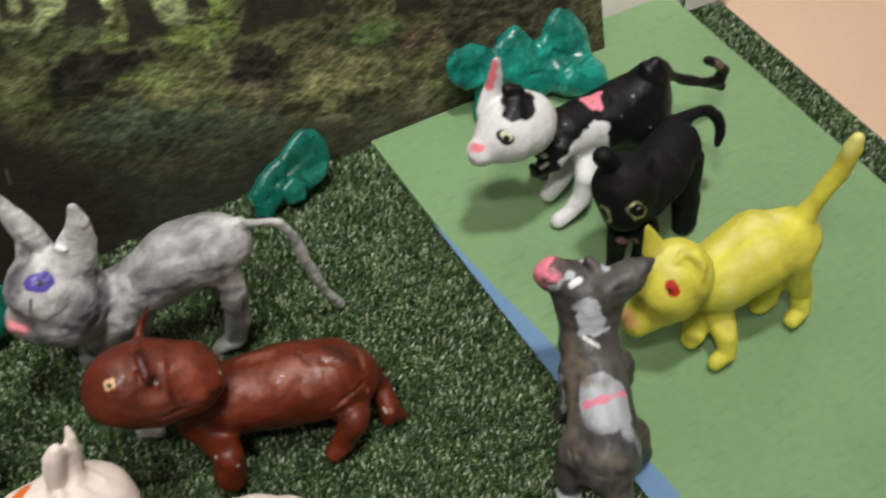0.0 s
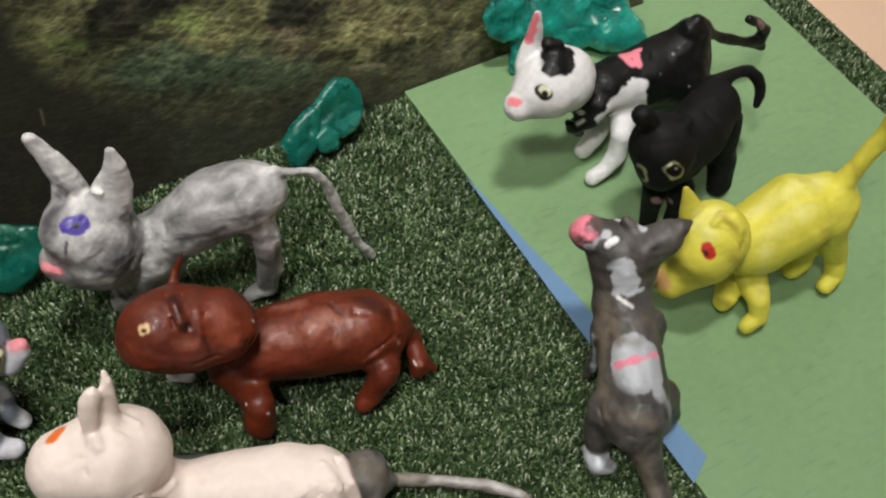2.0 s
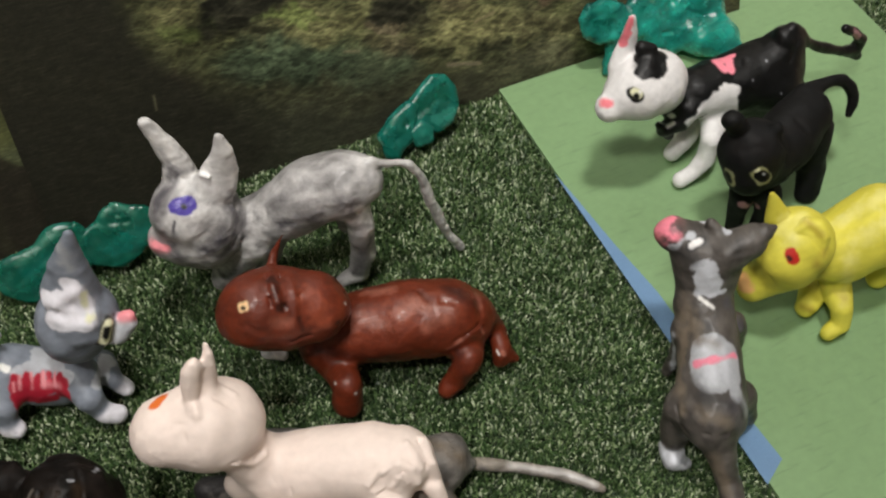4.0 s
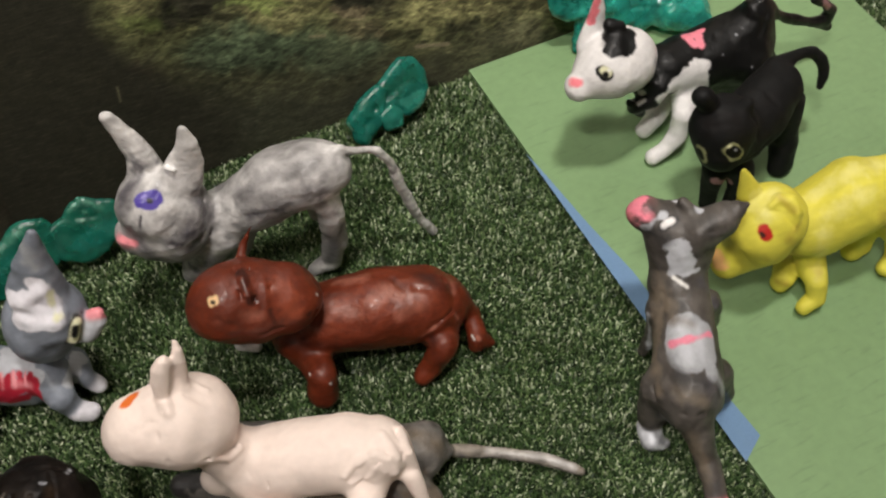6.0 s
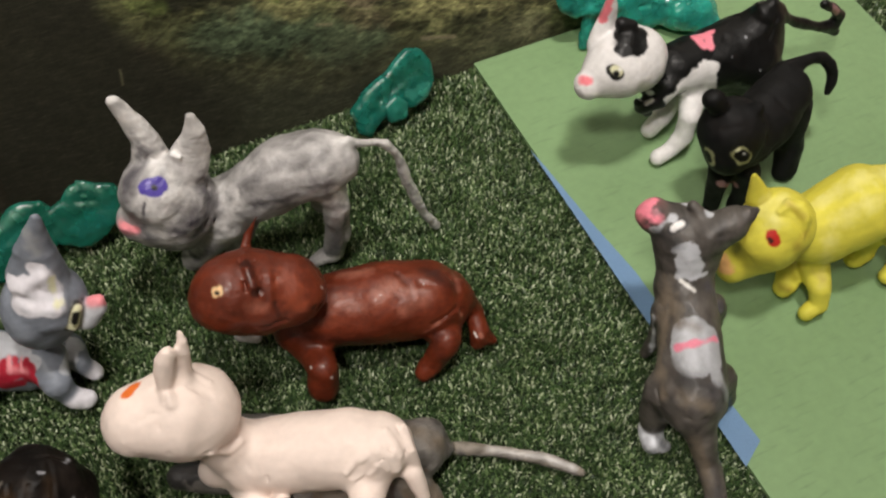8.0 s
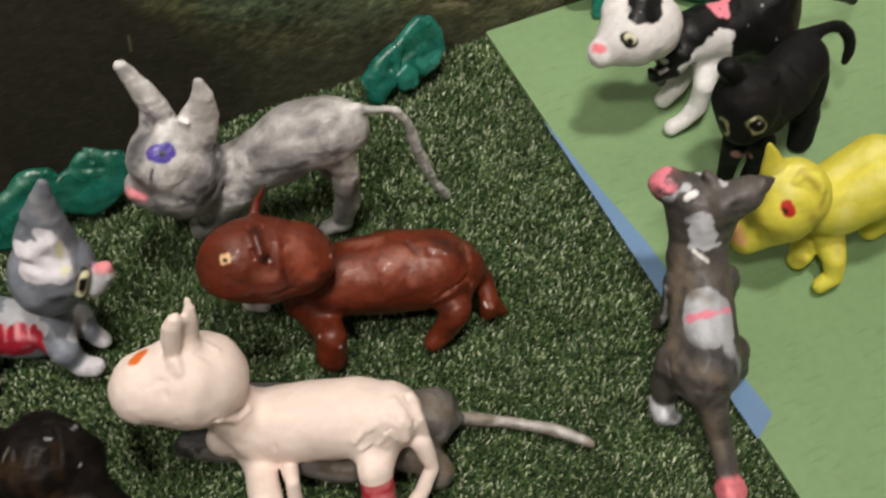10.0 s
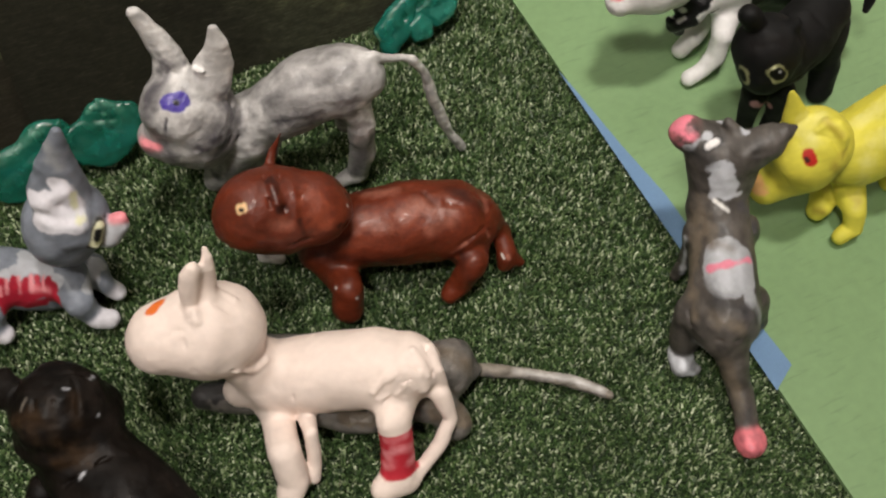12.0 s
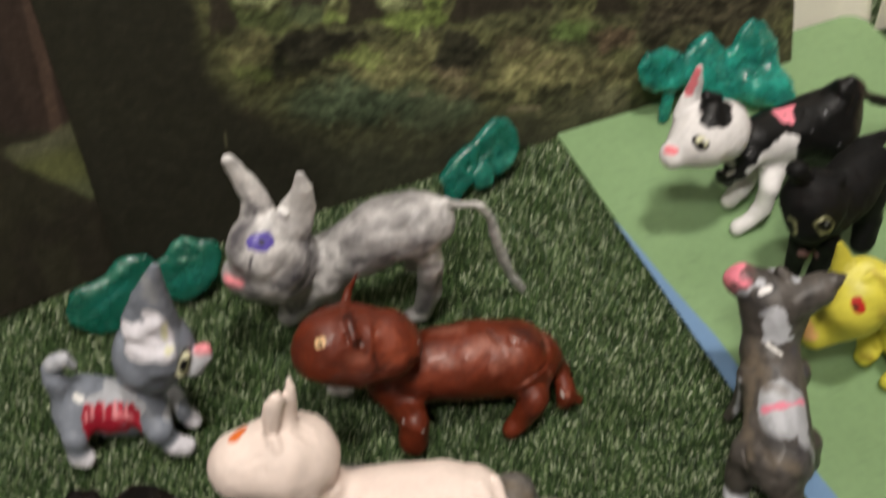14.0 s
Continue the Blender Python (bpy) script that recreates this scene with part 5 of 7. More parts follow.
fig.stroke(WHITEGREY, (-0.4, 35.6, 70.1), (6.6, 34.8, 74.1), 1.6, rough=0.7)
fig.dent((-0.2, 28.7, 46.8), (17.6, 16.0, 53.2), 1.3, 1.4)
fig.dent((-17.5, -24.2, 37.7), (-10.5, -27.9, 38.5), 1.6, 1.2)
fig.dent((-20.0, -9.6, 36.1), (-21.1, -19.1, 31.2), 1.4, 1.0)
fig.dent((11.0, 22.5, 73.2), (21.5, 18.0, 76.4), 1.4, 0.8)
fig.dent((-1.1, 17.0, 51.3), (-4.9, 10.6, 47.5), 1.3, 0.8)
fig.dent((-20.3, -13.2, 38.1), (-7.5, -24.9, 43.0), 1.6, 0.6)
fig.stroke(TAUPE, (-2.1, 18.7, 49.5), (-11.7, 3.0, 39.2), 3.4, rough=1.1)
fig.stroke(TAUPE, (-18.0, -26.8, 24.2), (-13.1, -41.0, 18.2), 2.5, rough=1.1)
fig.stroke(TAUPE, (-16.3, -4.8, 38.2), (-20.3, -13.2, 38.1), 1.9, rough=1.1)
fig.stroke(TAUPE, (-17.1, -17.4, 42.9), (-10.0, -25.3, 42.4), 1.6, rough=1.2)
fig.stroke(TAUPE, (-2.3, 12.8, 50.3), (-3.7, 6.2, 49.1), 1.7, rough=1.2)
fig.stroke(DARKGREY, (-5.8, -21.4, 45.2), (-2.2, -28.4, 32.6), 1.6, rough=1.2)
fig.stroke(SOOTGREY, (-0.6, 19.2, 51.7), (11.8, 13.3, 54.1), 1.0, rough=1.2)
fig.stroke(SOOTGREY, (-18.9, -15.5, 41.0), (-17.6, -23.2, 26.6), 1.0, rough=1.2)
fig.stroke(SOOTGREY, (-10.1, -38.8, 21.1), (-12.8, -49.1, 14.4), 1.0, rough=1.2)
fig.stroke(WHITE, (-6.7, 19.8, 5.5), (-5.1, 16.0, 4.8), 1.1, rough=0.3)
fig.stroke(WHITEGREY, (-6.2, 16.0, 40.3), (-2.2, 14.7, 13.9), 1.1, rough=0.8)
fig.stroke(INK, (-0.7, -21.2, 43.0), (-1.5, -25.1, 40.5), 1.2, rough=1.0)
fig.stroke(SOOTGREY, (0.3, 33.9, 68.6), (3.4, 27.5, 69.7), 1.6, rough=1.2)
fig.stroke(DARKGREY, (13.3, 13.7, 54.7), (19.8, 8.4, 38.4), 1.8, rough=1.2)
fig.stroke(TAUPE, (-0.5, 20.7, 53.5), (-2.9, 11.2, 49.2), 2.4, rough=1.2)
fig.stroke(SOOTGREY, (-13.3, -12.7, 44.9), (-7.0, -21.1, 45.9), 1.6, rough=1.3)
fig.stroke(SOOTGREY, (-19.2, -7.9, 37.1), (-20.1, -16.0, 25.0), 1.4, rough=1.2)
fig.stroke(MISTGREY, (0.1, -18.4, 44.4), (0.9, -23.3, 39.1), 1.0, rough=1.2)
fig.stroke(TAUPE, (-15.9, -30.6, 29.8), (-15.0, -43.4, 14.9), 1.8, rough=1.2)
fig.build("grey clay cat with white back patch and pink tail tip")

# yellow clay dog
fig = Clay("clay_figurine", (0.083, -0.172, 0.0), matte, streak=0.14, side=(-0.18, -0.98))
fig.limb(YELLOW, (-13.7, 2.5, 37.1), 14.9, (1.3, -0.2, 47.8), 16.4)
fig.limb(YELLOW, (1.3, -0.2, 47.8), 16.0, (15.5, -2.8, 49.3), 13.0)
fig.limb(YELLOW, (15.5, -2.8, 49.3), 13.0, (18.6, -3.4, 47.8), 11.0)
fig.limb(YELLOW, (-40.0, 3.3, 52.9), 15.1, (-42.7, 2.8, 50.9), 14.4, k=4)
fig.limb(YELLOW, (-42.4, 2.7, 43.4), 11.9, (-54.0, 3.8, 32.5), 7.3, k=5)
fig.limb(YELLOW, (-27.6, 5.1, 38.6), 11.5, (-13.7, 2.5, 37.1), 14.0)
fig.limb(YELLOW, (-47.6, 10.8, 66.3), 5.2, (-51.5, 13.5, 78.4), 1.5, flat=0.6, k=2)
fig.limb(YELLOW, (-45.1, 1.0, 66.9), 1.1, (-40.3, 1.7, 68.1), 2.4, k=0.8)
fig.limb(YELLOW, (-40.3, 1.7, 68.1), 2.4, (-37.5, -1.1, 67.7), 3.2, k=0.8)
fig.limb(YELLOW, (-37.5, -1.1, 67.7), 3.2, (-36.6, -5.1, 65.5), 2.6, k=0.8)
fig.limb(YELLOW, (-36.6, -5.1, 65.5), 2.6, (-37.3, -8.2, 62.4), 1.1, k=0.8)
fig.dent((-45.3, -0.9, 66.4), (-41.7, -3.9, 66.1), 1.1, 1.6)
fig.dent((-41.7, -3.9, 66.1), (-39.6, -8.9, 61.9), 1.1, 1.8)
fig.dent((-35.9, -6.6, 67.5), (-37.8, -10.4, 58.9), 1.3, 1.2)
fig.limb(YELLOW, (-14.4, -2.4, 21.2), 6.9, (-17.4, -14.2, 16.0), 4.5, k=4)
fig.limb(YELLOW, (-17.4, -14.2, 16.0), 4.5, (-17.9, -17.3, 9.0), 4.0, k=4)
fig.limb(YELLOW, (-17.9, -17.3, 9.0), 4.0, (-23.5, -17.6, 6.0), 3.6, k=4)
fig.limb(YELLOW, (-11.7, 6.2, 4.1), 7.4, (-24.7, -3.3, 11.0), 5.0, k=4)
fig.limb(YELLOW, (-24.7, -3.3, 11.0), 5.0, (-25.9, -3.5, 8.0), 4.3, k=4)
fig.limb(YELLOW, (14.0, -8.0, 45.1), 7.8, (25.6, -12.3, 18.0), 5.0, k=4)
fig.limb(YELLOW, (25.6, -12.3, 18.0), 5.0, (25.8, -15.9, 9.0), 4.3, k=4)
fig.limb(YELLOW, (25.8, -15.9, 9.0), 4.3, (20.6, -17.3, 6.0), 3.8, k=4)
fig.limb(YELLOW, (17.9, 0.8, 22.2), 8.8, (15.8, -3.0, 11.0), 5.7, k=4)
fig.limb(YELLOW, (15.8, -3.0, 11.0), 5.7, (12.7, -3.5, 7.0), 4.5, k=4)
fig.limb(YELLOW, (17.6, -3.2, 58.0), 5.2, (21.9, -4.0, 70.1), 3.6, k=3)
fig.limb(YELLOW, (21.9, -4.0, 70.1), 3.6, (27.2, -5.0, 84.5), 4.0, k=3)
fig.limb(YELLOW, (27.2, -5.0, 84.5), 4.0, (28.9, -5.3, 97.4), 3.7, k=3)
fig.limb(YELLOW, (28.9, -5.3, 97.4), 3.9, (29.0, -5.3, 102.4), 2.6, k=3)
fig.stroke(ORANGEPALE, (-59.7, 6.4, 36.3), (-60.5, 2.9, 35.7), 2.9, rough=0.9)
fig.stroke(LEMON, (25.2, -5.5, 98.5), (27.8, -5.5, 104.7), 3.8, rough=0.9)
fig.stroke(LEMON, (-16.6, 5.4, 53.4), (-1.8, 2.2, 63.7), 2.7, rough=1.2)
fig.stroke(LEMON, (-19.6, -7.3, 47.3), (-17.1, -13.3, 21.9), 1.8, rough=1.2)
fig.stroke(LEMON, (-48.2, 5.5, 65.4), (-47.8, -0.9, 65.2), 2.2, rough=1.2)
fig.stroke(OCHRE, (-41.6, -10.8, 58.2), (-21.1, -2.5, 19.8), 1.1, rough=1.1)
fig.stroke(OCHRE, (18.1, -6.1, 70.8), (21.0, -8.6, 66.7), 1.1, rough=1.1)
fig.stroke(OCHRE, (-29.6, -4.5, 11.8), (-27.3, -7.5, 12.2), 1.2, rough=1.0)
fig.stroke(OCHRE, (0.7, -15.3, 54.2), (21.2, -9.9, 20.2), 0.9, rough=1.2)
fig.dent((-28.7, -3.9, 60.0), (-19.6, 1.3, 14.3), 1.5, 1.2)
fig.dent((-21.2, -3.8, 21.4), (-19.2, -11.2, 34.5), 1.4, 1.0)
fig.dent((2.2, -15.6, 53.5), (15.7, -12.0, 29.9), 1.3, 0.8)
fig.dent((-56.1, -2.3, 49.0), (-50.2, -6.2, 40.2), 1.3, 0.6)
fig.stroke(OCHRE, (-41.4, 1.9, 70.3), (-38.8, -5.2, 67.7), 0.9, rough=1.0)
fig.stroke(OCHRE, (-38.2, -9.0, 61.1), (-21.1, 3.0, 13.3), 1.2, rough=1.1)
fig.stroke(LEMON, (-4.2, 2.6, 63.0), (10.0, 1.6, 62.7), 2.6, rough=1.3)
fig.stroke(LEMON, (-16.2, -4.6, 53.1), (-1.3, -8.0, 61.7), 2.2, rough=1.3)
fig.stroke(OCHRE, (-26.1, -6.2, 31.5), (-17.1, -13.2, 21.9), 1.2, rough=1.2)
fig.stroke(LEMON, (-47.1, 7.3, 66.3), (-40.9, 5.2, 68.1), 2.2, rough=1.2)
fig.stroke(OCHRE, (24.6, -5.1, 93.8), (26.7, -9.1, 90.2), 1.2, rough=1.2)
fig.stroke(RED, (-50.3, -4.2, 61.0), (-49.8, -6.1, 59.7), 2.4, rough=0.3)
fig.stroke(RUSTDARK, (-51.2, -4.6, 60.0), (-50.9, -5.4, 59.6), 0.9, rough=0.5)
fig.build("matte yellow clay dog with red eye on green sheet")

# black and white clay cat
fig = Clay("clay_figurine", (0.07, -0.071, 0.0), glazed, streak=0.05, lump=0.55, side=(0.00, -1.00))
fig.limb(BLACK, (-8.8, 0.0, 39.8), 11.8, (7.6, 0.0, 37.0), 13.8)
fig.limb(BLACK, (7.6, 0.0, 37.0), 13.8, (23.9, 0.0, 37.2), 15.3)
fig.limb(BLACK, (23.9, 0.0, 37.2), 15.3, (38.7, 0.0, 37.0), 12.0)
fig.limb(CHALK, (-37.1, -4.0, 61.5), 14.5, (-43.7, -5.0, 62.2), 13.9, k=3)
fig.limb(CHALK, (-47.8, -5.0, 60.1), 12.0, (-59.1, -6.0, 57.1), 6.2, k=5)
fig.limb(BLACK, (-20.1, -2.0, 38.8), 8.1, (-8.3, 0.0, 36.7), 10.8, k=1.5)
fig.limb(BLACK, (-28.9, -8.0, 31.5), 3.3, (-20.4, -8.0, 33.0), 4.8, k=2)
fig.limb(BLACK, (-20.4, -8.0, 33.0), 4.8, (-16.3, -8.0, 39.7), 5.1, k=2)
fig.limb(BLACK, (-31.1, -8.0, 34.9), 2.3, (-24.4, -8.0, 25.5), 2.1, k=1)
fig.limb(CHALK, (-48.1, 6.0, 67.6), 6.5, (-45.7, 8.0, 77.8), 4.5, flat=0.6, k=2)
fig.limb(CHALK, (-45.7, 8.0, 77.8), 4.5, (-45.4, 8.0, 90.7), 1.9, flat=0.6, k=2)
fig.limb(BLACK, (-45.0, -5.6, 73.0), 4.2, (-41.0, -2.4, 74.6), 4.6, k=3)
fig.limb(BLACK, (-41.0, -2.4, 74.6), 4.6, (-38.4, -3.4, 73.6), 4.2, k=3)
fig.limb(CHALK, (2.0, -6.0, 25.8), 7.4, (-7.3, -17.3, 24.0), 5.2, k=5)
fig.limb(CHALK, (-7.3, -17.3, 24.0), 5.2, (-9.6, -19.3, 14.0), 4.3, k=5)
fig.limb(CHALK, (-9.6, -19.3, 14.0), 4.3, (-14.6, -20.2, 8.0), 3.7, k=5)
fig.limb(CHALK, (-14.6, -20.2, 8.0), 3.7, (-21.4, -20.0, 5.0), 3.5, k=5)
fig.limb(CHALK, (-0.5, 6.0, 12.6), 7.0, (-12.4, -4.4, 12.0), 4.8, k=3)
fig.limb(CHALK, (-12.4, -4.4, 12.0), 4.8, (-17.3, -5.0, 7.0), 4.0, k=3)
fig.limb(BLACK, (31.9, -8.0, 33.3), 11.6, (43.9, -8.0, 4.5), 8.2, k=4)
fig.limb(BLACK, (43.9, -8.0, 4.5), 8.2, (49.3, -8.0, 3.5), 6.4, k=4)
fig.limb(BLACK, (51.3, 10.0, 9.0), 10.7, (62.0, 10.0, 4.3), 7.8, k=4)
fig.limb(BLACK, (17.8, 0.0, 25.9), 10.1, (41.1, 0.0, 19.6), 12.6, k=4)
fig.limb(BLACK, (33.3, 0.0, 40.1), 13.2, (37.0, 0.0, 47.6), 9.9, k=6)
fig.limb(BLACK, (37.0, 0.0, 47.6), 9.9, (38.1, 0.0, 51.3), 8.3, k=6)
fig.limb(BLACK, (36.2, 0.0, 56.9), 5.2, (38.9, 0.0, 59.5), 3.1, k=2)
fig.limb(BLACK, (38.9, 0.0, 59.5), 3.1, (44.5, 0.0, 55.4), 2.9, k=2)
fig.limb(BLACK, (44.5, 0.0, 55.4), 2.9, (50.2, 0.0, 48.1), 2.6, k=2)
fig.limb(BLACK, (50.2, 0.0, 48.1), 2.6, (60.3, 0.0, 40.6), 2.4, k=2)
fig.limb(BLACK, (60.3, 0.0, 40.6), 2.4, (76.8, 0.0, 31.5), 2.5, k=2)
fig.limb(BLACK, (76.8, 0.0, 31.5), 2.5, (85.4, 0.0, 29.2), 3.6, k=2)
fig.limb(BLACK, (85.4, 0.0, 29.2), 3.6, (86.6, 0.0, 34.9), 3.0, k=2)
fig.limb(BLACK, (86.6, 0.0, 34.9), 3.0, (80.1, 0.0, 42.3), 2.4, k=2)
fig.limb(BLACK, (80.1, 0.0, 42.3), 2.4, (73.2, 0.0, 47.1), 2.4, k=2)
fig.limb(BLACK, (80.6, 0.0, 28.4), 2.2, (88.3, 0.0, 24.2), 2.5, k=1.5)
fig.stroke(CHALK, (-0.5, -1.7, 14.9), (-0.1, -11.5, 44.0), 4.5, rough=0.35)
fig.stroke(CHALK, (-6.4, -16.6, 28.5), (3.2, -11.1, 44.9), 3.9, rough=0.4)
fig.stroke(CHALK, (1.4, -13.0, 39.6), (8.0, -10.4, 24.9), 3.6, rough=0.4)
fig.stroke(CHALK, (-8.5, -17.1, 28.2), (-5.2, -21.2, 24.6), 6.2, rough=0.3)
fig.stroke(CHALK, (-29.7, -6.6, 36.8), (-25.9, -7.8, 38.5), 1.5, rough=0.7)
fig.stroke(CHALK, (-28.0, -9.7, 34.8), (-25.2, -10.0, 35.8), 0.8, rough=0.6)
fig.stroke(CHALK, (-1.1, -1.5, 15.9), (1.1, -11.5, 44.1), 5.6, rough=0.3)
fig.stroke(CHALK, (-5.8, -4.5, 15.6), (-5.4, -10.8, 33.1), 4.2, rough=0.35)
fig.stroke(CHALK, (-16.1, -12.7, 36.6), (-12.2, -11.2, 38.3), 3.8, rough=0.4)
fig.stroke(CHALK, (-11.4, -11.6, 39.6), (-5.1, -11.6, 43.0), 4.3, rough=0.35)
fig.stroke(CHALK, (-4.7, -12.3, 37.7), (-0.3, -11.9, 43.0), 4.3, rough=0.35)
fig.stroke(FLOWER, (5.6, 3.8, 50.3), (7.9, 1.9, 50.7), 2.3, rough=0.2)
fig.stroke(FLOWER, (3.0, 4.5, 50.2), (11.6, 4.3, 50.6), 2.0, rough=0.4)
fig.stroke(FLOWER, (3.1, 3.1, 50.6), (3.0, -2.2, 50.8), 2.0, rough=0.3)
fig.stroke(FLOWER, (8.6, 3.6, 50.5), (6.0, -3.3, 50.4), 1.8, rough=0.4)
fig.limb(BLACK, (-43.4, 0.6, 79.6), 2.6, (-39.2, -1.2, 79.2), 2.4, k=2)
fig.stroke(BLACK, (-45.0, -1.4, 80.2), (-38.6, -3.2, 79.4), 5.6, rough=0.2)
fig.stroke(BLACK, (-47.8, -9.0, 77.2), (-40.8, -9.3, 75.2), 4.2, rough=0.3)
fig.stroke(BLACK, (-39.0, -7.0, 78.6), (-39.6, -8.9, 77.2), 3.3, rough=0.3)
fig.stroke(INK, (-53.4, -12.3, 69.1), (-52.1, -14.3, 68.3), 2.8, rough=0.2)
fig.stroke(STRAWPALE, (-52.8, -12.5, 69.7), (-51.7, -14.0, 69.2), 2.0, rough=0.25)
fig.stroke(INK, (-52.6, -13.7, 68.4), (-52.5, -14.0, 68.2), 1.3, rough=0.2)
# white highlight painted on the eye
fig.stroke(WHITE, (-51.1, -13.7, 70.2), (-51.0, -13.9, 70.0), 0.6)
fig.stroke(PINK, (-63.0, -6.3, 62.0), (-62.2, -8.0, 62.1), 2.1, rough=0.85)
fig.stroke(PINK, (-47.0, 6.9, 90.6), (-48.8, 6.1, 80.4), 2.5, rough=0.6)
fig.stroke(PINKDULL, (78.2, -2.2, 44.9), (82.0, -2.6, 40.7), 1.9, rough=0.8)
# tiny pale dots imitate varnish highlights on the black body
fig.stroke(WHITEGREY, (30.5, -6.2, 51.9), (30.9, -6.6, 51.8), 0.4)
fig.stroke(WHITEGREY, (33.2, -11.5, 44.5), (33.5, -11.7, 44.2), 0.4)
fig.stroke(WHITEGREY, (23.2, -5.7, 51.4), (23.3, -6.0, 51.2), 0.4)
fig.stroke(WHITEGREY, (37.6, -9.9, 48.3), (38.0, -9.9, 47.8), 0.4)
fig.stroke(WHITEGREY, (27.1, -16.7, 39.3), (27.2, -16.9, 39.1), 0.4)
fig.stroke(WHITEGREY, (13.6, -10.1, 47.3), (13.8, -10.4, 47.0), 0.3)
fig.dent((15.2, -1.4, 51.5), (7.0, -12.2, 43.4), 2.0, 0.9)
fig.dent((38.0, -6.0, 57.1), (33.9, -9.3, 49.4), 1.8, 0.9)
fig.dent((-19.4, -7.4, 44.9), (-6.2, -0.9, 17.9), 1.8, 1.0)
fig.build("black and white clay cat with pink flower on back")

# black clay cat with pale eyes
fig = Clay("clay_figurine", (0.075, -0.118, 0.0), soot, streak=0.05, lump=0.6, side=(0.24, -0.97))
fig.limb(BLACK, (-19.1, -2.3, 52.0), 14.3, (-19.1, -2.3, 52.0), 14.3, k=4)
fig.limb(BLACK, (-21.0, -5.7, 44.0), 11.0, (-21.0, -5.7, 44.0), 11.0, k=4)
fig.limb(BLACK, (-9.7, -2.9, 44.0), 12.1, (3.4, 2.1, 46.0), 13.2)
fig.limb(BLACK, (3.4, 2.1, 46.0), 13.2, (15.4, 7.3, 50.0), 11.4)
fig.limb(BLACK, (-29.9, 3.5, 70.0), 4.1, (-27.0, 2.6, 66.0), 4.2, k=2)
fig.limb(BLACK, (-13.1, -5.3, 66.0), 3.0, (-14.5, -5.6, 63.0), 3.5, k=3)
fig.limb(BLACK, (-19.0, -4.5, 28.0), 5.9, (-19.2, -5.1, 14.0), 4.3, k=3)
fig.limb(BLACK, (-19.2, -5.1, 14.0), 4.3, (-19.6, -6.2, 5.0), 3.8, k=3)
fig.limb(BLACK, (-8.7, -9.6, 28.0), 5.9, (-9.1, -10.8, 14.0), 4.3, k=3)
fig.limb(BLACK, (-9.1, -10.8, 14.0), 4.3, (-9.0, -10.7, 5.0), 3.8, k=3)
fig.limb(BLACK, (22.3, 7.1, 36.0), 10.1, (24.4, 1.1, 18.0), 6.2, k=3)
fig.limb(BLACK, (24.4, 1.1, 18.0), 6.2, (22.4, -3.8, 5.0), 4.7, k=3)
fig.limb(BLACK, (31.8, 7.9, 36.0), 3.6, (28.9, 2.6, 18.0), 4.2, k=3)
fig.limb(BLACK, (28.9, 2.6, 18.0), 4.2, (26.0, -2.6, 5.0), 3.7, k=3)
fig.limb(BLACK, (17.5, 13.3, 56.0), 4.9, (29.2, 15.2, 56.0), 3.0, k=2)
fig.limb(BLACK, (29.2, 15.2, 56.0), 3.0, (35.7, 15.7, 55.0), 2.8, k=2)
fig.limb(BLACK, (35.7, 15.7, 55.0), 2.8, (41.0, 15.1, 53.0), 2.8, k=2)
fig.limb(BLACK, (41.0, 15.1, 53.0), 2.8, (44.2, 13.2, 50.0), 2.8, k=2)
fig.limb(BLACK, (44.2, 13.2, 50.0), 2.8, (46.0, 11.1, 46.0), 2.6, k=2)
fig.limb(BLACK, (46.0, 11.1, 46.0), 2.6, (45.1, 8.8, 42.0), 2.3, k=2)
fig.limb(BLACK, (45.1, 8.8, 42.0), 2.3, (43.6, 7.6, 38.0), 1.5, k=2)
fig.stroke(EYEPALE, (-32.6, -6.0, 48.9), (-31.8, -7.9, 45.0), 2.6, rough=0.3)
fig.stroke(INK, (-32.2, -5.9, 47.5), (-31.9, -7.1, 45.3), 2.0)
fig.stroke(EYEPALE, (-24.7, -15.3, 53.6), (-22.7, -16.1, 51.2), 3.7, rough=0.3)
fig.stroke(INK, (-24.5, -15.5, 53.3), (-23.1, -16.0, 52.0), 2.9)
fig.stroke(STRAWPALE, (-26.4, -14.0, 55.4), (-25.6, -14.4, 56.0), 0.7, rough=0.6)
fig.stroke(WHITEGREY, (-23.4, -15.8, 54.0), (-23.1, -15.9, 53.7), 0.5)
fig.stroke(COCOA, (-29.5, -4.6, 61.5), (-21.0, -10.1, 63.8), 2.8, rough=1.3)
fig.stroke(COCOA, (-20.6, -14.5, 59.2), (-13.8, -14.3, 42.9), 1.4, rough=1.2)
fig.stroke(COCOA, (-4.7, -4.4, 56.9), (3.7, -3.1, 58.2), 2.1, rough=1.3)
fig.stroke(PINKDULL, (-22.3, -9.3, 26.0), (-14.1, -10.4, 21.2), 1.7, rough=0.4)
fig.dent((-14.3, -8.5, 65.6), (-8.7, -13.4, 50.0), 1.9, 1.0)
fig.dent((3.0, 0.1, 59.1), (7.1, -7.9, 53.9), 1.9, 0.9)
fig.dent((-29.2, -6.3, 61.2), (-23.4, -9.3, 63.7), 2.1, 0.6)
fig.dent((-13.8, -14.3, 42.9), (-1.2, -13.0, 45.5), 1.9, 0.9)
fig.build("matte black clay cat with pale yellow eyes on sheet")

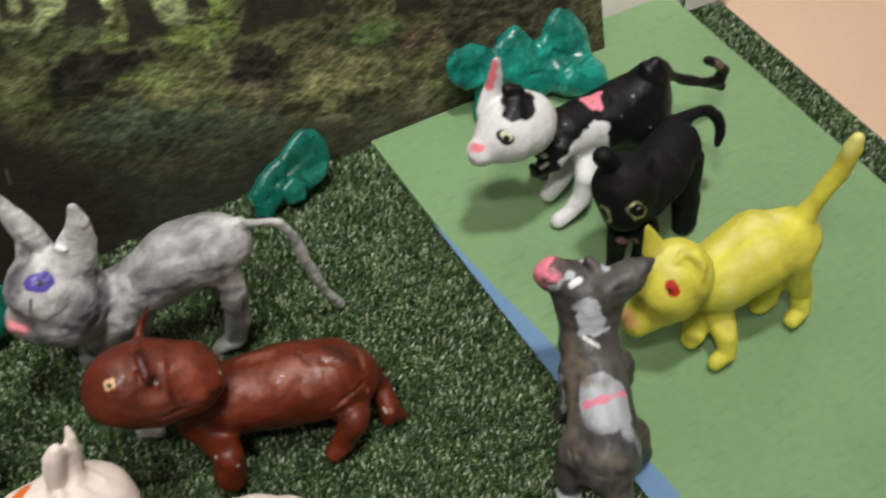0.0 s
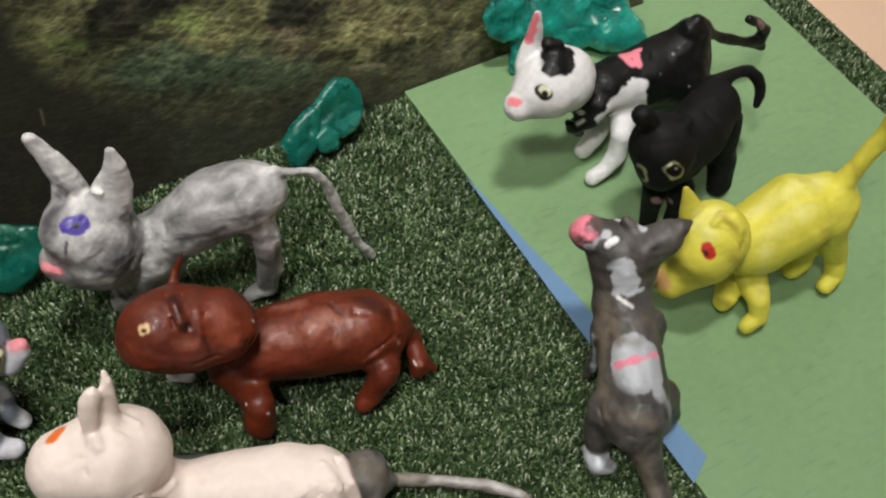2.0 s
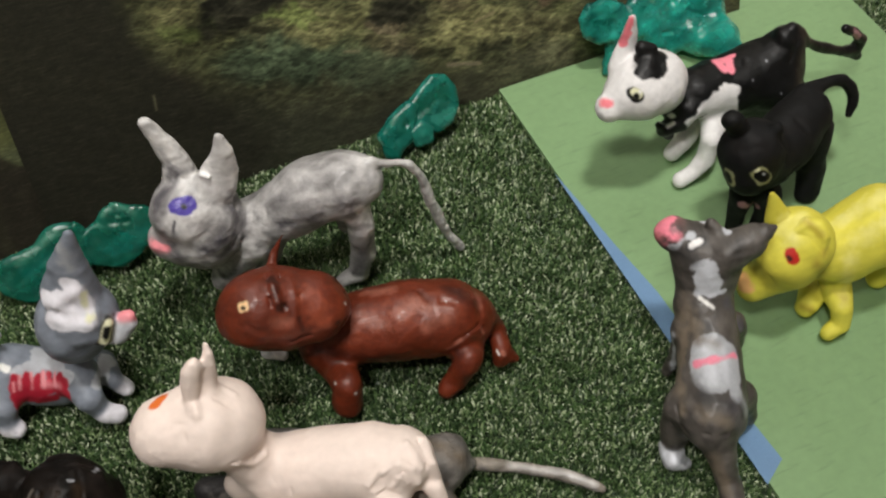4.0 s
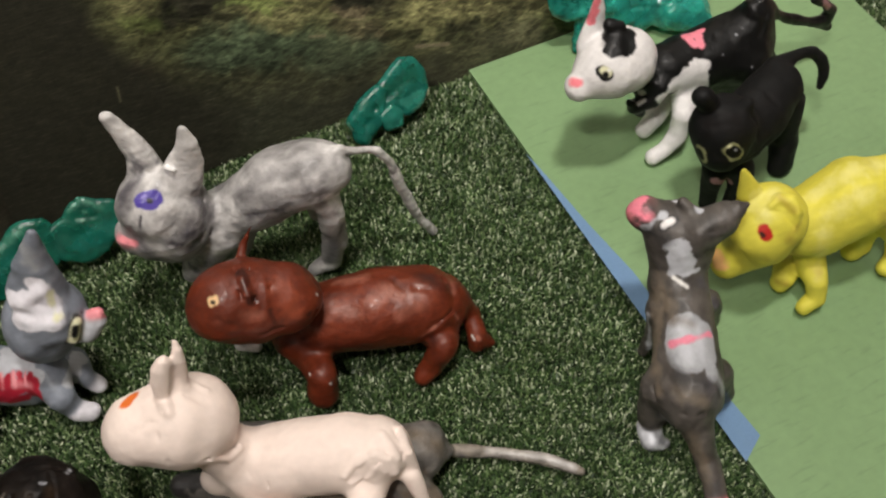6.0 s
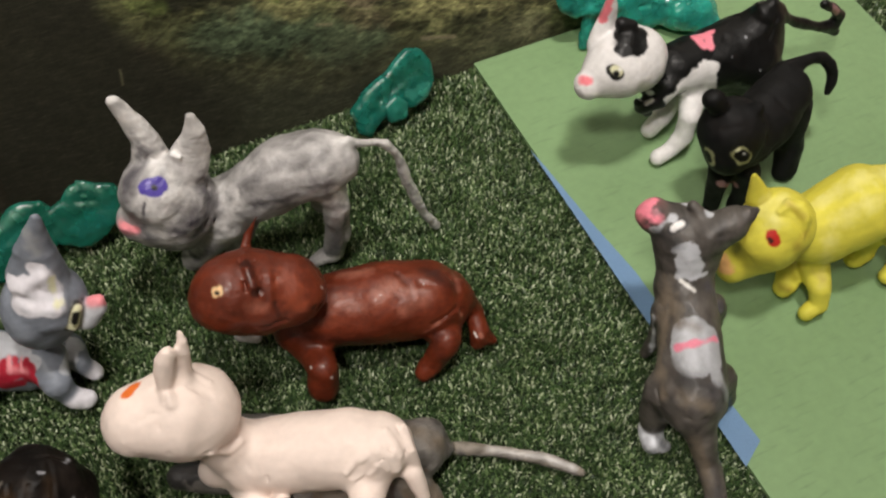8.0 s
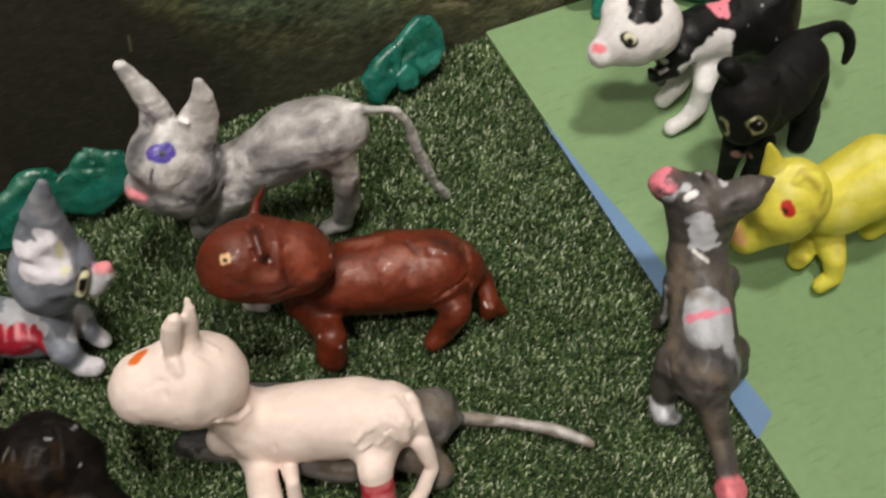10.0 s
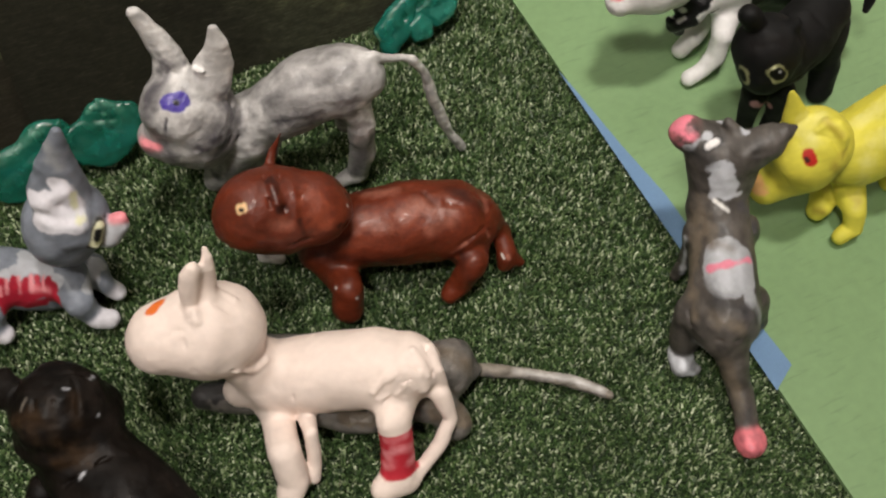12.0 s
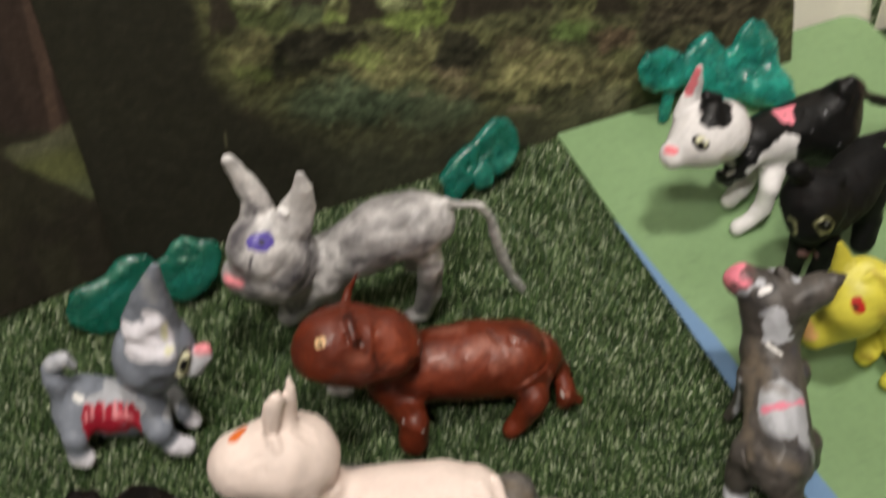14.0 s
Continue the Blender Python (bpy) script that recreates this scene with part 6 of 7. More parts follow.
# small blue-grey clay cat with a red striped flank
fig = Clay("clay_figurine", (-0.242, -0.077, 0.0), satin, streak=0.25, side=(-0.25, -0.97))
fig.limb(BLUEGREY, (-13.1, 3.4, 19.1), 11.2, (-5.1, 1.3, 12.6), 12.0)
fig.limb(BLUEGREY, (-5.1, 1.3, 12.6), 12.0, (4.3, -1.1, 8.3), 11.4)
fig.limb(BLUEGREY, (18.1, -6.7, 51.2), 14.4, (20.8, -8.5, 53.9), 13.5, k=3)
fig.limb(BLUEGREY, (16.2, -7.3, 45.4), 12.8, (16.2, -7.3, 45.4), 12.8, k=4)
fig.limb(WHITEGREY, (31.2, -16.3, 47.6), 5.0, (36.0, -17.5, 52.2), 3.7, k=3)
fig.limb(BLUSH, (35.8, -16.9, 55.0), 2.4, (37.4, -17.4, 55.6), 2.3, k=2)
fig.limb(BLUEGREY, (21.3, -5.5, 68.1), 10.4, (23.1, -6.0, 79.9), 7.4, flat=0.7, k=4)
fig.limb(BLUEGREY, (23.1, -6.0, 79.9), 7.4, (25.6, -6.6, 89.4), 4.8, flat=0.7, k=4)
fig.limb(BLUEGREY, (25.6, -6.6, 89.4), 4.8, (27.9, -7.2, 98.4), 2.0, flat=0.7, k=4)
fig.limb(BLUEGREY, (-16.2, -1.0, 17.5), 9.8, (-19.7, -9.5, 15.0), 5.7, k=4)
fig.limb(BLUEGREY, (-19.7, -9.5, 15.0), 5.7, (-20.4, -11.6, 9.0), 4.4, k=4)
fig.limb(MILK, (-20.9, -12.9, 6.0), 4.2, (-18.4, -14.5, 5.0), 3.8, k=2)
fig.limb(BLUEGREY, (9.8, -7.7, 17.0), 9.0, (11.5, -19.8, 16.0), 5.8, k=4)
fig.limb(BLUEGREY, (11.5, -19.8, 16.0), 5.8, (13.8, -21.0, 9.0), 4.5, k=4)
fig.limb(MILK, (15.7, -23.4, 7.0), 4.3, (19.3, -24.3, 5.0), 4.1, k=2)
fig.limb(BLUEGREY, (18.7, 1.4, 3.9), 7.0, (22.5, -11.7, 9.0), 3.6, k=4)
fig.limb(MILK, (24.5, -12.7, 6.0), 3.7, (25.8, -14.1, 5.0), 3.4, k=2)
fig.limb(BLUEGREY, (-17.9, 4.6, 26.4), 6.2, (-20.0, 5.2, 36.8), 4.3, k=3)
fig.limb(BLUEGREY, (-20.0, 5.2, 36.8), 4.3, (-20.0, 7.2, 41.0), 3.4, k=3)
fig.limb(BLUEGREY, (-20.0, 7.2, 41.0), 3.4, (-15.5, 6.1, 45.4), 3.0, k=3)
fig.limb(WHITEGREY, (-18.1, 6.7, 44.5), 3.2, (-13.6, 5.6, 46.5), 3.0, k=1.5)
fig.limb(WHITEGREY, (-13.6, 5.6, 46.5), 3.0, (-11.2, 5.0, 42.1), 2.1, k=1.5)
fig.limb(MILK, (13.0, -8.5, 67.8), 2.2, (17.4, -11.2, 70.7), 2.8, k=4)
fig.limb(MILK, (17.4, -11.2, 70.7), 2.8, (22.4, -12.3, 73.5), 2.4, k=4)
fig.limb(MILK, (22.4, -12.3, 73.5), 2.4, (23.9, -13.0, 63.8), 2.5, k=4)
fig.limb(MILK, (23.9, -13.0, 63.8), 2.5, (23.8, -17.7, 61.1), 1.6, k=4)
fig.limb(MILK, (12.1, -11.1, 62.0), 2.0, (16.5, -14.3, 62.2), 2.9, k=4)
fig.limb(MILK, (16.5, -14.3, 62.2), 2.9, (21.2, -17.6, 60.8), 2.2, k=4)
fig.limb(MILK, (15.1, -12.3, 69.2), 1.6, (18.7, -13.7, 66.1), 1.8, k=2.5)
fig.limb(MILK, (18.7, -13.7, 66.1), 1.8, (21.2, -15.5, 64.1), 1.4, k=2.5)
fig.stroke(MILK, (13.6, -12.5, 69.6), (20.7, -14.5, 73.1), 4.0, rough=0.35)
fig.stroke(MILK, (13.3, -13.7, 64.1), (21.9, -19.1, 62.3), 2.9, rough=0.35)
fig.stroke(MILK, (21.7, -13.0, 78.3), (22.9, -14.8, 72.3), 2.8, rough=0.4)
fig.stroke(MILK, (16.1, -13.7, 69.8), (20.5, -16.0, 65.9), 6.3, rough=0.2)
fig.stroke(STRAWPALE, (24.3, -14.2, 72.1), (24.4, -18.0, 62.8), 1.4, rough=0.9)
fig.stroke(WHITEGREY, (12.5, -10.8, 64.3), (19.1, -14.5, 69.1), 0.4, rough=1.0)
fig.stroke(WHITEGREY, (16.6, -14.7, 65.1), (22.7, -15.1, 68.5), 0.4, rough=1.0)
fig.limb(EYEPALE, (28.8, -18.3, 57.1), 2.3, (25.8, -20.4, 50.9), 2.3, k=0.8)
fig.stroke(SOOTGREY, (30.1, -19.6, 58.5), (25.0, -22.4, 51.8), 2.7, rough=0.4)
fig.stroke(STRAWPALE, (29.7, -20.2, 58.1), (25.5, -22.1, 52.7), 2.2, rough=0.3)
fig.stroke(EYEPALE, (29.8, -20.4, 56.8), (26.4, -22.3, 52.5), 1.0, rough=0.6)
fig.stroke(INK, (28.2, -20.8, 56.9), (26.7, -21.7, 54.4), 1.3, rough=0.2)
fig.stroke(BLUSH, (37.4, -15.4, 54.0), (39.6, -18.2, 54.6), 2.0, rough=0.4)
fig.stroke(SOOTGREY, (31.8, -15.6, 57.3), (34.0, -12.4, 52.2), 0.5, rough=0.5)
fig.stroke(SOOTGREY, (30.2, -20.6, 44.0), (33.9, -19.3, 45.0), 0.5, rough=0.5)
fig.stroke(WHITEGREY, (-9.3, -4.5, 26.1), (6.4, -12.0, 23.8), 3.3, rough=0.25)
fig.stroke(WHITEGREY, (-1.7, -0.1, 24.5), (4.1, -0.9, 21.2), 3.5, rough=0.3)
fig.stroke(WHITEGREY, (-5.4, -2.6, 25.7), (5.3, -7.7, 24.8), 2.6, rough=0.2)
fig.stroke(WHITE, (-14.0, -1.6, 29.0), (-12.5, -2.1, 28.8), 1.1)
fig.stroke(CHERRY, (-11.7, -7.3, 22.6), (4.0, -12.7, 21.4), 3.5, rough=0.08)
fig.stroke(CHERRY, (-12.5, -9.3, 19.4), (3.6, -15.1, 18.3), 3.5, rough=0.12)
fig.stroke(CHERRY, (-11.4, -5.5, 25.6), (-13.0, -8.3, 21.7), 2.0, rough=0.4)
fig.stroke(CHERRY, (-7.3, -5.4, 24.4), (-8.8, -8.7, 19.4), 1.8, rough=0.4)
fig.stroke(CHERRY, (-3.5, -6.1, 22.1), (-4.9, -9.5, 17.9), 1.5, rough=0.4)
fig.stroke(CHERRY, (0.7, -5.9, 20.7), (-0.8, -9.9, 16.7), 1.8, rough=0.4)
fig.stroke(CHERRY, (4.5, -10.0, 23.6), (3.0, -13.1, 19.2), 1.5, rough=0.4)
fig.stroke(CHERRY, (-13.4, -10.4, 16.6), (4.6, -15.6, 17.0), 3.0, rough=0.15)
fig.stroke(CRIMSON, (-14.2, -10.6, 16.6), (-6.8, -10.7, 13.0), 1.9, rough=0.5)
fig.stroke(CRIMSON, (-6.8, -10.7, 13.0), (-1.4, -11.5, 12.2), 2.1, rough=0.5)
fig.stroke(CRIMSON, (-1.4, -11.5, 12.2), (5.0, -16.6, 16.0), 1.9, rough=0.6)
for x, y, z, u, v, w, r in ((-9.6, -5.2, 25.6, -11.2, -8.2, 21.6, 0.8), (-5.4, -4.8, 24.2, -7.2, -8.6, 19.6, 0.7), (-1.2, -5.2, 22.6, -3.0, -9.0, 18.6, 0.9),
                            (3.0, -7.2, 23.2, 1.4, -11.0, 19.4, 0.8), (-12.6, -6.6, 24.8, -13.4, -8.8, 22.2, 0.5)):
    fig.stroke(PINKWASH, (x, y, z), (u, v, w), r, rough=0.6)
fig.stroke(CRIMSON, (-10.2, -8.2, 20.5), (-4.6, -9.7, 17.3), 1.1, rough=1.2)
fig.stroke(PINKWASH, (-1.8, -8.6, 18.8), (3.1, -12.5, 20.2), 0.5, rough=1.1)
fig.stroke(WHITEGREY, (23.1, -2.6, 10.6), (18.0, -10.9, 9.0), 3.2, rough=0.3)
fig.dent((5.7, -14.1, 49.9), (22.3, 1.8, 9.8), 1.5, 1.2)
fig.dent((8.2, -13.0, 24.1), (2.2, -10.9, 2.5), 1.3, 1.0)
fig.dent((-17.1, 0.3, 33.2), (-21.2, -3.4, 24.8), 1.3, 0.9)
fig.stroke(MILK, (11.3, -9.5, 69.4), (22.0, -15.2, 67.4), 5.0, rough=0.2)
fig.stroke(MILK, (10.9, -13.0, 63.4), (21.1, -19.2, 63.7), 3.6, rough=0.25)
fig.stroke(MILK, (21.0, -10.7, 78.4), (21.5, -14.1, 74.8), 2.6, rough=0.3)
fig.stroke(STRAWPALE, (24.8, -13.9, 71.9), (23.6, -19.5, 63.7), 1.4, rough=0.8)
fig.stroke(WHITEGREY, (10.4, -8.0, 63.0), (22.9, -17.0, 65.5), 0.4, rough=1.0)
fig.stroke(WHITEGREY, (12.1, -15.6, 62.4), (21.6, -20.9, 61.9), 0.4, rough=1.0)
fig.stroke(WHITEGREY, (-0.7, 3.5, 24.3), (4.0, -4.2, 23.4), 3.2, rough=0.4)
fig.stroke(WHITEGREY, (22.4, -0.5, 10.5), (16.7, -17.0, 19.7), 3.0, rough=0.4)
fig.stroke(MISTGREY, (23.6, -6.1, 93.7), (24.0, -10.0, 84.9), 2.0, rough=1.2)
fig.stroke(SOOTGREY, (8.3, -18.6, 46.6), (19.4, -21.9, 53.2), 1.0, rough=1.2)
fig.stroke(WHITE, (-14.2, -1.2, 29.9), (-13.0, -2.7, 28.9), 1.3, rough=0.0)
fig.build("small blue-grey clay cat with red striped flank")

# dark brown clay animal at the rim
fig = Clay("clay_figurine", (-0.245, -0.158, 0.0), tarred, streak=0.9, lump=0.7, side=(-0.60, -0.80))
fig.limb(UMBER, (0.1, 2.9, 42.0), 18.4, (-0.3, 4.5, 46.0), 16.8, k=5)
fig.limb(UMBER, (0.6, -7.2, 32.0), 16.0, (7.8, -27.1, 30.0), 18.4)
fig.limb(UMBER, (7.8, -27.1, 30.0), 18.4, (19.2, -57.1, 30.0), 17.5)
fig.limb(UMBER, (-9.0, 11.0, 48.0), 5.6, (-15.6, 19.6, 50.0), 4.4, k=2)
fig.limb(UMBER, (-18.6, 24.4, 50.0), 3.2, (-13.6, 22.0, 50.6), 3.2, k=2)
fig.limb(UMBER, (-13.6, 22.0, 50.6), 3.6, (-11.6, 15.4, 50.6), 4.0, k=2)
fig.limb(UMBER, (-18.6, 24.4, 50.0), 3.2, (-17.4, 16.6, 49.0), 3.8, k=2)
fig.dent((-14.6, 12.0, 54.0), (-9.0, 14.4, 55.0), 1.4, 1.5)
fig.limb(UMBER, (-16.3, -7.9, 20.0), 6.6, (-20.3, -16.2, 6.0), 5.5, k=3)
fig.limb(UMBER, (12.7, -29.8, 20.0), 7.7, (15.1, -39.1, 6.0), 5.9, k=3)
fig.limb(UMBER, (2.5, -56.4, 20.0), 7.4, (3.4, -63.1, 6.0), 5.7, k=3)
fig.stroke(CHESTNUT, (-12.8, 1.7, 57.0), (-6.9, -0.6, 60.6), 2.9, rough=1.2)
fig.stroke(CHESTNUT, (-4.0, -12.7, 49.7), (3.0, -13.6, 49.3), 2.9, rough=1.2)
fig.stroke(CHESTNUT, (-7.4, 0.7, 60.8), (-8.9, -6.6, 55.2), 0.9, rough=1.2)
fig.stroke(CHESTNUT, (-0.6, 1.0, 62.5), (-4.0, -8.9, 55.4), 0.7, rough=1.2)
fig.stroke(CHESTNUT, (6.3, 0.8, 61.0), (4.2, -7.2, 57.2), 0.7, rough=1.2)
fig.dent((-5.5, 3.5, 62.0), (-9.0, -9.0, 51.2), 1.4, 1.4)
fig.dent((0.2, 0.7, 62.4), (-3.4, -10.4, 53.2), 1.4, 0.9)
fig.dent((5.1, 10.0, 61.0), (13.9, 7.1, 54.6), 1.5, 1.2)
fig.dent((-7.4, -19.1, 43.5), (8.8, -17.7, 47.6), 1.5, 1.8)
fig.dent((7.8, 6.8, 60.5), (6.1, -4.5, 58.7), 1.5, 0.9)
fig.stroke(WHITEGREY, (4.1, 3.7, 62.2), (5.7, 3.3, 61.7), 0.4, rough=0.6)
fig.stroke(WHITEGREY, (10.7, -5.5, 53.9), (11.2, -5.1, 53.8), 0.4)
fig.stroke(WHITEGREY, (-1.3, -20.1, 47.0), (0.6, -19.4, 47.6), 0.5, rough=0.7)
fig.stroke(WHITEGREY, (12.4, 6.7, 56.8), (13.5, 8.0, 55.0), 0.6, rough=0.8)
fig.stroke(ASH, (-10.4, 3.8, 59.4), (-7.3, 5.7, 61.3), 0.4, rough=0.8)
fig.build("glossy dark brown clay cat on turf")

# teal gel clay bushes
fig = Clay("clay_bush", (0.1, -0.010, 0.0), gel, lump=1.15, streak=0.8, side=(0.0, -0.94, 0.342), voxel=0.6)
fig.leaf(TEAL, [(-57.0, 7.8, 33.1), (-53.4, 9.2, 37.0), (-45.6, 9.5, 38.0), (-38.6, 8.0, 33.6), (-37.0, 5.2, 26.1), (-41.0, 3.5, 21.4), (-49.2, 3.5, 21.6), (-55.4, 5.2, 26.3)], 3.0, 2.2)
fig.limb(TEAL, (-40.5, 3.4, 21.0), 4.0, (-43.1, 0.9, 13.5), 3.6, k=3)
fig.limb(TEAL, (-43.1, 0.9, 13.5), 3.6, (-45.2, -2.0, 3.4), 3.0, k=3)
fig.limb(TEAL, (-39.0, 6.0, 29.0), 3.6, (-31.0, 5.6, 27.0), 3.6, k=3)
fig.leaf(TEAL, [(-33.4, 5.6, 27.0), (-26.6, 8.4, 35.0), (-18.6, 9.6, 38.0), (-13.0, 7.0, 30.8), (-12.6, 3.0, 19.8), (-17.0, 0.2, 11.6), (-29.0, 1.6, 15.8)], 3.4, 4.4)
fig.limb(TEAL, (-26.0, 0.6, 13.0), 6.0, (-10.0, -1.0, 9.0), 7.0, k=4)
fig.limb(TEAL, (-22.0, -0.6, 7.0), 5.0, (-12.0, -2.0, 4.6), 5.0, k=4)
fig.leaf(TEAL, [(-8.4, 2.9, 19.4), (-0.6, 6.7, 29.6), (7.2, 9.8, 38.6), (14.0, 8.9, 36.0), (19.6, 5.5, 26.6), (22.0, 1.9, 16.4), (20.0, -1.5, 7.0), (7.6, -2.5, 4.2), (-6.6, -0.8, 8.8)], 3.2, 4.6)
fig.limb(TEAL, (7.6, 5.4, 33.0), 4.0, (10.6, 0.0, 14.0), 6.4, k=4)
fig.limb(TEAL, (6.1, -9.5, 12.0), 9.6, (15.7, -12.7, 9.5), 9.0, k=4)
fig.limb(TEAL, (15.7, -12.7, 9.5), 9.0, (16.3, -16.1, 8.0), 7.6, k=4)
fig.limb(TEAL, (-34.0, 4.0, 24.0), 5.0, (-24.0, 2.0, 18.0), 6.5, k=5)
fig.limb(TEAL, (-18.0, 1.6, 15.0), 7.0, (-4.0, 0.6, 15.0), 7.5, k=6)
fig.limb(TEAL, (-4.0, 0.6, 15.0), 7.5, (10.0, -3.0, 12.0), 8.5, k=6)
fig.limb(TEAL, (16.0, 0.6, 16.0), 6.0, (17.0, -7.0, 9.0), 7.5, k=6)
fig.limb(TEAL, (-12.0, 4.4, 22.0), 4.0, (-4.0, 5.0, 25.0), 4.6, k=5)
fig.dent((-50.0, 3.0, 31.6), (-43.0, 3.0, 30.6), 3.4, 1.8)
fig.dent((-22.0, 2.6, 30.0), (-17.0, 0.6, 22.0), 2.4, 1.2)
fig.dent((0.0, 1.0, 24.0), (9.0, -3.0, 20.0), 2.4, 1.8)
fig.dent((12.0, 2.4, 30.0), (15.0, -2.0, 18.0), 2.0, 1.2)
fig.dent((2.0, -7.0, 20.0), (12.0, -14.0, 17.0), 2.4, 1.4)
fig.dent((-30.0, -1.0, 22.0), (-8.0, -5.0, 18.0), 1.8, 1.6)
fig.dent((-14.0, -4.6, 24.0), (-3.0, -3.0, 29.0), 1.8, 1.6)
fig.dent((6.0, -12.0, 20.0), (20.0, -8.0, 20.0), 1.8, 1.8)
fig.dent((-24.0, 2.0, 34.0), (-16.0, 2.6, 33.0), 1.6, 1.0)
# deeper teal strokes put shade into the ring's hollow and between the lobes
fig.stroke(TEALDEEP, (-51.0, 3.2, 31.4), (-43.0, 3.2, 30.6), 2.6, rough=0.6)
# thin pale strokes along the rims stand for glints on the gel
fig.stroke(MINTGLINT, (-42.0, 6.0, 38.6), (-41.0, 3.4, 34.6), 0.5, rough=0.4)
fig.stroke(MINTGLINT, (-58.6, 4.0, 26.6), (-55.8, 1.8, 21.4), 0.5, rough=1.0)
fig.stroke(MINTGLINT, (-21.6, 4.2, 35.4), (-19.6, 3.6, 34.4), 0.6, rough=0.8)
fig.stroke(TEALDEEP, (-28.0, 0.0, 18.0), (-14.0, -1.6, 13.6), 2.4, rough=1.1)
fig.stroke(MINTGLINT, (15.6, 5.0, 35.6), (20.8, 2.0, 26.6), 0.6, rough=1.0)
fig.stroke(MINTGLINT, (21.6, 0.0, 23.6), (23.6, -2.0, 17.0), 0.5, rough=1.0)
fig.stroke(MINTGLINT, (3.6, 5.6, 38.0), (7.6, 6.0, 41.6), 0.4, rough=1.0)
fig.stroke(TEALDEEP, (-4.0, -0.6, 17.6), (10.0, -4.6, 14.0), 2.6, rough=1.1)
fig.stroke(MINTGLINT, (4.6, -10.0, 19.0), (5.6, -11.6, 18.0), 0.4, rough=0.8)
fig.stroke(MINTGLINT, (-12.0, -5.0, 19.0), (-10.6, -5.6, 18.0), 0.5, rough=0.8)
fig.stroke(MINTGLINT, (-2.0, -6.0, 15.6), (-1.0, -7.0, 14.6), 0.5, rough=0.8)
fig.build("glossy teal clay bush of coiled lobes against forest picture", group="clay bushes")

root = new("clay_bush")
root.location = (-0.06, -0.016, 0.0)
tagged(root, "curled teal clay leaf bush against forest picture", "figurine", "clay bushes")
LEANING = dict(lump=0.4, streak=0.15, side=(-0.05, -0.85, 0.52), voxel=0.5)
fig = Clay("leaf", (-0.06, -0.016, 0.0), gel, **LEANING)
fig.leaf(TEALDEEP, [(-8.8, 2.9, 10.5), (-2.2, 5.4, 16.0), (6.6, 7.1, 20.4), (5.0, 0.6, 10.4), (-5.5, -2.0, 3.6)], 3.2, 3.0)
fig.limb(TEALDEEP, (-7.5, -1.0, 3.0), 3.4, (-5.0, -2.0, 0.5), 3.2, k=3)
# dark teal inside the leaf imitates its inner shading
fig.stroke(TEALDARK, (-2.0, 0.6, 12.4), (6.4, 3.4, 18.0), 2.2, rough=0.9)
fig.dent((-4.0, -0.4, 9.6), (3.4, 2.4, 16.2), 2.6, 1.2)
# painted rim glints
fig.stroke(MINTGLINT, (-11.8, 1.6, 11.6), (-10.6, 0.0, 9.0), 0.8, rough=0.7)
fig.stroke(MINTGLINT, (-2.6, -4.6, 4.4), (0.6, -4.8, 3.4), 0.4, rough=0.7)
fig.stroke(MINTGLINT, (-3.6, 3.6, 17.4), (-1.0, 4.6, 19.2), 0.5, rough=1.0)
fig.build("", root=root)
fig = Clay("leaf", (-0.06, -0.016, 0.0), gel, **LEANING)
fig.leaf(TEALDEEP, [(5.4, 6.4, 18.4), (13.2, 9.6, 24.6), (20.0, 11.8, 29.0), (25.4, 10.8, 27.6), (28.6, 7.4, 22.6), (28.2, 3.4, 16.1), (24.3, 0.6, 11.0), (17.4, -0.6, 8.4), (8.6, 1.2, 12.0)], 2.5, 2.8)
fig.stroke(TEALPALE, (18.0, 0.6, 14.0), (26.0, -0.2, 15.6), 3.2, rough=0.7)
fig.stroke(TEALPALE, (5.0, 5.6, 22.4), (16.0, 10.0, 28.6), 0.9, rough=1.0)
# inner shade of the curl, painted as a broad dark stroke along the dent
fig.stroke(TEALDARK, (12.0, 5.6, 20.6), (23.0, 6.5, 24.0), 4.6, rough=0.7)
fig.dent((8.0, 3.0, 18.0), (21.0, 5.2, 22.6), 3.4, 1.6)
fig.stroke(MINTGLINT, (20.6, -2.6, 9.8), (25.6, -1.6, 11.6), 0.6, rough=1.0)
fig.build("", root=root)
fig = Clay("leaf", (-0.06, -0.016, 0.0), gel, **LEANING)
fig.leaf(TEALSOFT, [(4.2, -0.6, 11.6), (9.6, 0.6, 14.4), (13.8, -2.0, 10.6), (12.6, -4.4, 6.0), (6.0, -3.6, 6.0)], 1.6, 2.2)
fig.build("small paler curled leaf", root=root)

root = new("clay_bush")
root.location = (-0.23, -0.026, 0.0)
tagged(root, "dark teal clay bush with painted pale glints on turf", "figurine", "clay bushes")
LEANING = dict(lump=1.1, streak=0.4, side=(-0.10, -0.82, 0.57), voxel=0.55)
fig = Clay("leaf", (-0.23, -0.026, 0.0), gel, **LEANING)
fig.leaf(TEALDARK, [(20.3, 6.3, 19.5), (16.2, 9.3, 23.1), (10.4, 10.3, 23.6), (4.5, 9.0, 20.7), (-0.5, 7.5, 17.6), (-5.6, 7.5, 16.7), (-10.5, 7.6, 15.9), (-17.2, 6.5, 13.3), (-22.0, 5.4, 10.9), (-21.4, 2.4, 6.6), (-14.9, -2.5, 1.5), (-3.2, -5.0, 0.6), (8.8, -3.8, 3.0), (18.0, 1.0, 11.5)], 1.5, 2.4)
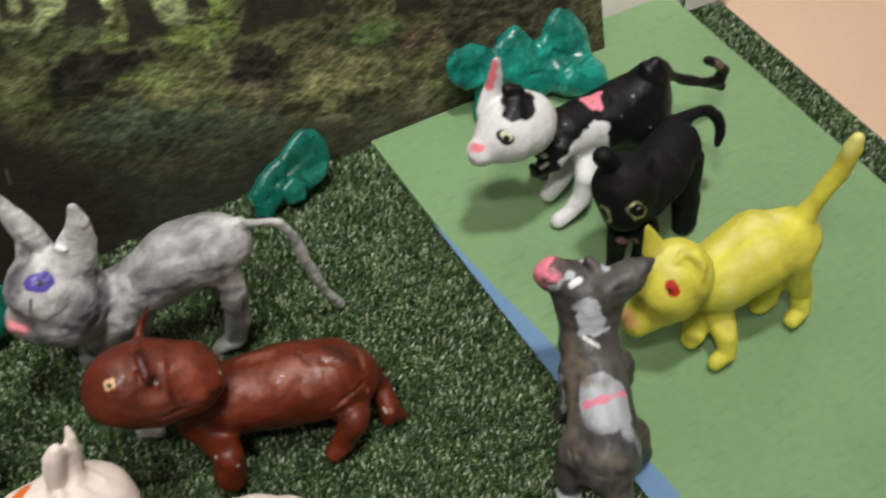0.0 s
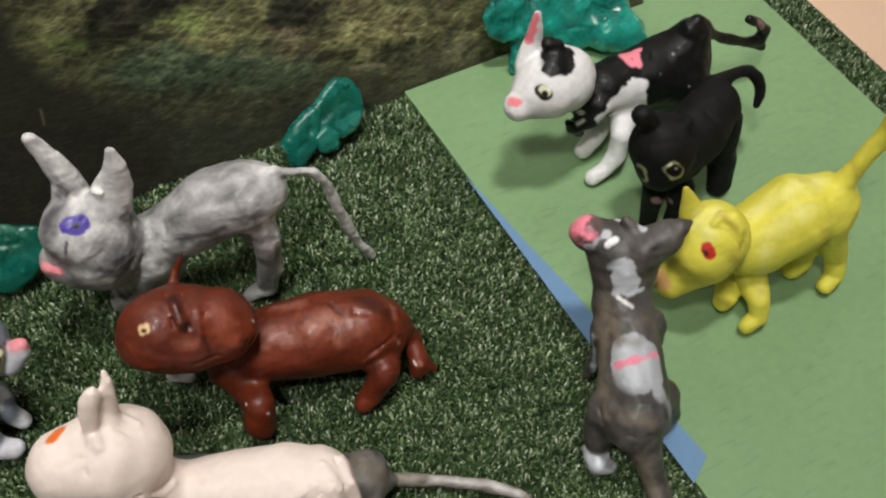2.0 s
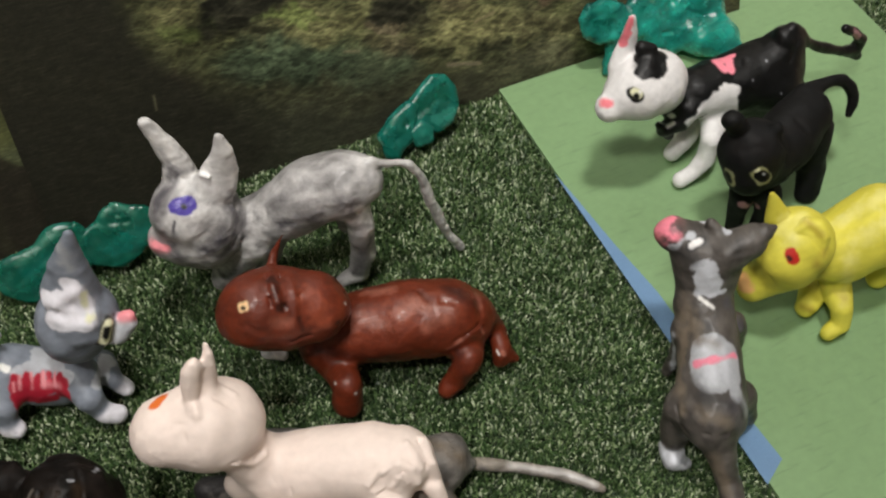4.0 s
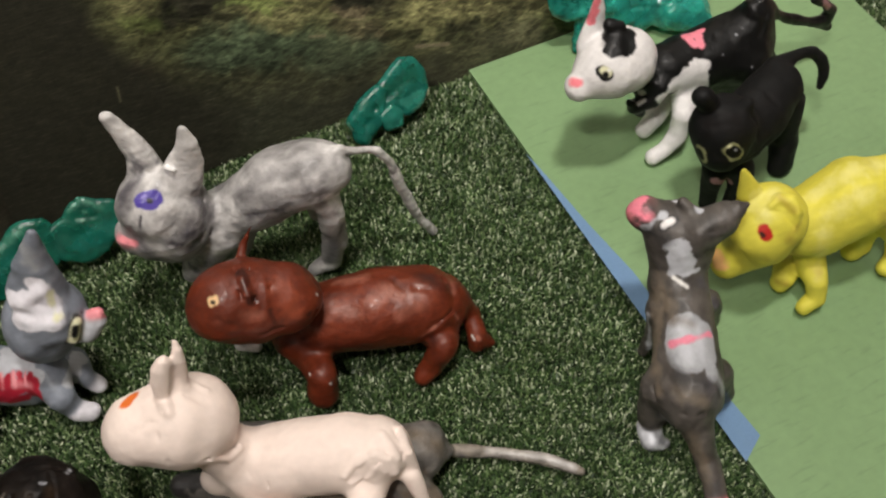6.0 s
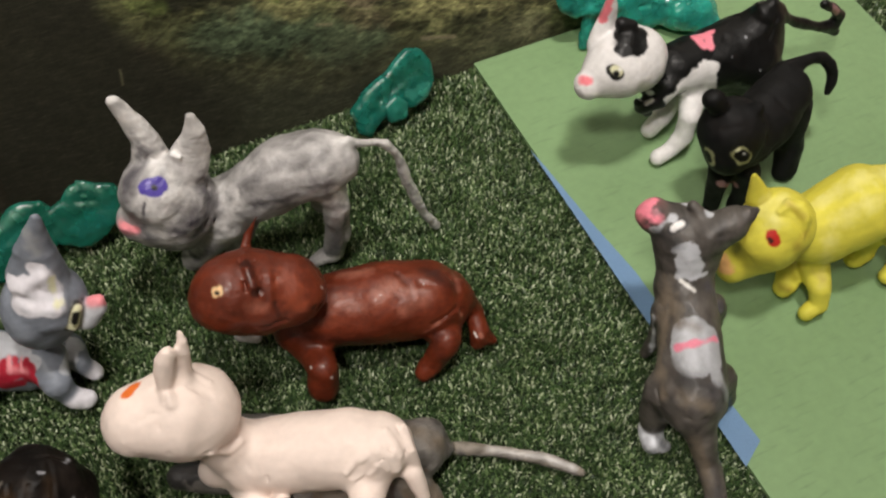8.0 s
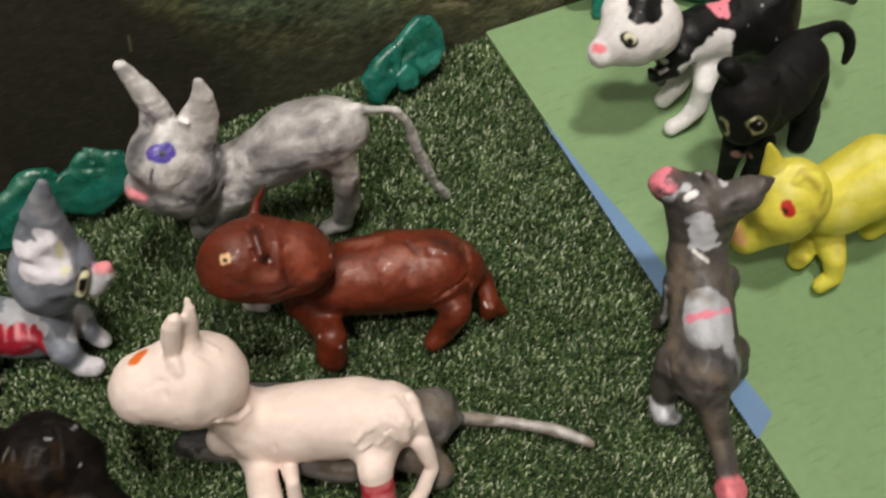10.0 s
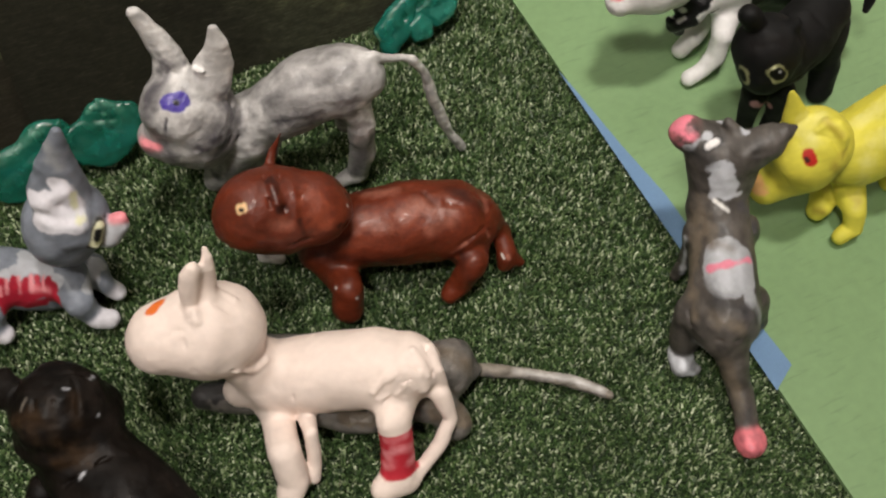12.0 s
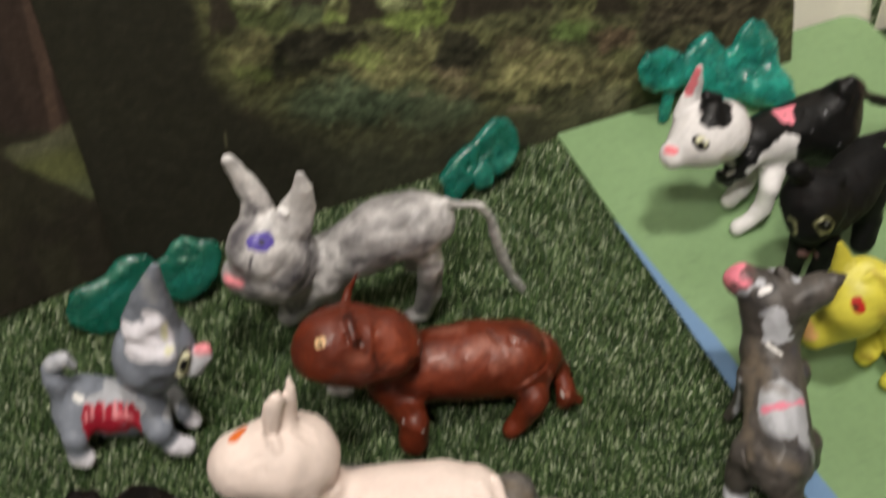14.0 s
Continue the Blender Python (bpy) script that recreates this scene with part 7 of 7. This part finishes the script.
for x, y, z, r in ((16.0, 9.4, 25.0, 1.0), (7.6, 10.0, 24.0, 1.1), (1.6, 8.6, 20.6, 0.9), (-8.0, 7.9, 17.9, 1.1), (-13.6, 7.4, 16.4, 1.2), (-15.8, 7.0, 15.2, 0.9), (-20.0, 6.0, 13.4, 1.2)):
    fig.limb(TEALDARK, (x, y, z), r, (x + 0.8, y - 0.6, z - 1.6), r, k=1)
fig.limb(TEALDARK, (-6.0, -2.4, 2.0), 2.6, (4.0, -1.6, 1.4), 2.6, k=3)
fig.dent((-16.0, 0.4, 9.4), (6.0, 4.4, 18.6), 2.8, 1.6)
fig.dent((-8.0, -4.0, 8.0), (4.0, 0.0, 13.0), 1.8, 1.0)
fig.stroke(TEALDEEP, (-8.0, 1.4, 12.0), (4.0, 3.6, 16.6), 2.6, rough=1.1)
# pale specks painted as highlights on the leaf's edge and face
fig.stroke(MINTGLINT, (-11.0, 5.6, 17.6), (8.0, 8.4, 25.4), 0.5, rough=1.2)
fig.stroke(MINTGLINT, (-20.0, 0.6, 9.6), (-18.6, 0.0, 9.2), 0.8, rough=0.8)
fig.stroke(MINTGLINT, (-17.0, 2.2, 13.2), (-15.8, 1.8, 13.0), 0.7, rough=0.8)
fig.stroke(MINTGLINT, (-15.4, 0.2, 11.2), (-14.6, 0.0, 11.2), 0.6, rough=0.8)
fig.stroke(MINTGLINT, (-13.0, 3.6, 16.4), (-12.4, 3.2, 16.4), 0.6, rough=0.8)
fig.stroke(MINTGLINT, (-19.6, -1.6, 5.6), (-18.8, -1.8, 5.6), 0.6, rough=0.8)
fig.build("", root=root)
fig = Clay("leaf", (-0.23, -0.026, 0.0), gel, **LEANING)
fig.leaf(TEALDARK, [(18.6, 6.4, 19.6), (23.6, 7.6, 22.0), (28.3, 9.1, 24.9), (34.0, 10.3, 27.7), (36.8, 8.6, 25.8), (39.3, 7.5, 24.5), (45.4, 5.6, 22.9), (46.1, 2.7, 18.8), (42.4, -1.6, 12.0), (37.0, -3.5, 8.4), (25.9, -3.6, 6.2), (19.6, -1.4, 8.6), (17.6, 2.0, 13.4)], 1.5, 2.4)
for x, y, z, r in ((26.0, 8.4, 24.2, 1.0), (30.4, 9.8, 27.2, 1.0), (33.0, 10.4, 29.0, 1.2), (35.6, 9.6, 28.2, 1.0), (41.6, 7.0, 25.0, 1.2), (44.6, 6.0, 24.6, 1.0)):
    fig.limb(TEALDARK, (x, y, z), r, (x + 0.4, y - 0.6, z - 1.6), r, k=1)
fig.limb(TEALDARK, (26.0, -1.6, 5.0), 2.6, (30.0, -1.2, 2.0), 2.4, k=3)
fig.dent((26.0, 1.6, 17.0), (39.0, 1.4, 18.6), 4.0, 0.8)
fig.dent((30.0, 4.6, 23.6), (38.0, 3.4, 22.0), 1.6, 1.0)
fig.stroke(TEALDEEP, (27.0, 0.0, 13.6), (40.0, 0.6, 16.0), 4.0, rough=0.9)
fig.stroke(MINTGLINT, (27.6, 7.6, 27.0), (34.0, 8.6, 30.0), 0.7, rough=1.0)
fig.stroke(MINTGLINT, (34.0, 8.6, 30.0), (41.0, 4.6, 25.6), 0.5, rough=1.1)
fig.stroke(MINTGLINT, (29.4, 4.4, 23.6), (30.2, 4.2, 23.6), 0.6, rough=0.8)
fig.stroke(MINTGLINT, (31.6, 3.6, 22.6), (32.2, 3.4, 22.6), 0.6, rough=0.8)
fig.stroke(MINTGLINT, (33.6, 5.4, 25.2), (34.4, 5.2, 25.0), 0.6, rough=0.8)
fig.stroke(MINTGLINT, (35.6, 3.2, 22.0), (36.0, 3.0, 21.8), 0.5, rough=0.8)
fig.stroke(MINTGLINT, (24.6, -1.6, 10.6), (25.2, -2.4, 9.2), 0.6, rough=0.8)
fig.build("", root=root)
